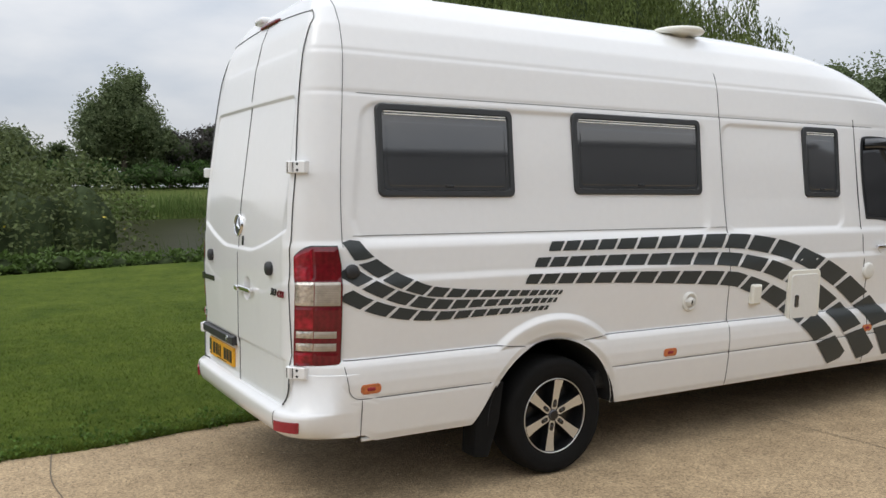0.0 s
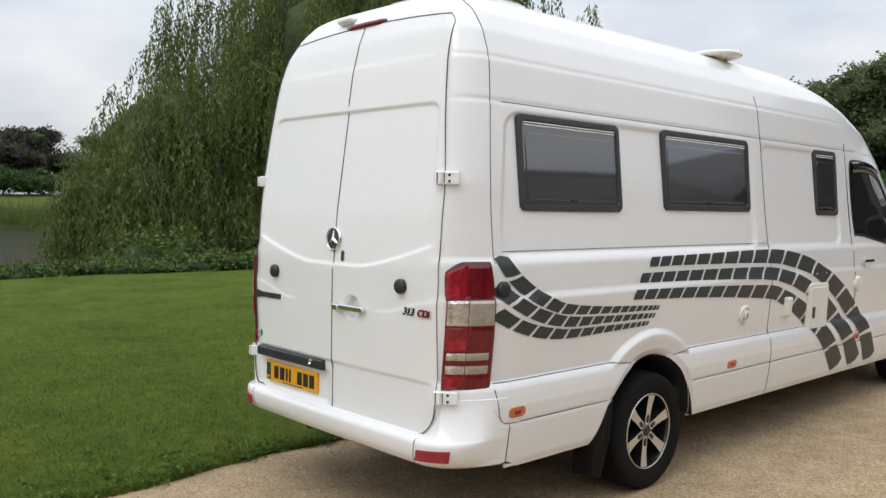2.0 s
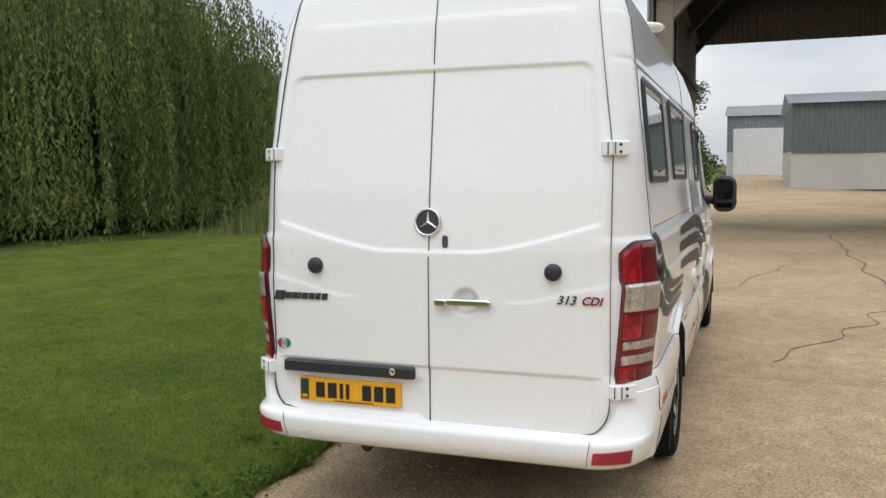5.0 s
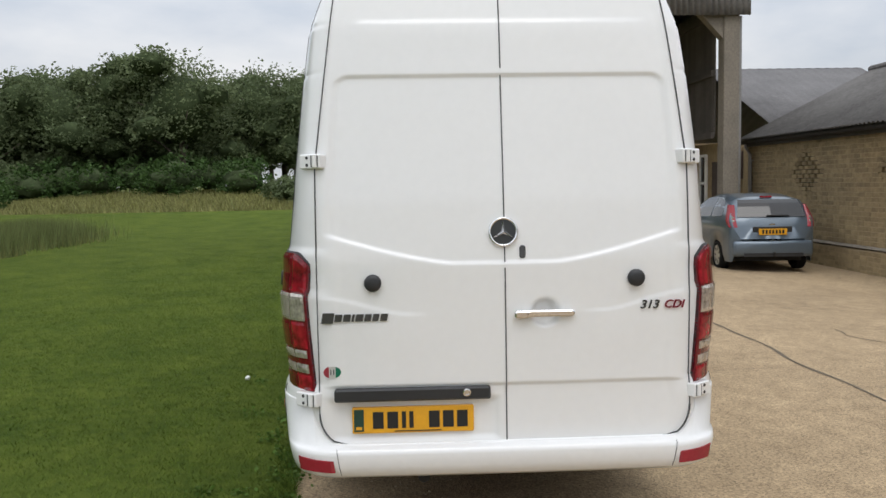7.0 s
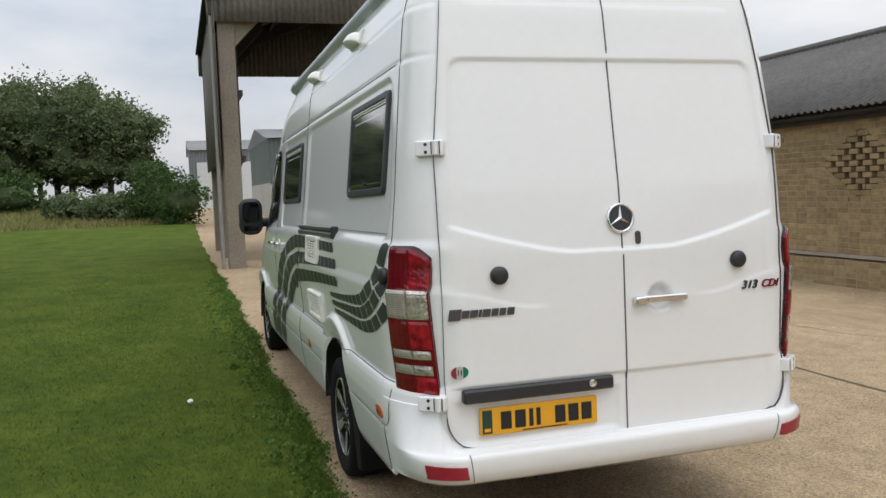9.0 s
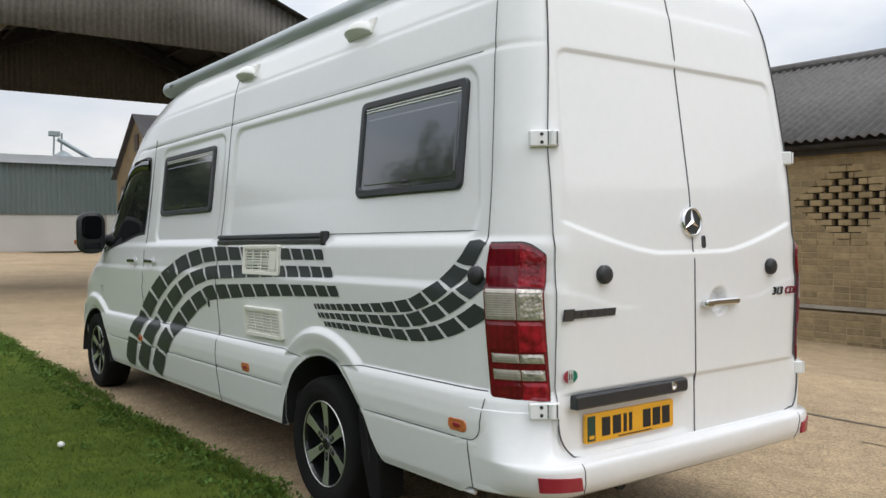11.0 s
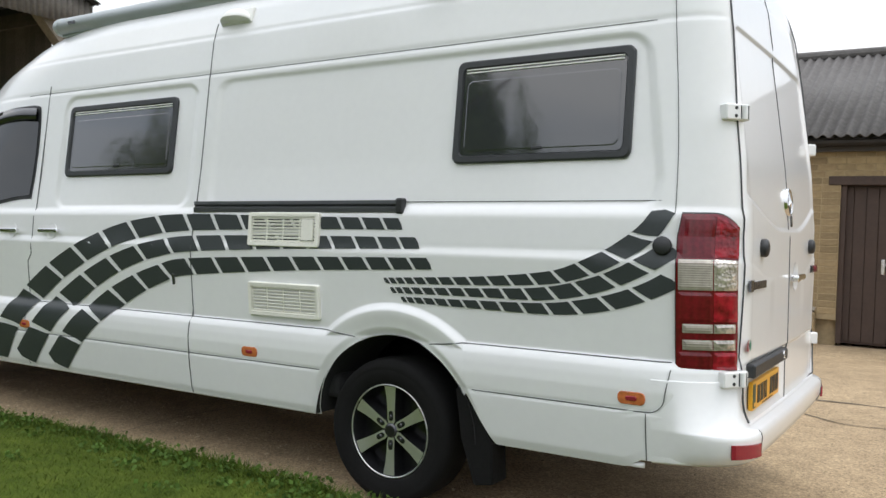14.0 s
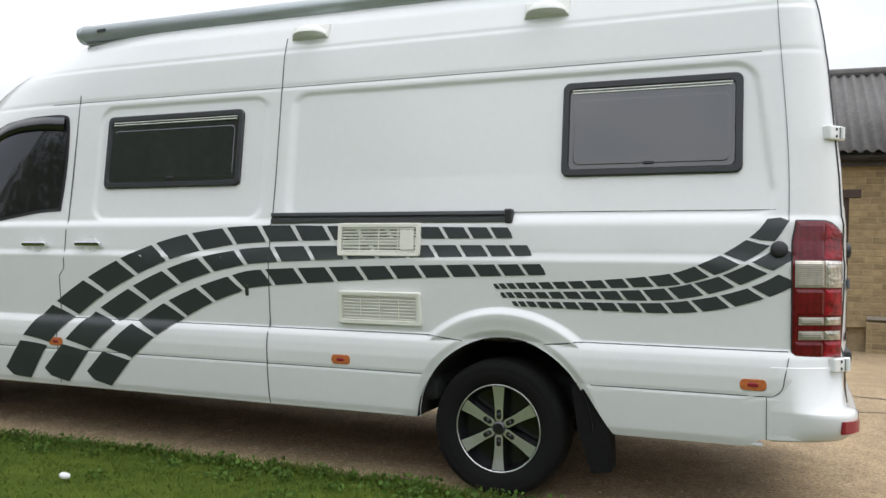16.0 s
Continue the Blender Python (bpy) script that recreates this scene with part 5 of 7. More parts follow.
bm = bmesh.new()
bmesh.ops.create_icosphere(bm, subdivisions=2, radius=1)
for v in bm.verts:
    v.co = Vector((v.co.x * 0.032, v.co.y * 0.022, v.co.z * 0.018)) * (1 + 0.25 * noise.noise(v.co * 2))
stone = part("stone", bm, material("pale_stone", (0.72, 0.72, 0.70), 0.7), None, smooth=True)
stone.matrix_world = Matrix.Translation((3.53, 1.77, 0.065))
tagged(stone, "small pale stone lying on the lawn", "stone")



def grit(name, n, x0, x1, y0, y1, size, label):
    """Loose grit and small stones strewn on the concrete."""
    x = rng.uniform(x0, x1, n)
    y = y1 - (y1 - y0) * rng.uniform(0, 1, n) ** 1.7
    v, f = [], []
    for a, b in zip(x, y):
        r = size * rng.uniform(0.4, 1.3)
        z, o, t = yard_z(a, b), len(v), rng.uniform(0, 6.28)
        for k in range(4):
            q = t + k * 1.571 + rng.uniform(-0.3, 0.3)
            v.append((a + r * math.cos(q), b + r * math.sin(q), z - 0.001))
        v.append((a + rng.uniform(-0.3, 0.3) * r, b, z + r * rng.uniform(0.5, 0.9)))
        f += [(o + k, o + (k + 1) % 4, o + 4) for k in range(4)]
    ob = mesh_ob(name, v, f, GRIT)
    tagged(ob, label, "grit", "", "stuff")


GRIT = material("mixed_grit", (0.36, 0.29, 0.19), 0.9, scale=3, vary=0.3, island=0.45)
grit("edge_grit", 5000, -8.0, 14.0, 0.2, 1.03, 0.008, "loose grit washed along the lawn's edge")
grit("yard_grit", 6000, -6.0, 14.0, -8.0, 0.9, 0.007, "loose grit strewn over the worn concrete")
grit("wall_grit", 3000, -6.0, 16.5, -8.1, -6.9, 0.012, "grit and small stones by the brick wall")

# ---- low brick range ----
BRICK = material("buff_stock_brick", (0.35, 0.270, 0.150), 0.9, scale=1.0, fine=16, bump=0.5, bump_scale=50, second=(0.21, 0.150, 0.080), rnd=0.2)
BRICK_FAR = material("buff_stock_brick_run", (0.37, 0.285, 0.155), 0.9, scale=0.45, fine=9, bump=0.5, bump_scale=50, second=(0.17, 0.122, 0.066), island=0.20)
MORTAR = material("old_mortar", (0.31, 0.24, 0.14), 0.95, scale=0.5, fine=12, vary=0.35, bump=0.3)
ROOFING = material("weathered_cement_sheet", (0.16, 0.152, 0.145), 0.85, scale=0.7, fine=11, bump=0.3, bump_scale=40, second=(0.075, 0.07, 0.066))
SLATE = material("weathered_slate", (0.14, 0.135, 0.135), 0.8, scale=1.2, fine=16, vary=0.3, bump=0.25)
SHEETING = material("weathered_corrugated_sheet", (0.20, 0.185, 0.165), 0.8, scale=0.8, fine=14, second=(0.10, 0.092, 0.082))
# shade under the barn roof is put into this dark colour
SHEET_DARK = material("barn_inside_shade", (0.035, 0.034, 0.034), 0.85, scale=0.8, fine=10, vary=0.35)
POST = material("weathered_precast_concrete", (0.30, 0.26, 0.205), 0.9, scale=1.6, fine=20, bump=0.4, bump_scale=50, second=(0.17, 0.147, 0.117))
# weathered tone, darkened further to hold the barn's inner shade
BOARDS = material("weathered_boards", (0.075, 0.064, 0.054), 0.85, scale=2, fine=25, vary=0.4, rnd=0.2)
DARKWOOD = material("dark_brown_paint", (0.050, 0.030, 0.022), 0.6, scale=3, fine=30, vary=0.25, bump=0.1)
GUTTER = material("dark_gutter", (0.05, 0.045, 0.042), 0.55, vary=0.3)
PIPE = material("grey_downpipe", (0.26, 0.25, 0.235), 0.5, vary=0.15)
WALL_Y, WALL_X0, WALL_X1, WALL_TOP = -8.2, -13.0, 17.4, 2.52
DOOR_X0, DOOR_X1, DOOR_Z = -0.50, 0.86, 2.0
LATTICE = (14.33, 10.85, 7.35, 3.72, -3.4, -6.9)
LATTICE_Z = 1.78


def block(name, c, s, mat, parent=None, label="", bevel=0.0):
    bm = bmesh.new()
    box(bm, c, s, bevel)
    return part(name, bm, mat, parent, label)


def wall_core():
    bm = bmesh.new()
    y = WALL_Y - 0.11 - 0.13
    for a, b, z0, z1 in ((WALL_X0, DOOR_X0, -0.4, WALL_TOP), (DOOR_X1, WALL_X1, -0.4, WALL_TOP), (DOOR_X0, DOOR_X1, DOOR_Z + 0.12, WALL_TOP)):
        box(bm, ((a + b) / 2, y, (z0 + z1) / 2), (b - a, 0.26, z1 - z0))
    return tagged(part("wall_south", bm, MORTAR), "buff brick wall of a low farm range with pierced vents", "wall", "", "structure")


wall = wall_core()
tagged(block("wall_back", ((WALL_X0 + WALL_X1) / 2, -14.4, 1.1), (WALL_X1 - WALL_X0, 0.25, 3.0), MORTAR), "plain back wall of the range", "wall", "", "structure")
for x in (WALL_X0 + 0.12, WALL_X1 - 0.12):
    tagged(block("wall_end", (x, -11.4, 1.1), (0.24, 5.8, 3.0), MORTAR), "plain end wall of the range", "wall", "", "structure")
# black panels added as the shade inside the pierced holes
for i, x in enumerate(LATTICE):
    block("vent_shade_panel", (x, WALL_Y - 0.108, LATTICE_Z), (1.75, 0.01, 1.0), UNDER, wall)
bm = bmesh.new()
box(bm, ((DOOR_X0 + DOOR_X1) / 2, WALL_Y - 0.10, DOOR_Z + 0.06), (DOOR_X1 - DOOR_X0 + 0.3, 0.22, 0.12), 0.01)
part("lintel", bm, DARKWOOD, wall)
door = block("door_1", ((DOOR_X0 + DOOR_X1) / 2, WALL_Y - 0.16, 0.95), (DOOR_X1 - DOOR_X0, 0.05, 2.12), DARKWOOD)
tagged(door, "dark brown painted double door with steel handle", "door", "", "structure")
for k in range(9):
    x = DOOR_X0 + 0.08 + k * (DOOR_X1 - DOOR_X0 - 0.16) / 8
    block("board", (x, WALL_Y - 0.125, 0.95), (0.142, 0.022, 2.06), DARKWOOD, door, "", 0.004)
for x in (DOOR_X0 + 0.035, DOOR_X1 - 0.035):
    block("door_frame", (x, WALL_Y - 0.09, 0.95), (0.07, 0.10, 2.12), DARKWOOD, door, "", 0.005)
bm = bmesh.new()
box(bm, (0.33, WALL_Y - 0.105, 0.93), (0.045, 0.012, 0.20), 0.003)
box(bm, (0.28, WALL_Y - 0.075, 0.96), (0.13, 0.018, 0.020), 0.004)
part("door_handle", bm, CHROME, door, "steel lever handle")


def corrugated(name, along, across, pitch, amp, mat, label="", parent=None, thick=0.012):
    """Corrugated sheet: along and across are corner rows (a, b) of points, waves run across."""
    (a0, a1), (b0, b1) = [[Vector(p) for p in r] for r in (along, across)]
    length = (a1 - a0).length
    n = int(length / pitch * 6)
    nrm = (a1 - a0).cross(b0 - a0).normalized()
    v, f = [], []
    for i in range(n + 1):
        k = i / n
        w = nrm * (amp * math.sin(k * length / pitch * 2 * math.pi))
        p, q = a0.lerp(a1, k) + w, b0.lerp(b1, k) + w
        v += [p, p.lerp(q, 0.5), q, p - nrm * thick, q - nrm * thick]
    for i in range(n):
        a, b = i * 5, i * 5 + 5
        f += [(a, b, b + 1, a + 1), (a + 1, b + 1, b + 2, a + 2), (a + 3, a + 4, b + 4, b + 3), (a, a + 3, b + 3, b), (a + 2, b + 2, b + 4, a + 4)]
    return mesh_ob(name, v, f, mat, parent, label, True)


R_Y, R_Z = -11.3, 4.30
corr = corrugated("roof_south", ((WALL_X0 - 0.2, WALL_Y + 0.26, WALL_TOP + 0.10), (WALL_X1, WALL_Y + 0.26, WALL_TOP + 0.10)), ((WALL_X0 - 0.2, R_Y, R_Z), (WALL_X1, R_Y, R_Z)), 0.146, 0.024, ROOFING)
tagged(corr, "weathered grey corrugated cement roof with lichen", "roof", "", "structure")
corr2 = corrugated("roof_rear", ((WALL_X0 - 0.2, -14.6, WALL_TOP + 0.10), (WALL_X1, -14.6, WALL_TOP + 0.10)), ((WALL_X0 - 0.2, R_Y, R_Z), (WALL_X1, R_Y, R_Z)), 0.6, 0.02, ROOFING)
tagged(corr2, "weathered grey corrugated cement roof", "roof", "", "structure")
bm = bmesh.new()
tube(bm, [(WALL_X0 - 0.2, R_Y, R_Z + 0.03), (WALL_X1, R_Y, R_Z + 0.03)], 0.09, 10)
part("ridge_cap", bm, ROOFING, corr)
block("fascia", ((WALL_X0 + WALL_X1) / 2, WALL_Y + 0.05, WALL_TOP + 0.02), (WALL_X1 - WALL_X0, 0.10, 0.20), GUTTER, corr)
bm = bmesh.new()
prev = None
for x in np.linspace(WALL_X0, WALL_X1, 40):
    row = [bm.verts.new((x, WALL_Y + 0.19 + 0.065 * math.cos(a), WALL_TOP + 0.05 + 0.075 * math.sin(a))) for a in np.linspace(math.pi, 2 * math.pi, 8)]
    if prev:
        for i in range(7):
            bm.faces.new((prev[i], prev[i + 1], row[i + 1], row[i]))
    prev = row
bmesh.ops.solidify(bm, geom=bm.faces[:], thickness=0.006)
part("gutter", bm, GUTTER, corr)
for x in (2.5, WALL_X1 - 0.25):
    bm = bmesh.new()
    tube(bm, [(x, WALL_Y + 0.19, WALL_TOP), (x, WALL_Y + 0.17, WALL_TOP - 0.10), (x, WALL_Y + 0.07, WALL_TOP - 0.28), (x, WALL_Y + 0.06, -0.08)], 0.045, 10)
    pipe = part("downpipe", bm, PIPE, None, smooth=True)
    tagged(pipe, "grey downpipe fixed to the brick wall", "downpipe")
    for z in (0.3, 1.3, 2.1):
        bm = bmesh.new()
        box(bm, (x, WALL_Y + 0.045, z), (0.13, 0.10, 0.035), 0.006)
        part("pipe_clip", bm, PIPE, pipe)
bm = bmesh.new()
for a, b in ((WALL_X0, DOOR_X0 - 0.25), (DOOR_X1 + 0.25, WALL_X1)):
    v = [bm.verts.new(p) for p in ((a, WALL_Y + 0.002, 0.36), (b, WALL_Y + 0.002, 0.36), (b, WALL_Y + 0.068, 0.315), (a, WALL_Y + 0.068, 0.315), (b, WALL_Y + 0.002, 0.29), (a, WALL_Y + 0.002, 0.29))]
    bm.faces.new((v[0], v[1], v[2], v[3]))
    bm.faces.new((v[3], v[2], v[4], v[5]))
part("plinth_cap", bm, POST, wall, "pale sloping plinth cap")

# ---- open barn over the road ----
BX, BX1, BY0, BY1, BE, BR = 16.5, 24.0, -7.60, 0.76, 6.05, 7.77
BM = (BY0 + BY1) / 2


def barn():
    b = thing("barn", Matrix.Identity(4), "open-ended portal barn with concrete columns and corrugated gables", "barn")
    for i, x in enumerate((BX, BX + 3.6, BX1 - 0.40)):
        for y, s in ((BY1 - 0.2, -1), (BY0 + 0.2, 1)):
            col = block("column", (x + 0.20, y, 2.87), (0.40, 0.38, 6.14), POST, b, "weathered concrete column", 0.025)
            bm = bmesh.new()
            v = [(x + 0.06, y, 4.78), (x + 0.06, y + s * 1.18, 6.05), (x + 0.06, y + s * 1.18, 6.40), (x + 0.06, y, 6.00)]
            lo = [bm.verts.new(p) for p in v]
            hi = [bm.verts.new((p[0] + 0.3, p[1], p[2])) for p in v]
            bm.faces.new(lo)
            bm.faces.new(hi[::-1])
            for k in range(4):
                bm.faces.new((lo[k], lo[(k + 1) % 4], hi[(k + 1) % 4], hi[k]))
            # inner haunches: the same concrete, its shade put in by a dark colour
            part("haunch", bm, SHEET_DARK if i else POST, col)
        for y0, s in ((BY1, -1), (BY0, 1)):
            bm = bmesh.new()
            m = Vector((x + 0.21, BM, BR - 0.25))
            p = Vector((x + 0.21, y0 + s * 0.2, BE - 0.15))
            d = m - p
            box(bm, (p + m) / 2, (0.26, d.length, 0.34), 0.02, Matrix.Rotation(math.atan2(d.z, d.y * 1.0) if d.y > 0 else math.atan2(-d.z, -d.y), 4, 'X'))
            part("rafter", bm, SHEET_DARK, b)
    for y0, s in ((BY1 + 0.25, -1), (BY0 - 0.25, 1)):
        corrugated("roof_sheet", ((BX - 0.35, y0, BE - 0.02), (BX1 + 0.3, y0, BE - 0.02)), ((BX - 0.35, BM, BR), (BX1 + 0.3, BM, BR)), 0.15, 0.022, SHEET_DARK, "corrugated roof sheet with the barn's shade in its dark colour", b)
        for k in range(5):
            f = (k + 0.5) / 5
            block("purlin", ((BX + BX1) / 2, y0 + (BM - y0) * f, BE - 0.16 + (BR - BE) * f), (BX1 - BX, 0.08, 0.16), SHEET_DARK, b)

    def gable(x, bottom, mat):
        n = 62
        v, f = [], []
        for i in range(n * 6 + 1):
            y = BY0 - 0.2 + (BY1 - BY0 + 0.4) * i / (n * 6)
            top = BE + (BR - BE) * (1 - abs(y - BM) / (BY1 + 0.2 - BM)) - 0.03
            w = 0.022 * math.sin(i / 6 * 2 * math.pi)
            v += [(x + w, y, bottom), (x + w, y, max(top, bottom + 0.05)), (x + w + 0.015, y, bottom), (x + w + 0.015, y, max(top, bottom + 0.05))]
        for i in range(n * 6):
            a = i * 4
            f += [(a, a + 1, a + 5, a + 4), (a + 2, a + 6, a + 7, a + 3), (a, a + 4, a + 6, a + 2), (a + 1, a + 3, a + 7, a + 5)]
        mesh_ob("gable_sheet", v, f, mat, b, "weathered corrugated gable cladding", True)
    gable(BX - 0.12, 5.50, SHEETING)
    gable(BX1 + 0.1, 5.35, SHEETING)
    # boarded flanks hung inside the columns
    for k in range(36):
        x = BX + 0.45 + k * (BX1 - BX - 0.5) / 36
        block("board", (x + 0.1, BY1 - 0.44, 4.08 + 0.05 * math.sin(k * 2.3)), (0.195, 0.03, 3.45), BOARDS, b)
        block("board", (x + 0.1, BY0 + 0.43, 4.32), (0.195, 0.03, 3.15), BOARDS, b)
    for z in (2.5, 4.0, 5.4):
        block("rail", ((BX + BX1) / 2 + 0.2, BY1 - 0.50, z), (BX1 - BX - 0.5, 0.08, 0.13), BOARDS, b)
        block("rail", ((BX + BX1) / 2 + 0.2, BY0 + 0.49, z + 0.22), (BX1 - BX - 0.5, 0.08, 0.15), BOARDS, b)
    corrugated("side_sheet", ((BX - 0.3, BY1 + 0.06, 2.4), (BX1 + 0.2, BY1 + 0.06, 2.4)), ((BX - 0.3, BY1 + 0.06, 6.1), (BX1 + 0.2, BY1 + 0.06, 6.1)), 0.15, 0.02, SHEETING, "", b)
    bm = bmesh.new()
    tube(bm, [(BX - 0.18, BY1 + 0.12, 5.6), (BX - 0.18, BY1 + 0.12, 0.02)], 0.04, 8)
    part("downpipe", bm, PIPE, b)
    bm = bmesh.new()
    tube(bm, [(BX + 0.08, BY0 - 0.02, 5.5), (BX + 0.08, BY0 - 0.02, -0.1)], 0.05, 8)
    part("downpipe", bm, PIPE, b)
    bm = bmesh.new()
    tube(bm, [(BX + 0.1, -5.45, 5.52), (BX + 0.1, -5.45, 5.22)], 0.015, 6)
    lamp = part("hanging_lamp", bm, IVORY, b, "small white lamp on a rod")
    bm = bmesh.new()
    lathe(bm, [(0.02, 0.03), (0.06, 0.0), (0.07, -0.04), (0.02, -0.06)], Matrix.Translation((BX + 0.1, -5.45, 5.20)) @ Matrix.Rotation(radians(90), 4, 'X'), 12)
    part("lamp_head", bm, IVORY, lamp)
    return b


barn()
w2 = block("wall_barn", (21.7, BY0 - 0.25, 1.2), (8.4, 0.3, 2.75), BRICK_FAR)
tagged(w2, "old brick wall under the barn's boarding", "wall", "", "structure")
for x, w in ((18.05, 0.9), (20.5, 1.15), (22.6, 1.0)):
    block("doorway", (x, BY0 - 0.085, 1.05), (w, 0.03, 2.1), DARKWOOD, w2)
win = new("window_1")
win.parent = w2
for x in (18.9, 19.35):
    block("window_frame", (x, BY0 - 0.06, 1.55), (0.09, 0.06, 1.5), IVORY, win)
for z in (0.85, 1.55, 2.28):
    block("window_frame", (19.125, BY0 - 0.06, z), (0.45, 0.06, 0.07), IVORY, win)
block("pane", (19.125, BY0 - 0.08, 1.55), (0.45, 0.02, 1.45), GLASS, win)


back = block("wall_shed", (24.5, -13.3, 1.4), (13.5, 0.3, 3.0), MORTAR)
tagged(back, "plain back wall of the roofed store", "wall", "", "structure")
front = block("wall_store", (17.6, -11.05, 1.4), (0.3, 4.2, 3.0), MORTAR)
tagged(front, "plain end wall of the roofed store", "wall", "", "structure")
for e0 in (17.2, 27.0):
    r2 = corrugated("roof_store", ((e0, -8.72, 2.95), (e0, -13.6, 2.95)), ((22.1, -8.72, 4.97), (22.1, -13.6, 4.97)), 0.3, 0.006, SLATE)
    tagged(r2, "grey slate-coloured roof of the store behind the barn", "roof", "", "structure")


# ---- far farm buildings ----
def gable_house():
    h = thing("brick_farm_building", Matrix.Identity(4), "tall brick farm building with slate roof", "farm building")
    x0, x1, y0, y1, e, r = 30.0, 35.8, -19.0, -7.6, 3.75, 6.1
    xm = (x0 + x1) / 2
    bm = bmesh.new()
    lo = [bm.verts.new(p) for p in ((x0, y1, -0.1), (x1, y1, -0.1), (x1, y1, e), (xm, y1, r), (x0, y1, e))]
    hi = [bm.verts.new((v.co.x, y0, v.co.z)) for v in lo]
    bm.faces.new(lo)
    bm.faces.new(hi[::-1])
    for k in range(5):
        bm.faces.new((lo[k], lo[(k + 1) % 5], hi[(k + 1) % 5], hi[k]))
    part("wall", bm, material("weathered_farm_brickwork", (0.27, 0.195, 0.105), 0.95, scale=1.2, fine=16, second=(0.16, 0.115, 0.062), bump=0.4, bump_scale=30), h)
    for a, b in (((x0 - 0.25, e - 0.13), (xm, r + 0.06)), ((xm, r + 0.06), (x1 + 0.25, e - 0.13))):
        bm = bmesh.new()
        v = [bm.verts.new(p) for p in ((a[0], y1 + 0.2, a[1]), (b[0], y1 + 0.2, b[1]), (b[0], y0 - 0.2, b[1]), (a[0], y0 - 0.2, a[1]))]
        bm.faces.new(v)
        bmesh.ops.solidify(bm, geom=bm.faces[:], thickness=0.09)
        part("roof", bm, SLATE, h)
    for x, z, w, hh in ((xm, 5.0, 0.45, 0.7), (xm, 3.0, 0.8, 2.0), (xm + 1.9, 3.0, 0.4, 0.6)):
        block("shutter", (x, y1 + 0.02, z), (w, 0.06, hh), DARKWOOD, h, "", 0.01)
    for k, y in enumerate((-10.5, -13.5, -16.5)):
        block("opening", (x0 - 0.02, y, 2.2), (0.06, 0.9, 1.1), DARKWOOD, h)
    bm = bmesh.new()
    tube(bm, [(x0 - 0.1, y1 - 0.15, e - 0.15), (x0 - 0.1, y1 - 0.15, 0)], 0.05, 8)
    part("downpipe", bm, IVORY, h)


gable_house()


def metal_shed(x0, x1, y0, y1, e, r, zb, colour, lower, label):
    h = thing("farm_shed", Matrix.Translation((0, 0, zb)), label, "farm shed")
    upper = material("shed_cladding", colour, 0.6, vary=0.12, scale=0.4, fine=8)
    base = material("shed_base", lower, 0.8, vary=0.15, scale=0.5)
    block("base_wall", ((x0 + x1) / 2, (y0 + y1) / 2, 1.05), (x1 - x0, y1 - y0, 2.1), base, h)
    n = int((y1 - y0) / 0.25)
    v, f = [], []
    for i in range(n * 4 + 1):
        y = y0 + (y1 - y0) * i / (n * 4)
        w = 0.03 * (1 if (i // 2) % 2 else -1)
        v += [(x0 - 0.06 + w, y, 2.0), (x0 - 0.06 + w, y, e)]
    for i in range(n * 4):
        f.append((2 * i, 2 * i + 1, 2 * i + 3, 2 * i + 2))
    mesh_ob("cladding", v, f, upper, h, "ribbed metal cladding")
    block("clad_core", ((x0 + x1) / 2, (y0 + y1) / 2, (2.0 + e) / 2), (x1 - x0, y1 - y0 - 0.02, e - 2.0), upper, h)
    bm = bmesh.new()
    p = [(x0 - 0.3, e), ((x0 + x1) / 2, r), (x1 + 0.3, e)]
    rows = [[bm.verts.new((a, y, z)) for a, z in p] for y in (y0 - 0.2, y1 + 0.2)]
    bm.faces.new((rows[0][0], rows[0][1], rows[1][1], rows[1][0]))
    bm.faces.new((rows[0][1], rows[0][2], rows[1][2], rows[1][1]))
    bmesh.ops.solidify(bm, geom=bm.faces[:], thickness=0.1)
    part("roof", bm, material("pale_metal_roof", (0.42, 0.43, 0.43), 0.6, vary=0.1, scale=0.5), h)
    for k in range(1, int((y1 - y0) / 4)):
        block("stanchion", (x0 - 0.05, y0 + 4 * k, 1.0), (0.12, 0.2, 2.0), POST, h)
    return h


metal_shed(47, 60, -30, -3.4, 4.7, 5.7, 0.3, (0.12, 0.15, 0.145), (0.46, 0.45, 0.42), "long green-grey metal shed with pale base wall")
g = metal_shed(72, 84, -9, 0.6, 5.0, 6.2, 0.75, (0.20, 0.215, 0.225), (0.5, 0.5, 0.5), "grey metal shed with a pale roller door")
block("roller_door", (71.85, -2.2, 2.0), (0.1, 4.6, 3.9), material("pale_roller_door", (0.62, 0.63, 0.63), 0.6), g)


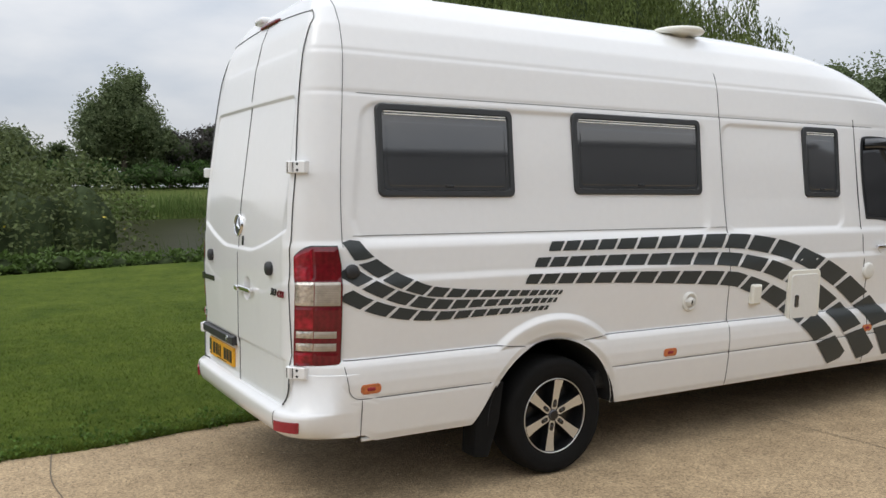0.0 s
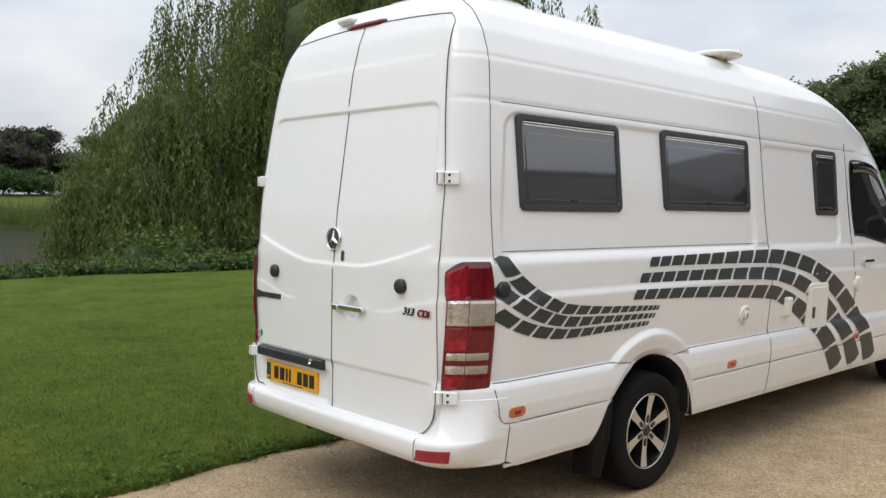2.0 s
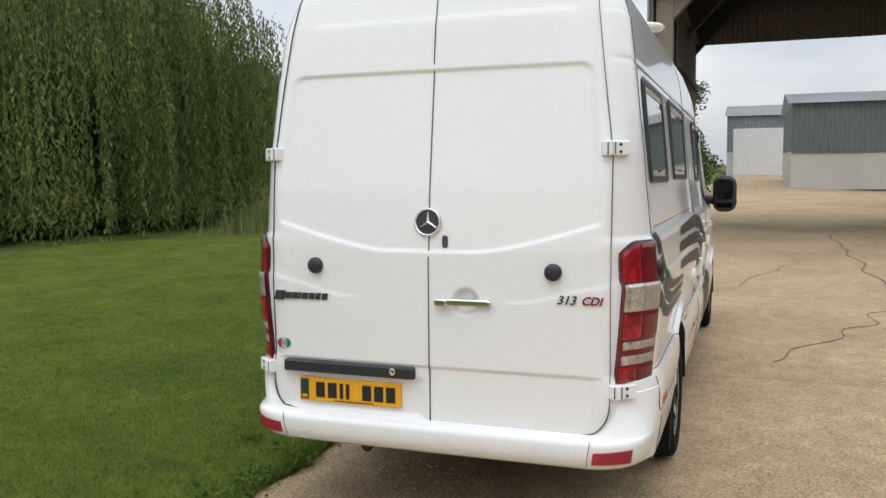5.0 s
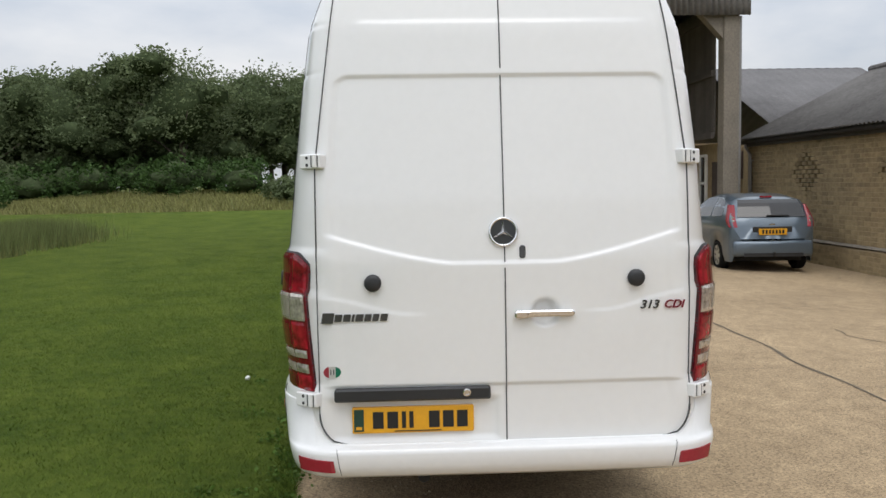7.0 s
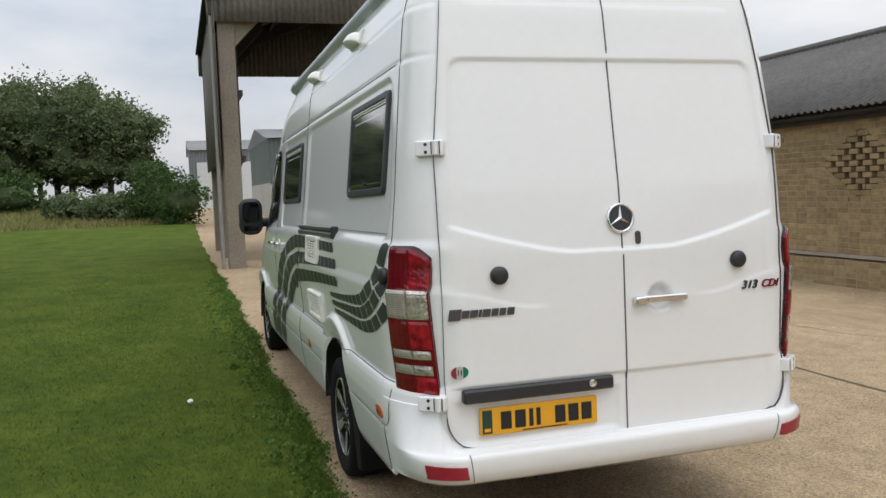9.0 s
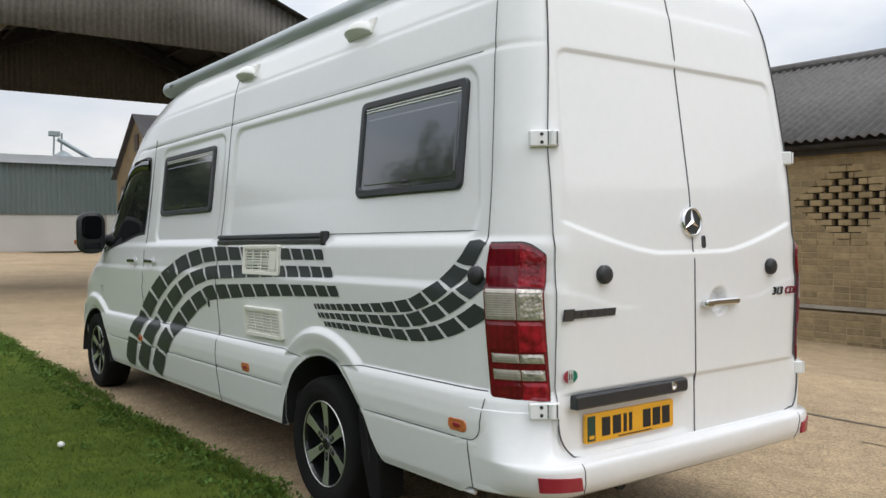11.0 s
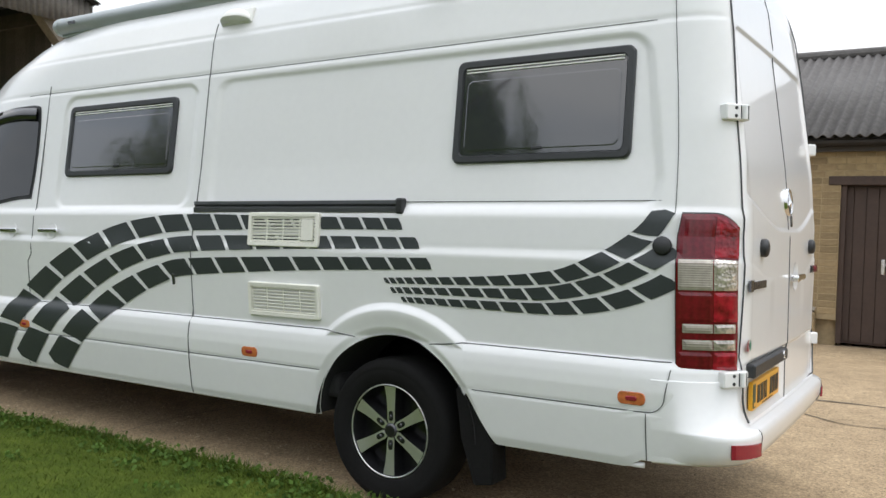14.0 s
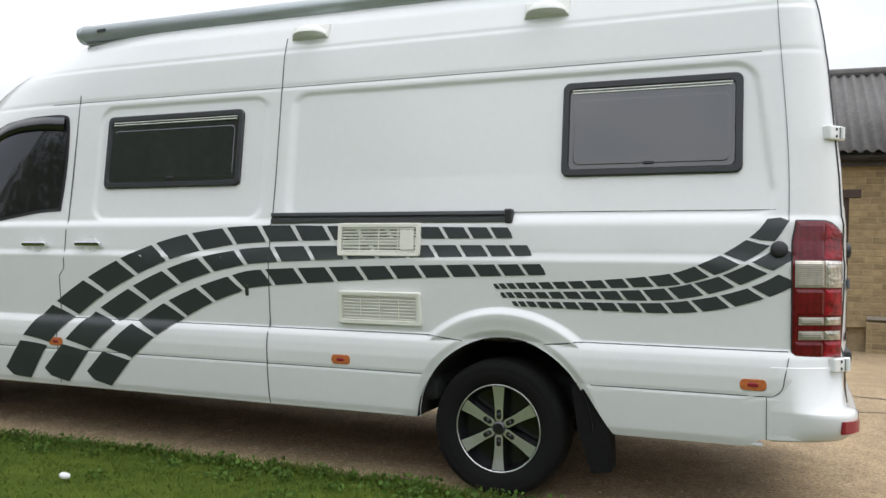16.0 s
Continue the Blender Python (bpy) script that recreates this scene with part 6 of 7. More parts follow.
def silo():
    h = thing("grain_silo", Matrix.Translation((88, -17.0, 0.9)), "grey metal grain silo with conveyor", "silo")
    mt = material("galvanised_sheet", (0.30, 0.34, 0.36), 0.45, metal=0.5, vary=0.15, scale=0.6)
    for dy in (0.0,):
        bm = bmesh.new()
        prof = [(2.3 + 0.03 * (k % 2), 0.2 * k) for k in range(36)]
        lathe(bm, prof + [(0.4, 8.3), (0.1, 8.5)], Matrix.Translation((0, dy, 0)) @ Matrix.Rotation(radians(90), 4, 'X'), 28)
        part("bin", bm, mt, h, smooth=True)
    bm = bmesh.new()
    tube(bm, [(0, -4.0, 7.0), (0, 0.5, 9.6)], 0.22, 6)
    part("conveyor", bm, mt, h)
    for y in (0.2, 0.9):
        bm = bmesh.new()
        tube(bm, [(0, y, 8.0), (0, y - 0.1, 10.2)], 0.09, 6)
        part("tower_leg", bm, mt, h)
    bm = bmesh.new()
    box(bm, (0, 0.8, 10.1), (0.7, 1.0, 0.5), 0.05)
    part("head_box", bm, mt, h)


silo()


# ---- parked cars ----
def hatchback(m, paint, label, plate_mat):
    """A small five-door hatchback; its tail at x 0, nose to +x."""
    car = thing("hatchback_car", m, label, "car")
    L, W = 3.92, 0.84
    # side profile: (x, belt height, roof height, half width)
    st = [(0.00, .62, .64, .60), (0.03, .80, .86, .74), (0.10, .96, 1.02, .79), (0.28, 1.02, 1.30, .815), (0.45, 1.02, 1.42, .825), (0.9, 1.01, 1.475, .84), (1.5, .99, 1.485, .84),
          (2.0, .97, 1.45, .84), (2.45, .95, 1.27, .83), (2.85, .94, 1.01, .82), (3.2, .90, .92, .80), (3.6, .80, .82, .76), (3.85, .62, .66, .66), (3.92, .50, .52, .55)]
    s = np.array(st)
    xs = np.concatenate([np.linspace(0, 0.5, 14), np.linspace(0.55, 3.4, 40), np.linspace(3.45, 3.92, 12)])
    prof = []
    for x in xs:
        b, r, w = (float(np.interp(x, s[:, 0], s[:, k])) for k in (1, 2, 3))
        low = 0.20 if 0.06 < x < 3.8 else 0.32
        for hx in (0.74, 3.23):
            d = 0.325 ** 2 - (x - hx) ** 2
            if d > 0:
                low = max(low, 0.29 + math.sqrt(d))
        g = max(r - b, 0.002)
        row = [(x, w * 0.95, low), (x, w * 0.995, low * 0.6 + 0.4 * 0.55), (x, w, 0.62 * 0.5 + b * 0.5 if b > 0.62 else b), (x, w * 0.985, b), (x, w * (1 - 0.12 * g / 0.45), b + g * 0.5),
               (x, w * (1 - 0.25 * g / 0.45), b + g * 0.86), (x, w * 0.55, b + g * 0.985), (x, 0, b + g)]
        prof.append(row)
    n = len(prof[0])
    v = [p for r in prof for p in r] + [(p[0], -p[1], p[2]) for r in prof for p in r]
    f, off = [], len(prof) * n
    for i in range(len(prof) - 1):
        for j in range(n - 1):
            a, b, c, d = i * n + j, (i + 1) * n + j, (i + 1) * n + j + 1, i * n + j + 1
            f += [(a, d, c, b), (a + off, b + off, c + off, d + off)]
    f += [tuple(range(n)), tuple(off + k for k in reversed(range(n)))]
    mesh_ob("body", v, f, paint, car, "", True)

    def patch(name, pts, mat, s, k=1.012):
        """A quad-strip panel laid on the flank between two height rules."""
        vv, ff = [], []
        for x, z0, z1 in pts:
            for z in (z0, (z0 + z1) / 2, z1):
                b, r, w = (float(np.interp(x, st_x, q)) for q in (st_b, st_r, st_w))
                g = max(r - b, 0.002)
                t = (z - b) / g
                y = w * np.interp(t, (-1, 0, 0.5, 0.86, 1), (1.0, 0.985, 1 - 0.12 * g / 0.45, 1 - 0.25 * g / 0.45, 0.55))
                vv.append((x, s * (float(y) + 0.006), z))
        for i in range(len(pts) - 1):
            for j in range(2):
                a = i * 3 + j
                q = (a, a + 1, a + 4, a + 3)
                ff.append(q if s < 0 else q[::-1])
        mesh_ob(name, vv, ff, mat, car)
    st_x, st_b, st_r, st_w = s[:, 0], s[:, 1], s[:, 2], s[:, 3]
    for q in (1, -1):
        patch("side_glass", [(0.52, 1.06, 1.18), (0.62, 1.05, 1.30), (0.85, 1.04, 1.38), (1.15, 1.03, 1.40)], GLASS, q)
        patch("side_glass", [(1.22, 1.03, 1.40), (1.6, 1.015, 1.41), (2.0, 1.0, 1.37), (2.3, 0.98, 1.25), (2.55, 0.97, 1.10)], GLASS, q)
        for hx in (0.74, 3.23):
            wh = new("wheel")
            wh.parent = car
            t = Matrix.Translation((hx, q * 0.735, 0.29)) @ Matrix.Diagonal((1, q, 1, 1))
            bm = bmesh.new()
            lathe(bm, [(0.19, -0.08), (0.27, -0.09), (0.29, -0.06), (0.29, 0.06), (0.27, 0.09), (0.20, 0.095), (0.19, 0.05)], t, 32, False)
            part("tyre", bm, RUBBER, wh, smooth=True)
            bm = bmesh.new()
            lathe(bm, [(0.195, 0.05), (0.195, 0.088), (0.18, 0.08), (0.10, 0.075), (0.05, 0.09), (0.01, 0.092)], t, 24)
            part("rim", bm, ALLOY, wh, smooth=True)
            for k in range(7):
                bm = bmesh.new()
                box(bm, (0.13, 0.083, 0), (0.055, 0.006, 0.03), 0.002)
                bm.transform(t @ Matrix.Rotation(k * 2 * math.pi / 7, 4, 'Y'))
                part("rim_slot", bm, BLACK, wh)
        bm = bmesh.new()
        box(bm, (2.42, q * 0.93, 1.02), (0.10, 0.16, 0.12), 0.04)
        part("door_mirror", bm, paint, car, smooth=True)
        # tall tail lamp on the rear pillar
        bm = bmesh.new()
        rows = []
        for z in np.linspace(0.86, 1.28, 8):
            x = float(np.interp(z, (0.80, 0.96, 1.30, 1.42), (0.02, 0.085, 0.27, 0.44)))
            w = float(np.interp(z, (0.8, 1.0, 1.3), (0.765, 0.79, 0.70)))
            wi = float(np.interp(z, (0.8, 1.0, 1.3), (0.64, 0.67, 0.645)))
            rows.append([bm.verts.new(p) for p in ((x - 0.012, q * wi, z), (x - 0.016, q * (w + wi) / 2, z), (x + 0.05, q * (w + 0.018), z), (x + 0.16, q * (w + 0.02), z), (x + 0.1, q * wi, z))])
        for a, b in zip(rows, rows[1:]):
            for i in range(5):
                bm.faces.new((a[i], a[(i + 1) % 5], b[(i + 1) % 5], b[i]))
        bm.faces.new(rows[0])
        bm.faces.new(rows[-1])
        lamp = part("tail_lamp", bm, REFLECT, car, "tall red tail lamp")
        for z in (0.98, 1.04):
            bm = bmesh.new()
            box(bm, (float(np.interp(z, (0.80, 0.96, 1.30), (0.02, 0.085, 0.27))) - 0.016, q * 0.72, z), (0.02, 0.045, 0.045), 0.012)
            part("lamp_lens", bm, CLEAR, lamp)
        bm = bmesh.new()
        box(bm, (-0.028, q * 0.60, 0.50), (0.03, 0.09, 0.06), 0.012)
        part("fog_lamp", bm, REFLECT, car)
    vv = []
    for z in np.linspace(1.05, 1.375, 6):
        x = float(np.interp(z, (0.80, 0.96, 1.02, 1.30, 1.42), (0.02, 0.08, 0.10, 0.27, 0.44))) - 0.012
        w = float(np.interp(z, (1.0, 1.4), (0.655, 0.56)))
        vv += [(x, -w, z), (x - 0.01, 0, z), (x, w, z)]
    mesh_ob("rear_window", vv, [(a, a + 1, a + 4, a + 3) for i in range(5) for a in (i * 3, i * 3 + 1)], GLASS, car, "dark rear window")
    block("rear_wiper", (0.095, -0.12, 1.075), (0.02, 0.42, 0.02), BLACK, car)
    bm = bmesh.new()
    box(bm, (0.05, 0, 0.46), (0.20, 1.50, 0.30), 0.07, None, 3)
    part("rear_bumper", bm, paint, car, smooth=True)
    block("bumper_insert", (-0.052, 0, 0.345), (0.02, 1.1, 0.07), BLACK, car)
    block("tailgate_recess", (0.045, 0, 0.785), (0.05, 0.74, 0.17), BLACK, car, "", 0.01)
    pl = block("number_plate", (0.012, 0, 0.775), (0.02, 0.52, 0.115), plate_mat, car, "yellow number plate with dark bars")
    for k in range(7):
        block("plate_bar", (0.0, -0.19 + k * 0.062, 0.775), (0.006, 0.036, 0.07), TEXT, pl)
    block("badge", (0.055, 0, 0.905), (0.02, 0.10, 0.04), CHROME, car)
    block("high_brake_lamp", (0.43, 0, 1.425), (0.04, 0.22, 0.03), REFLECT, car)
    bm = bmesh.new()
    tube(bm, [(0.12, 0, 0.34), (-0.09, 0, 0.34), (-0.10, 0, 0.40)], 0.022, 8)
    part("tow_bar", bm, BLACK, car)
    block("underside", (1.95, 0, 0.30), (3.3, 1.3, 0.2), UNDER, car)
    return car


CARBLUE = material("steel_blue_car_paint", (0.115, 0.15, 0.185), 0.28, metal=0.4, vary=0.06, coat=0.7)
CARRED = material("dark_red_car_paint", (0.10, 0.012, 0.018), 0.3, metal=0.3, vary=0.06, coat=0.7)
hatchback(Matrix.Translation((12.0, -6.46, -0.118)) @ Matrix.Rotation(radians(-4.0), 4, 'Z'), CARBLUE, "steel-blue hatchback car parked beside the brick wall", YELLOW)
hatchback(Matrix.Translation((22.4, -6.2, -0.11)), CARRED, "dark red hatchback car parked under the barn", YELLOW)


# ---- plants ----
BARK = material("grey_brown_bark", (0.10, 0.08, 0.06), 0.95, scale=3, fine=20, vary=0.4, bump=0.6, bump_scale=20)
# haze of distance is put into these two paler, greyer leaf colours
LEAF_DARK = leafy("hazed_dark_broadleaf", (0.135, 0.172, 0.082), 0.24, 0.38)
LEAF_MID = leafy("hazed_mid_broadleaf", (0.155, 0.192, 0.094), 0.24, 0.38)
LEAF_COPPER = leafy("dark_copper_leaf", (0.075, 0.070, 0.062), 0.25)
LEAF_SALLOW = leafy("grey_green_sallow", (0.125, 0.155, 0.062), 0.35)
LEAF_WILLOW = leafy("willow_leaf", (0.140, 0.178, 0.058), 0.35, 0.36, 0.08, 0.6)
LEAF_HEDGE = leafy("hedge_leaf", (0.055, 0.100, 0.028), 0.45)
LEAF_WEED = leafy("bankside_weed", (0.085, 0.135, 0.035), 0.45)
LEAF_REED = leafy("pale_reed_blades", (0.17, 0.20, 0.075), 0.35)
LEAF_DRY = leafy("dry_meadow_stems", (0.23, 0.225, 0.085), 0.35)
# dark colour holds the shade inside crowns and hedges
CORE = material("crown_shade_core", (0.050, 0.068, 0.030), 0.9, scale=0.8, fine=5, vary=0.5, bump=1.0, bump_scale=4, spec=0.1)
FLOWER = material("yellow_ragwort", (0.72, 0.55, 0.04), 0.7, vary=0.2)


def leaf_mesh(c, size, droop=0.0, aspect=0.55):
    """Verts and faces of small folded leaves at the points c."""
    n = len(c)
    a, b = rng.uniform(0, 2 * math.pi, n), np.arcsin(rng.uniform(-0.7, 0.9, n))
    if droop:
        b = -np.abs(rng.normal(1.15, 0.3, n))
    d = np.stack([np.cos(a) * np.cos(b), np.sin(a) * np.cos(b), np.sin(b)], 1)
    r = rng.normal(size=(n, 3))
    w = np.cross(d, r)
    w /= np.linalg.norm(w, axis=1)[:, None] + 1e-9
    sz = size * rng.uniform(0.6, 1.3, n)[:, None]
    v = np.stack([c, c + d * sz * 0.5 + w * sz * aspect * 0.5, c + d * sz, c + d * sz * 0.5 - w * sz * aspect * 0.5], 1).reshape(-1, 3)
    return v, np.arange(4 * n).reshape(-1, 4)


def quick(name, v, f, mat, parent=None, label=""):
    me = bpy.data.meshes.new(name)
    me.vertices.add(len(v))
    me.vertices.foreach_set("co", np.asarray(v, dtype=np.float32).ravel())
    k = f.shape[1]
    me.loops.add(f.size)
    me.loops.foreach_set("vertex_index", f.astype(np.int32).ravel())
    me.polygons.add(len(f))
    me.polygons.foreach_set("loop_start", np.arange(0, f.size, k, dtype=np.int32))
    me.update(calc_edges=True)
    me.materials.append(mat)
    ob = new(name, me)
    if parent is not None:
        ob.parent = parent
    if label:
        ob["label"] = label
    return ob


def clump_points(lobes, n, shell=0.45):
    """Points in lobes (centre, radii), mostly toward their outsides, gathered in small tufts."""
    out = []
    vol = np.array([np.prod(r) ** (2 / 3) for _, r in lobes])
    for (c, r), k in zip(lobes, (vol / vol.sum() * n).astype(int)):
        tufts = max(6, k // 20)
        d = rng.normal(size=(tufts, 3))
        d /= np.linalg.norm(d, axis=1)[:, None]
        t = np.array(c) + d * np.array(r) * (shell + (1 - shell) * rng.uniform(0, 1, tufts) ** 0.6)[:, None]
        p = t[rng.integers(0, tufts, k)] + np.clip(rng.normal(size=(k, 3)), -1.9, 1.9) * np.array(r) * 0.125
        out.append(p)
    return np.vstack(out)


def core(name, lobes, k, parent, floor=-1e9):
    """Rough lobes that close the crown's middle, its inner shade put into their colour."""
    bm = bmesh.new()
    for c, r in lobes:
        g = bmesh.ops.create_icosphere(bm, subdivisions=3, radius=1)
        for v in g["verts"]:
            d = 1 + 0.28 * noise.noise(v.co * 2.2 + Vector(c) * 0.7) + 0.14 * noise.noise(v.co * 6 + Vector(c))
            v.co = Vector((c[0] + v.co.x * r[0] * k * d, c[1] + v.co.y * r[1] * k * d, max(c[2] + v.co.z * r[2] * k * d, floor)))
    return part(name, bm, CORE, parent, "dark lobes with the crown's shade in their colour", True, False)


def broad_tree(x, y, z, h, w, mat, n=3600, leaf=0.42, low=0.12, label="tall broadleaf tree in full summer leaf", trunk=True):
    t = thing("tree", Matrix.Translation((x, y, z)), label, "tree", "field trees")
    lobes = [((0, 0, h * 0.58), (w * 0.40, w * 0.40, h * 0.34))]
    for k in range(9):
        a = k * 2.4 + rng.uniform(0, 1)
        q = rng.uniform(0.25, 0.42) * w
        zz = h * rng.uniform(low + 0.14, 0.86)
        s = (1 - abs(zz / h - 0.45) * 0.7)
        lobes.append(((math.cos(a) * q * s, math.sin(a) * q * s, zz), (w * rng.uniform(0.16, 0.25),) * 2 + (h * rng.uniform(0.10, 0.16),)))
    pts = clump_points(lobes, int(n * 2.6))
    leaf *= 0.72
    pts = pts[pts[:, 2] > h * low * rng.uniform(0.4, 1.2, len(pts))]
    quick("crown", *leaf_mesh(pts, leaf), mat, t)
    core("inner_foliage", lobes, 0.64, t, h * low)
    bm = bmesh.new()
    tube(bm, [(0, 0, -0.2), (0.05, 0.03, h * 0.25), (-0.05, 0.08, h * 0.55), (0, 0, h * 0.8)], [0.028 * h, 0.02 * h, 0.012 * h, 0.004 * h], 8)
    part("trunk", bm, BARK, t, smooth=True)
    for k in range(6):
        a = k * 1.9 + rng.uniform(0, 1)
        z0 = h * rng.uniform(0.2, 0.5)
        bm = bmesh.new()
        tube(bm, [(0, 0, z0), (math.cos(a) * w * 0.16, math.sin(a) * w * 0.16, z0 + h * 0.12), (math.cos(a) * w * 0.33, math.sin(a) * w * 0.33, z0 + h * 0.2)], [0.011 * h, 0.007 * h, 0.003 * h], 6)
        part("limb", bm, BARK, t, smooth=True)
    return t


def weeping_willow(x, y, z, h, w, strands, label):
    t = thing("willow_tree", Matrix.Translation((x, y, z)), label, "tree")
    bm = bmesh.new()
    tube(bm, [(0, 0, -0.3), (0.2, 0.1, h * 0.2), (0.0, 0.3, h * 0.42), (0.1, 0, h * 0.75)], [0.05 * h, 0.04 * h, 0.028 * h, 0.008 * h], 10)
    part("trunk", bm, BARK, t, smooth=True)
    tips = []
    for k in range(13):
        a = k * 2.4
        q = w * (0.16 + 0.20 * rng.uniform(0, 1))
        z0, z1 = h * rng.uniform(0.25, 0.45), h * rng.uniform(0.55, 0.80)
        mid = Vector((math.cos(a) * q * 0.5, math.sin(a) * q * 0.5, (z0 + z1) / 2 + 0.6))
        end = Vector((math.cos(a) * q, math.sin(a) * q, z1))
        bm = bmesh.new()
        tube(bm, [(0, 0, z0), mid, end], [0.02 * h, 0.012 * h, 0.004 * h], 7)
        part("limb", bm, BARK, t, smooth=True)
        tips.append((mid, end))
    # curtains of hanging shoots: tresses that hang from arching twigs and spread as they fall
    groups = strands // 15
    ga, gr = rng.uniform(0, 2 * math.pi, groups), np.sqrt(rng.uniform(0.05, 1.0, groups))
    pts = []
    for a, r in zip(ga, gr):
        top = h * (1.0 - 0.42 * r ** 2.2) * (0.90 + 0.12 * math.sin(3 * a + 1.3) * r) * rng.uniform(0.55 if r > 0.6 else 0.85, 1.0) + rng.normal(0, 0.25)
        length = top * (0.50 + 0.46 * r * rng.uniform(0.8, 1.06)) * rng.uniform(0.6, 1.0)
        short = 0.70
        if r > 0.5 and rng.uniform() < 0.72:
            length, short = top - rng.uniform(0.1, 0.9), 0.92
        rr = r * w * 0.5 * (1 + 0.13 * math.sin(5 * a))
        tx, ty = math.cos(a) * rr, math.sin(a) * rr
        wide = rng.uniform(0.28, 0.60)
        for _ in range(15):
            ox, oy = rng.normal(0, wide), rng.normal(0, wide)
            sag = 0.9 * math.hypot(ox, oy)
            le = max(1.0, length * rng.uniform(short, 1.03) - sag)
            m = max(8, int(le * 12.0))
            s = np.linspace(0, 1, m)
            fan = 0.55 + 0.45 * np.minimum(1, s * 3)
            out = 0.05 * le * (1 - (1 - s) ** 2)
            pts.append(np.stack([tx + ox * fan + math.cos(a) * out + rng.normal(0, 0.045, m), ty + oy * fan + math.sin(a) * out + rng.normal(0, 0.045, m), np.maximum(top - sag - le * s, 0.25)], 1))
    p = np.vstack(pts)
    quick("crown", *leaf_mesh(p, 0.185, 1.0, 0.30), LEAF_WILLOW, t, "hanging yellow-green shoots")
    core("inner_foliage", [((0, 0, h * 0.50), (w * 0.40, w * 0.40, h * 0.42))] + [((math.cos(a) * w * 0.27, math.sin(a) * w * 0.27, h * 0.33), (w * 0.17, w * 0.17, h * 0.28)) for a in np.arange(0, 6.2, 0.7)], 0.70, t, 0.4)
    return t


weeping_willow(18.3, 21.6, -0.15, 16.0, 15.8, 4600, "large weeping willow hanging over the pond bank")
weeping_willow(9.3, 22.4, -0.9, 7.1, 5.8, 2600, "small weeping willow at the water's edge")

# the far wood beyond the meadow
for k in range(26):
    f = k / 25
    x = 74 - 22 * f ** 1.6 + rng.normal(0, 2.5)
    y = 5.2 + 60 * f + rng.normal(0, 0.8)
    h = float(np.interp(y, (4, 9, 14, 19, 26, 60), (8.6, 10.9, 12.6, 12.6, 11.6, 12.5))) + rng.uniform(-0.7, 0.7)
    broad_tree(x, y, land_z(x, y) - 0.2, h, h * rng.uniform(0.72, 0.92), LEAF_DARK if k % 3 else LEAF_MID, 4200, 0.44, 0.07 if y < 13 else 0.02)
for k in range(12):
    f = k / 11
    x, y = 84 - 20 * f, 14 + 66 * f
    broad_tree(x, y, land_z(x, y) - 0.2, 10.5 + 1.2 * math.sin(k * 2.1), 10, LEAF_DARK, 2200, 0.65, 0.05)
# trees beyond the pond
for x, y, h, w, mt, n in ((12.3, 76, 11.6, 6.4, LEAF_MID, 6000), (10.2, 77, 9.6, 5.6, LEAF_MID, 4200), (14.6, 77, 9.2, 5.4, LEAF_MID, 3800), (3.6, 79, 6.2, 6, LEAF_MID, 3200), (0.2, 80, 5.0, 6, LEAF_DARK, 2600),
                          (-4, 82, 5.6, 7, LEAF_DARK, 2600), (-10, 82, 4.8, 8, LEAF_DARK, 2200), (7.0, 81, 4.6, 5, LEAF_DARK, 2400), (18.2, 79, 6.0, 6.5, LEAF_COPPER, 3600), (22.5, 79, 6.6, 7, LEAF_COPPER, 3600), (26.5, 80, 5.2, 7, LEAF_MID, 2400),
                          (32, 82, 7, 9, LEAF_MID, 2400), (38, 80, 11, 10, LEAF_DARK, 2400), (46, 76, 13, 11, LEAF_DARK, 2600), (-24, 84, 6, 11, LEAF_DARK, 2200)):
    broad_tree(x, y, land_z(x, y) - 0.2, h, w, mt, n, 0.40, 0.0)


def bush_row(name, pts, r, hgt, n, leaf, mat, label, category="hedge"):
    """A hedge or a bank of shrubs as overlapping lobes along pts."""
    t = thing(name, Matrix.Identity(4), label, category)
    lobes = []
    for x, y in pts:
        z = land_z(x, y)
        k = rng.uniform(0.8, 1.15)
        lobes.append(((x, y, z + hgt * 0.45 * k), (r * rng.uniform(0.9, 1.2), r * rng.uniform(0.9, 1.2), hgt * 0.5 * k)))
    quick("foliage", *leaf_mesh(clump_points(lobes, int(n * 1.4), 0.75), leaf * 0.85), mat, t)
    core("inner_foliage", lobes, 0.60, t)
    bm = bmesh.new()
    for x, y in pts[::2]:
        z = land_z(x, y)
        tube(bm, [(x, y, z - 0.1), (x + 0.1, y, z + hgt * 0.5)], [0.06, 0.03], 5)
    ob = part("stems", bm, BARK, t)
    ob["kind"] = "stuff"
    return t


line = np.linspace
bush_row("hedge", [(x, 71 + 0.05 * x) for x in line(-30, 44, 50)], 1.5, 2.2, 20000, 0.34, LEAF_HEDGE, "long clipped green hedge beyond the pond")
bush_row("hedge", [(x, y) for x, y in zip(line(41.5, 47, 7), line(1.6, 3.4, 7))], 1.2, 3.0, 6000, 0.22, LEAF_HEDGE, "dense rounded green hedge beside the barn road")
bush_row("shrubs", [(46.5 + 0.5 * k, 4.2 + 0.62 * k) for k in range(7)], 1.2, 1.6, 4000, 0.26, LEAF_DARK, "dark low shrubs along the lawn", "shrub")
bush_row("shrubs", [(61 + rng.normal(0, 2.5), y + rng.normal(0, 1.5)) for y in line(11, 58, 40)], 1.8, 2.9, 16000, 0.34, LEAF_HEDGE, "undergrowth in front of the wood", "shrub")
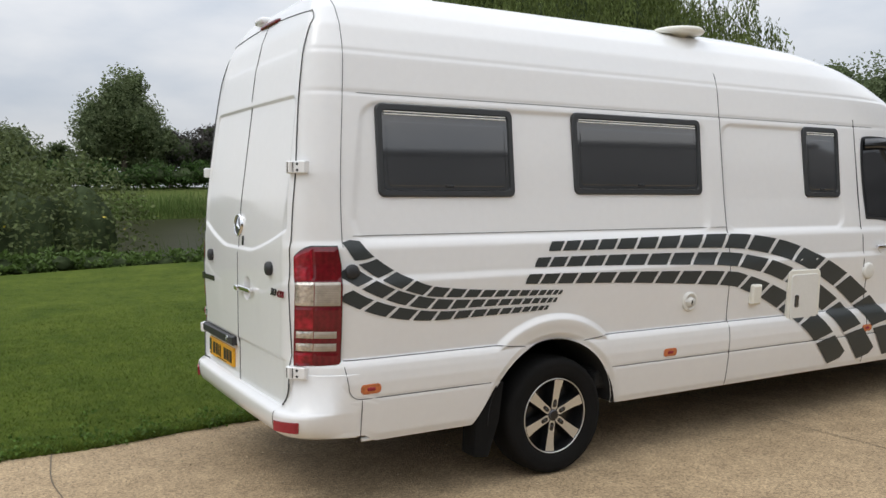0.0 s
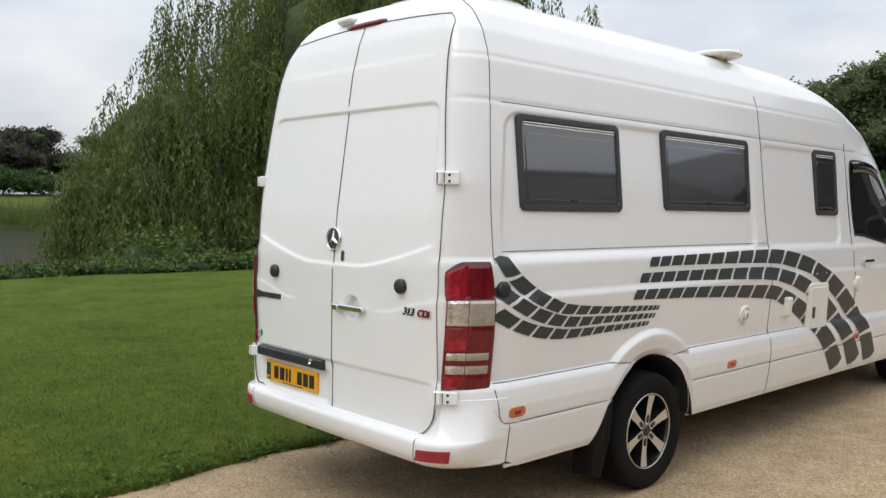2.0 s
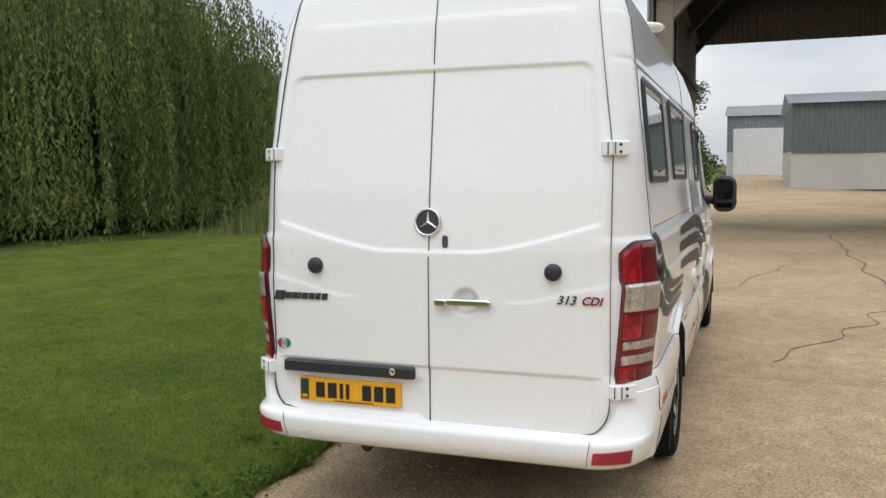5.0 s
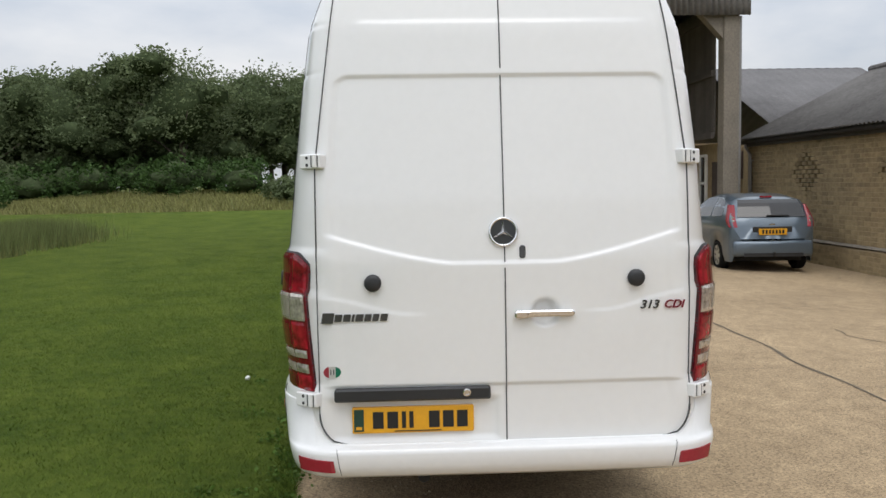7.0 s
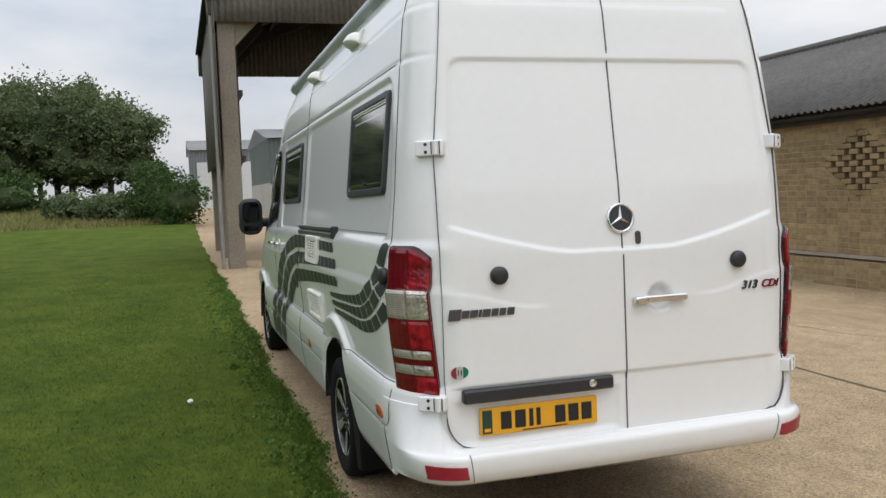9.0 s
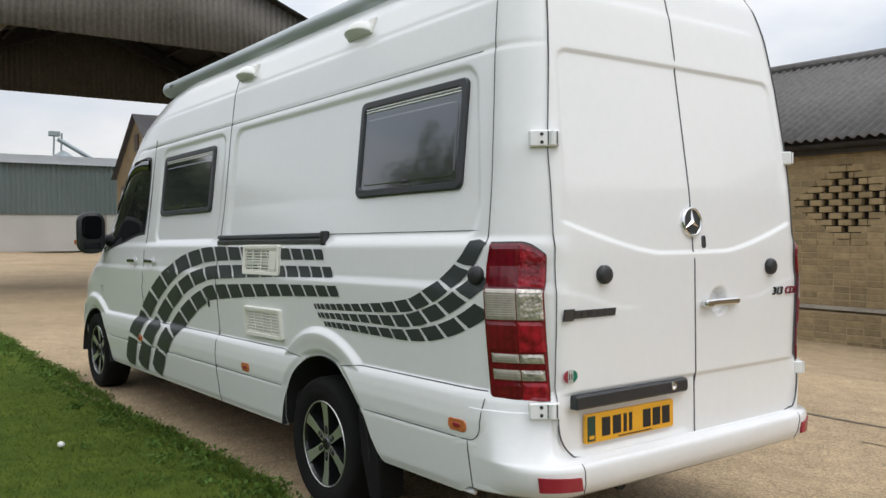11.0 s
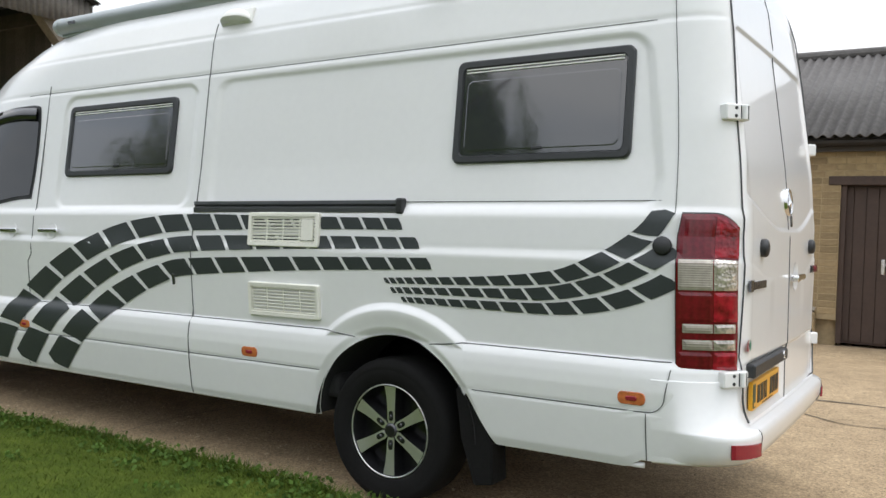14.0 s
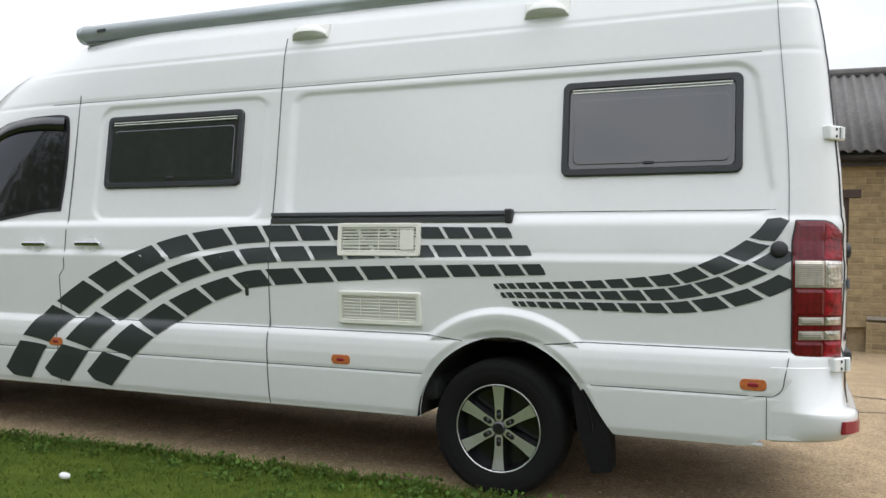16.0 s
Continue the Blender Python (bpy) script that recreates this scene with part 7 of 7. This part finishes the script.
bush_row("shrub", [(46, 24.5), (47.5, 25.5), (46.5, 26.5)], 1.5, 2.6, 2600, 0.25, LEAF_HEDGE, "rounded shrub standing in the meadow", "shrub")
bush_row("sallow_bush", [(-1.6, 19.0), (0.0, 18.6), (1.3, 19.4), (-0.4, 20.4), (-3.2, 19.8), (-5.0, 19.2)], 1.7, 4.2, 14000, 0.17, LEAF_SALLOW, "tall grey-green sallow bush by the pond", "bush")
# added filler: stands in for the deep shade at the willow's foot
bush_row("sallow_bush", [(11.0, 18.3), (12.6, 17.6), (14.5, 17.2), (16.5, 16.6), (18.6, 16.2), (20.5, 15.8)], 1.2, 1.1, 5000, 0.18, LEAF_WEED, "scrub added to darken the gap under the big willow", "bush")
bush_row("sapling", [(5.9, 16.2), (6.6, 16.0), (7.3, 16.5)], 0.9, 1.9, 3000, 0.13, LEAF_WEED, "young bush on the pond bank", "bush")
bush_row("bramble_bank", [(x, 14.5 + 0.4 * math.sin(x * 0.7)) for x in line(-14, 9.5, 40)], 0.60, 0.50, 18000, 0.13, LEAF_WEED, "low weeds and brambles along the lawn's far edge", "weeds")


def reed_bed(x0, x1, y0, y1, n, h, mat, label, name="reeds"):
    x, y = rng.normal((x0 + x1) / 2, (x1 - x0) / 4.2, n), rng.normal((y0 + y1) / 2, (y1 - y0) / 4.2, n)
    if x1 - x0 > 12:
        x = rng.uniform(x0, x1, n)
    z = np.array([land_z(a, b) for a, b in zip(x, y)])
    return blades(name, x, y, z, h, 0.03, 0.25, mat, label)


reed_bed(17.5, 25.5, 10.4, 13.2, 12000, 0.85, LEAF_REED, "tall green reeds at the pond's end")
reed_bed(17.0, 26.0, 10.2, 13.6, 3500, 0.50, LEAF_DRY, "dry straw-coloured stems among the reeds", "dry_stems")
reed_bed(-14, 32, 60.5, 64.5, 12000, 1.15, LEAF_WEED, "reeds along the far bank of the pond")
reed_bed(-9, 4.5, 15.2, 18.0, 5000, 0.9, LEAF_WEED, "reeds along the near bank of the pond")
px, py = rng.uniform(34, 66, 40000), rng.uniform(2, 46, 40000)
keep = (px > 41.2) | (py > 13.6 + (px - 24) * 0.75)
px, py = px[keep], py[keep]
blades("meadow_grass", px, py, np.array([land_z(a, b) for a, b in zip(px, py)]), 0.42, 0.07, 0.6, LEAF_DRY, "straw-coloured long meadow grass")
c = np.stack([rng.normal(37, 1.2, 60), rng.normal(23.5, 1.0, 60), rng.uniform(0.9, 1.15, 60)], 1)
c = np.vstack([c, np.stack([rng.normal(20.5, 1.5, 12), rng.normal(12.6, 0.4, 12), rng.uniform(0.55, 0.8, 12)], 1), np.stack([rng.normal(1.0, 2.5, 6), np.full(6, 14.3), rng.uniform(0.8, 1.1, 6)], 1)])
tagged(quick("ragwort", *leaf_mesh(c, 0.085), FLOWER), "yellow ragwort flowers in the long grass", "flowers", "", "stuff")

# ---- clover and weeds along the concrete's edge ----
ex = rng.uniform(-4.5, 14.0, 420)
ex = np.repeat(ex, 22) + rng.normal(0, 0.045, 420 * 22)
ey = np.array([edge_y(q) for q in ex]) + np.repeat(rng.exponential(0.12, 420), 22) + rng.normal(0, 0.04, 420 * 22) - 0.01
ez = np.array([lawn_z(a, b) for a, b in zip(ex, ey)]) + rng.uniform(0.0, 0.035, 420 * 22)
tagged(quick("edge_weeds", *leaf_mesh(np.stack([ex, ey, ez], 1), 0.026, 0.0, 0.9), leafy("clover_leaf", (0.085, 0.15, 0.03), 0.4)), "clover and small weeds along the lawn's edge", "weeds", "", "stuff")

# ---- mortar between the bricks, left open at the pierced vents ----
bm = bmesh.new()
cut, a = [], WALL_X0
for x0, x1, hole in sorted([(c - 0.76, c + 0.76, True) for c in LATTICE] + [(DOOR_X0, DOOR_X1, False)]):
    box(bm, ((a + x0) / 2, WALL_Y - 0.0515, (WALL_TOP + 0.2) / 2), (x0 - a, 0.094, WALL_TOP - 0.2))
    if hole:
        box(bm, ((x0 + x1) / 2, WALL_Y - 0.0515, 0.70), (x1 - x0, 0.094, 1.0))
        box(bm, ((x0 + x1) / 2, WALL_Y - 0.0515, (WALL_TOP + LATTICE_Z + 0.52) / 2), (x1 - x0, 0.094, WALL_TOP - LATTICE_Z - 0.52))
    else:
        box(bm, ((x0 + x1) / 2, WALL_Y - 0.0515, (WALL_TOP + DOOR_Z + 0.12) / 2), (x1 - x0, 0.094, WALL_TOP - DOOR_Z - 0.12))
    a = x1
box(bm, ((a + WALL_X1) / 2, WALL_Y - 0.0515, (WALL_TOP + 0.2) / 2), (WALL_X1 - a, 0.094, WALL_TOP - 0.2))
for x0, x1 in ((WALL_X0, DOOR_X0 - 0.25), (DOOR_X1 + 0.25, WALL_X1)):
    box(bm, ((x0 + x1) / 2, WALL_Y + 0.0105, 0.0), (x1 - x0, 0.094, 0.56))
for c in LATTICE:
    for sx in (-1, 1):
        for sz in (-1, 1):
            tri = [(c + sx * 0.76, LATTICE_Z + sz * 0.53), (c + sx * 0.76, LATTICE_Z + sz * 0.03), (c + sx * 0.06, LATTICE_Z + sz * 0.53)]
            a, b = [[bm.verts.new((x, y, z)) for x, z in tri] for y in (WALL_Y - 0.09, WALL_Y - 0.0045)]
            bm.faces.new(a)
            bm.faces.new(b)
            for k in range(3):
                bm.faces.new((a[k], a[(k + 1) % 3], b[(k + 1) % 3], b[k]))
part("mortar_bed", bm, MORTAR, wall)

# ---- bricks of the range, nearest ones singly ----
def brick_mesh(w, h, d):
    bm = bmesh.new()
    e = 0.006
    lo = [bm.verts.new((x, -d, z)) for x, z in ((-w / 2, -h / 2), (w / 2, -h / 2), (w / 2, h / 2), (-w / 2, h / 2))]
    mid = [bm.verts.new((v.co.x, -0.004, v.co.z)) for v in lo]
    hi = [bm.verts.new((v.co.x * (1 - 2 * e / w), 0.0, v.co.z * (1 - 2 * e / h))) for v in lo]
    for a, b in ((lo, mid), (mid, hi)):
        for k in range(4):
            bm.faces.new((a[k], a[(k + 1) % 4], b[(k + 1) % 4], b[k]))
    bm.faces.new(hi)
    bmesh.ops.recalc_face_normals(bm, faces=bm.faces)
    me = bpy.data.meshes.new("brick")
    bm.to_mesh(me)
    bm.free()
    return me


COURSE, LENGTH, JOINT = 0.0915, 0.232, 0.012
full = brick_mesh(LENGTH - JOINT, COURSE - JOINT, 0.108)
full.materials.append(BRICK)
full_v = np.array([v.co[:] for v in full.vertices])
full_f = [tuple(p.vertices) for p in full.polygons]


def courses():
    """Every brick as (x, y, z, length)."""
    out = []
    k0 = round((LATTICE_Z - (-0.30)) / COURSE)
    row = 0
    while True:
        z = LATTICE_Z + (row - k0) * COURSE
        if z > WALL_TOP - 0.03:
            break
        y = WALL_Y + (0.062 if z < 0.29 else 0.0)
        cuts = []
        if z < DOOR_Z + 0.12:
            g = 0.24 if z < 0.30 else 0.0
            cuts.append((DOOR_X0 - g, DOOR_X1 + g))
        r = row - k0
        for cx in LATTICE:
            for q in range(-5, 6):
                if (q + r) % 2 == 0 and abs(q) * 1.0 + abs(r) <= 5:
                    cuts.append((cx + q * 0.138 - 0.042, cx + q * 0.138 + 0.042))
        cuts.sort()
        a = WALL_X0
        for c0, c1 in cuts + [(WALL_X1, WALL_X1)]:
            x = a - (LENGTH / 2 if (row % 2 and a == WALL_X0) else 0)
            while x < c0 - 0.02:
                b = min(x + LENGTH, c0)
                if c0 - b < 0.06:
                    b = c0
                s = max(x, a)
                if b - s > 0.03:
                    out.append(((s + b) / 2, y, z, b - s))
                x = b
            a = max(a, c1)
        row += 1
    return out


run_v, run_f, single = [], [], 0
for x, y, z, ln in courses():
    jut = rng.uniform(-0.003, 0.003)
    if 0.95 < x < 3.1 and -0.05 < z < 2.5 and abs(ln - LENGTH) < 0.01 and single < 300:
        b = new("brick", full)
        b.location = (x, y + jut, z)
        b.parent = wall
        single += 1
    else:
        k = (ln - JOINT) / (LENGTH - JOINT)
        o = len(run_v)
        run_v += [(x + q[0] * k, y + q[1] + jut, z + q[2]) for q in full_v]
        run_f += [tuple(i + o for i in p) for p in full_f]
rest = mesh_ob("bricks", run_v, run_f, BRICK_FAR, wall)
rest["kind"] = "stuff"
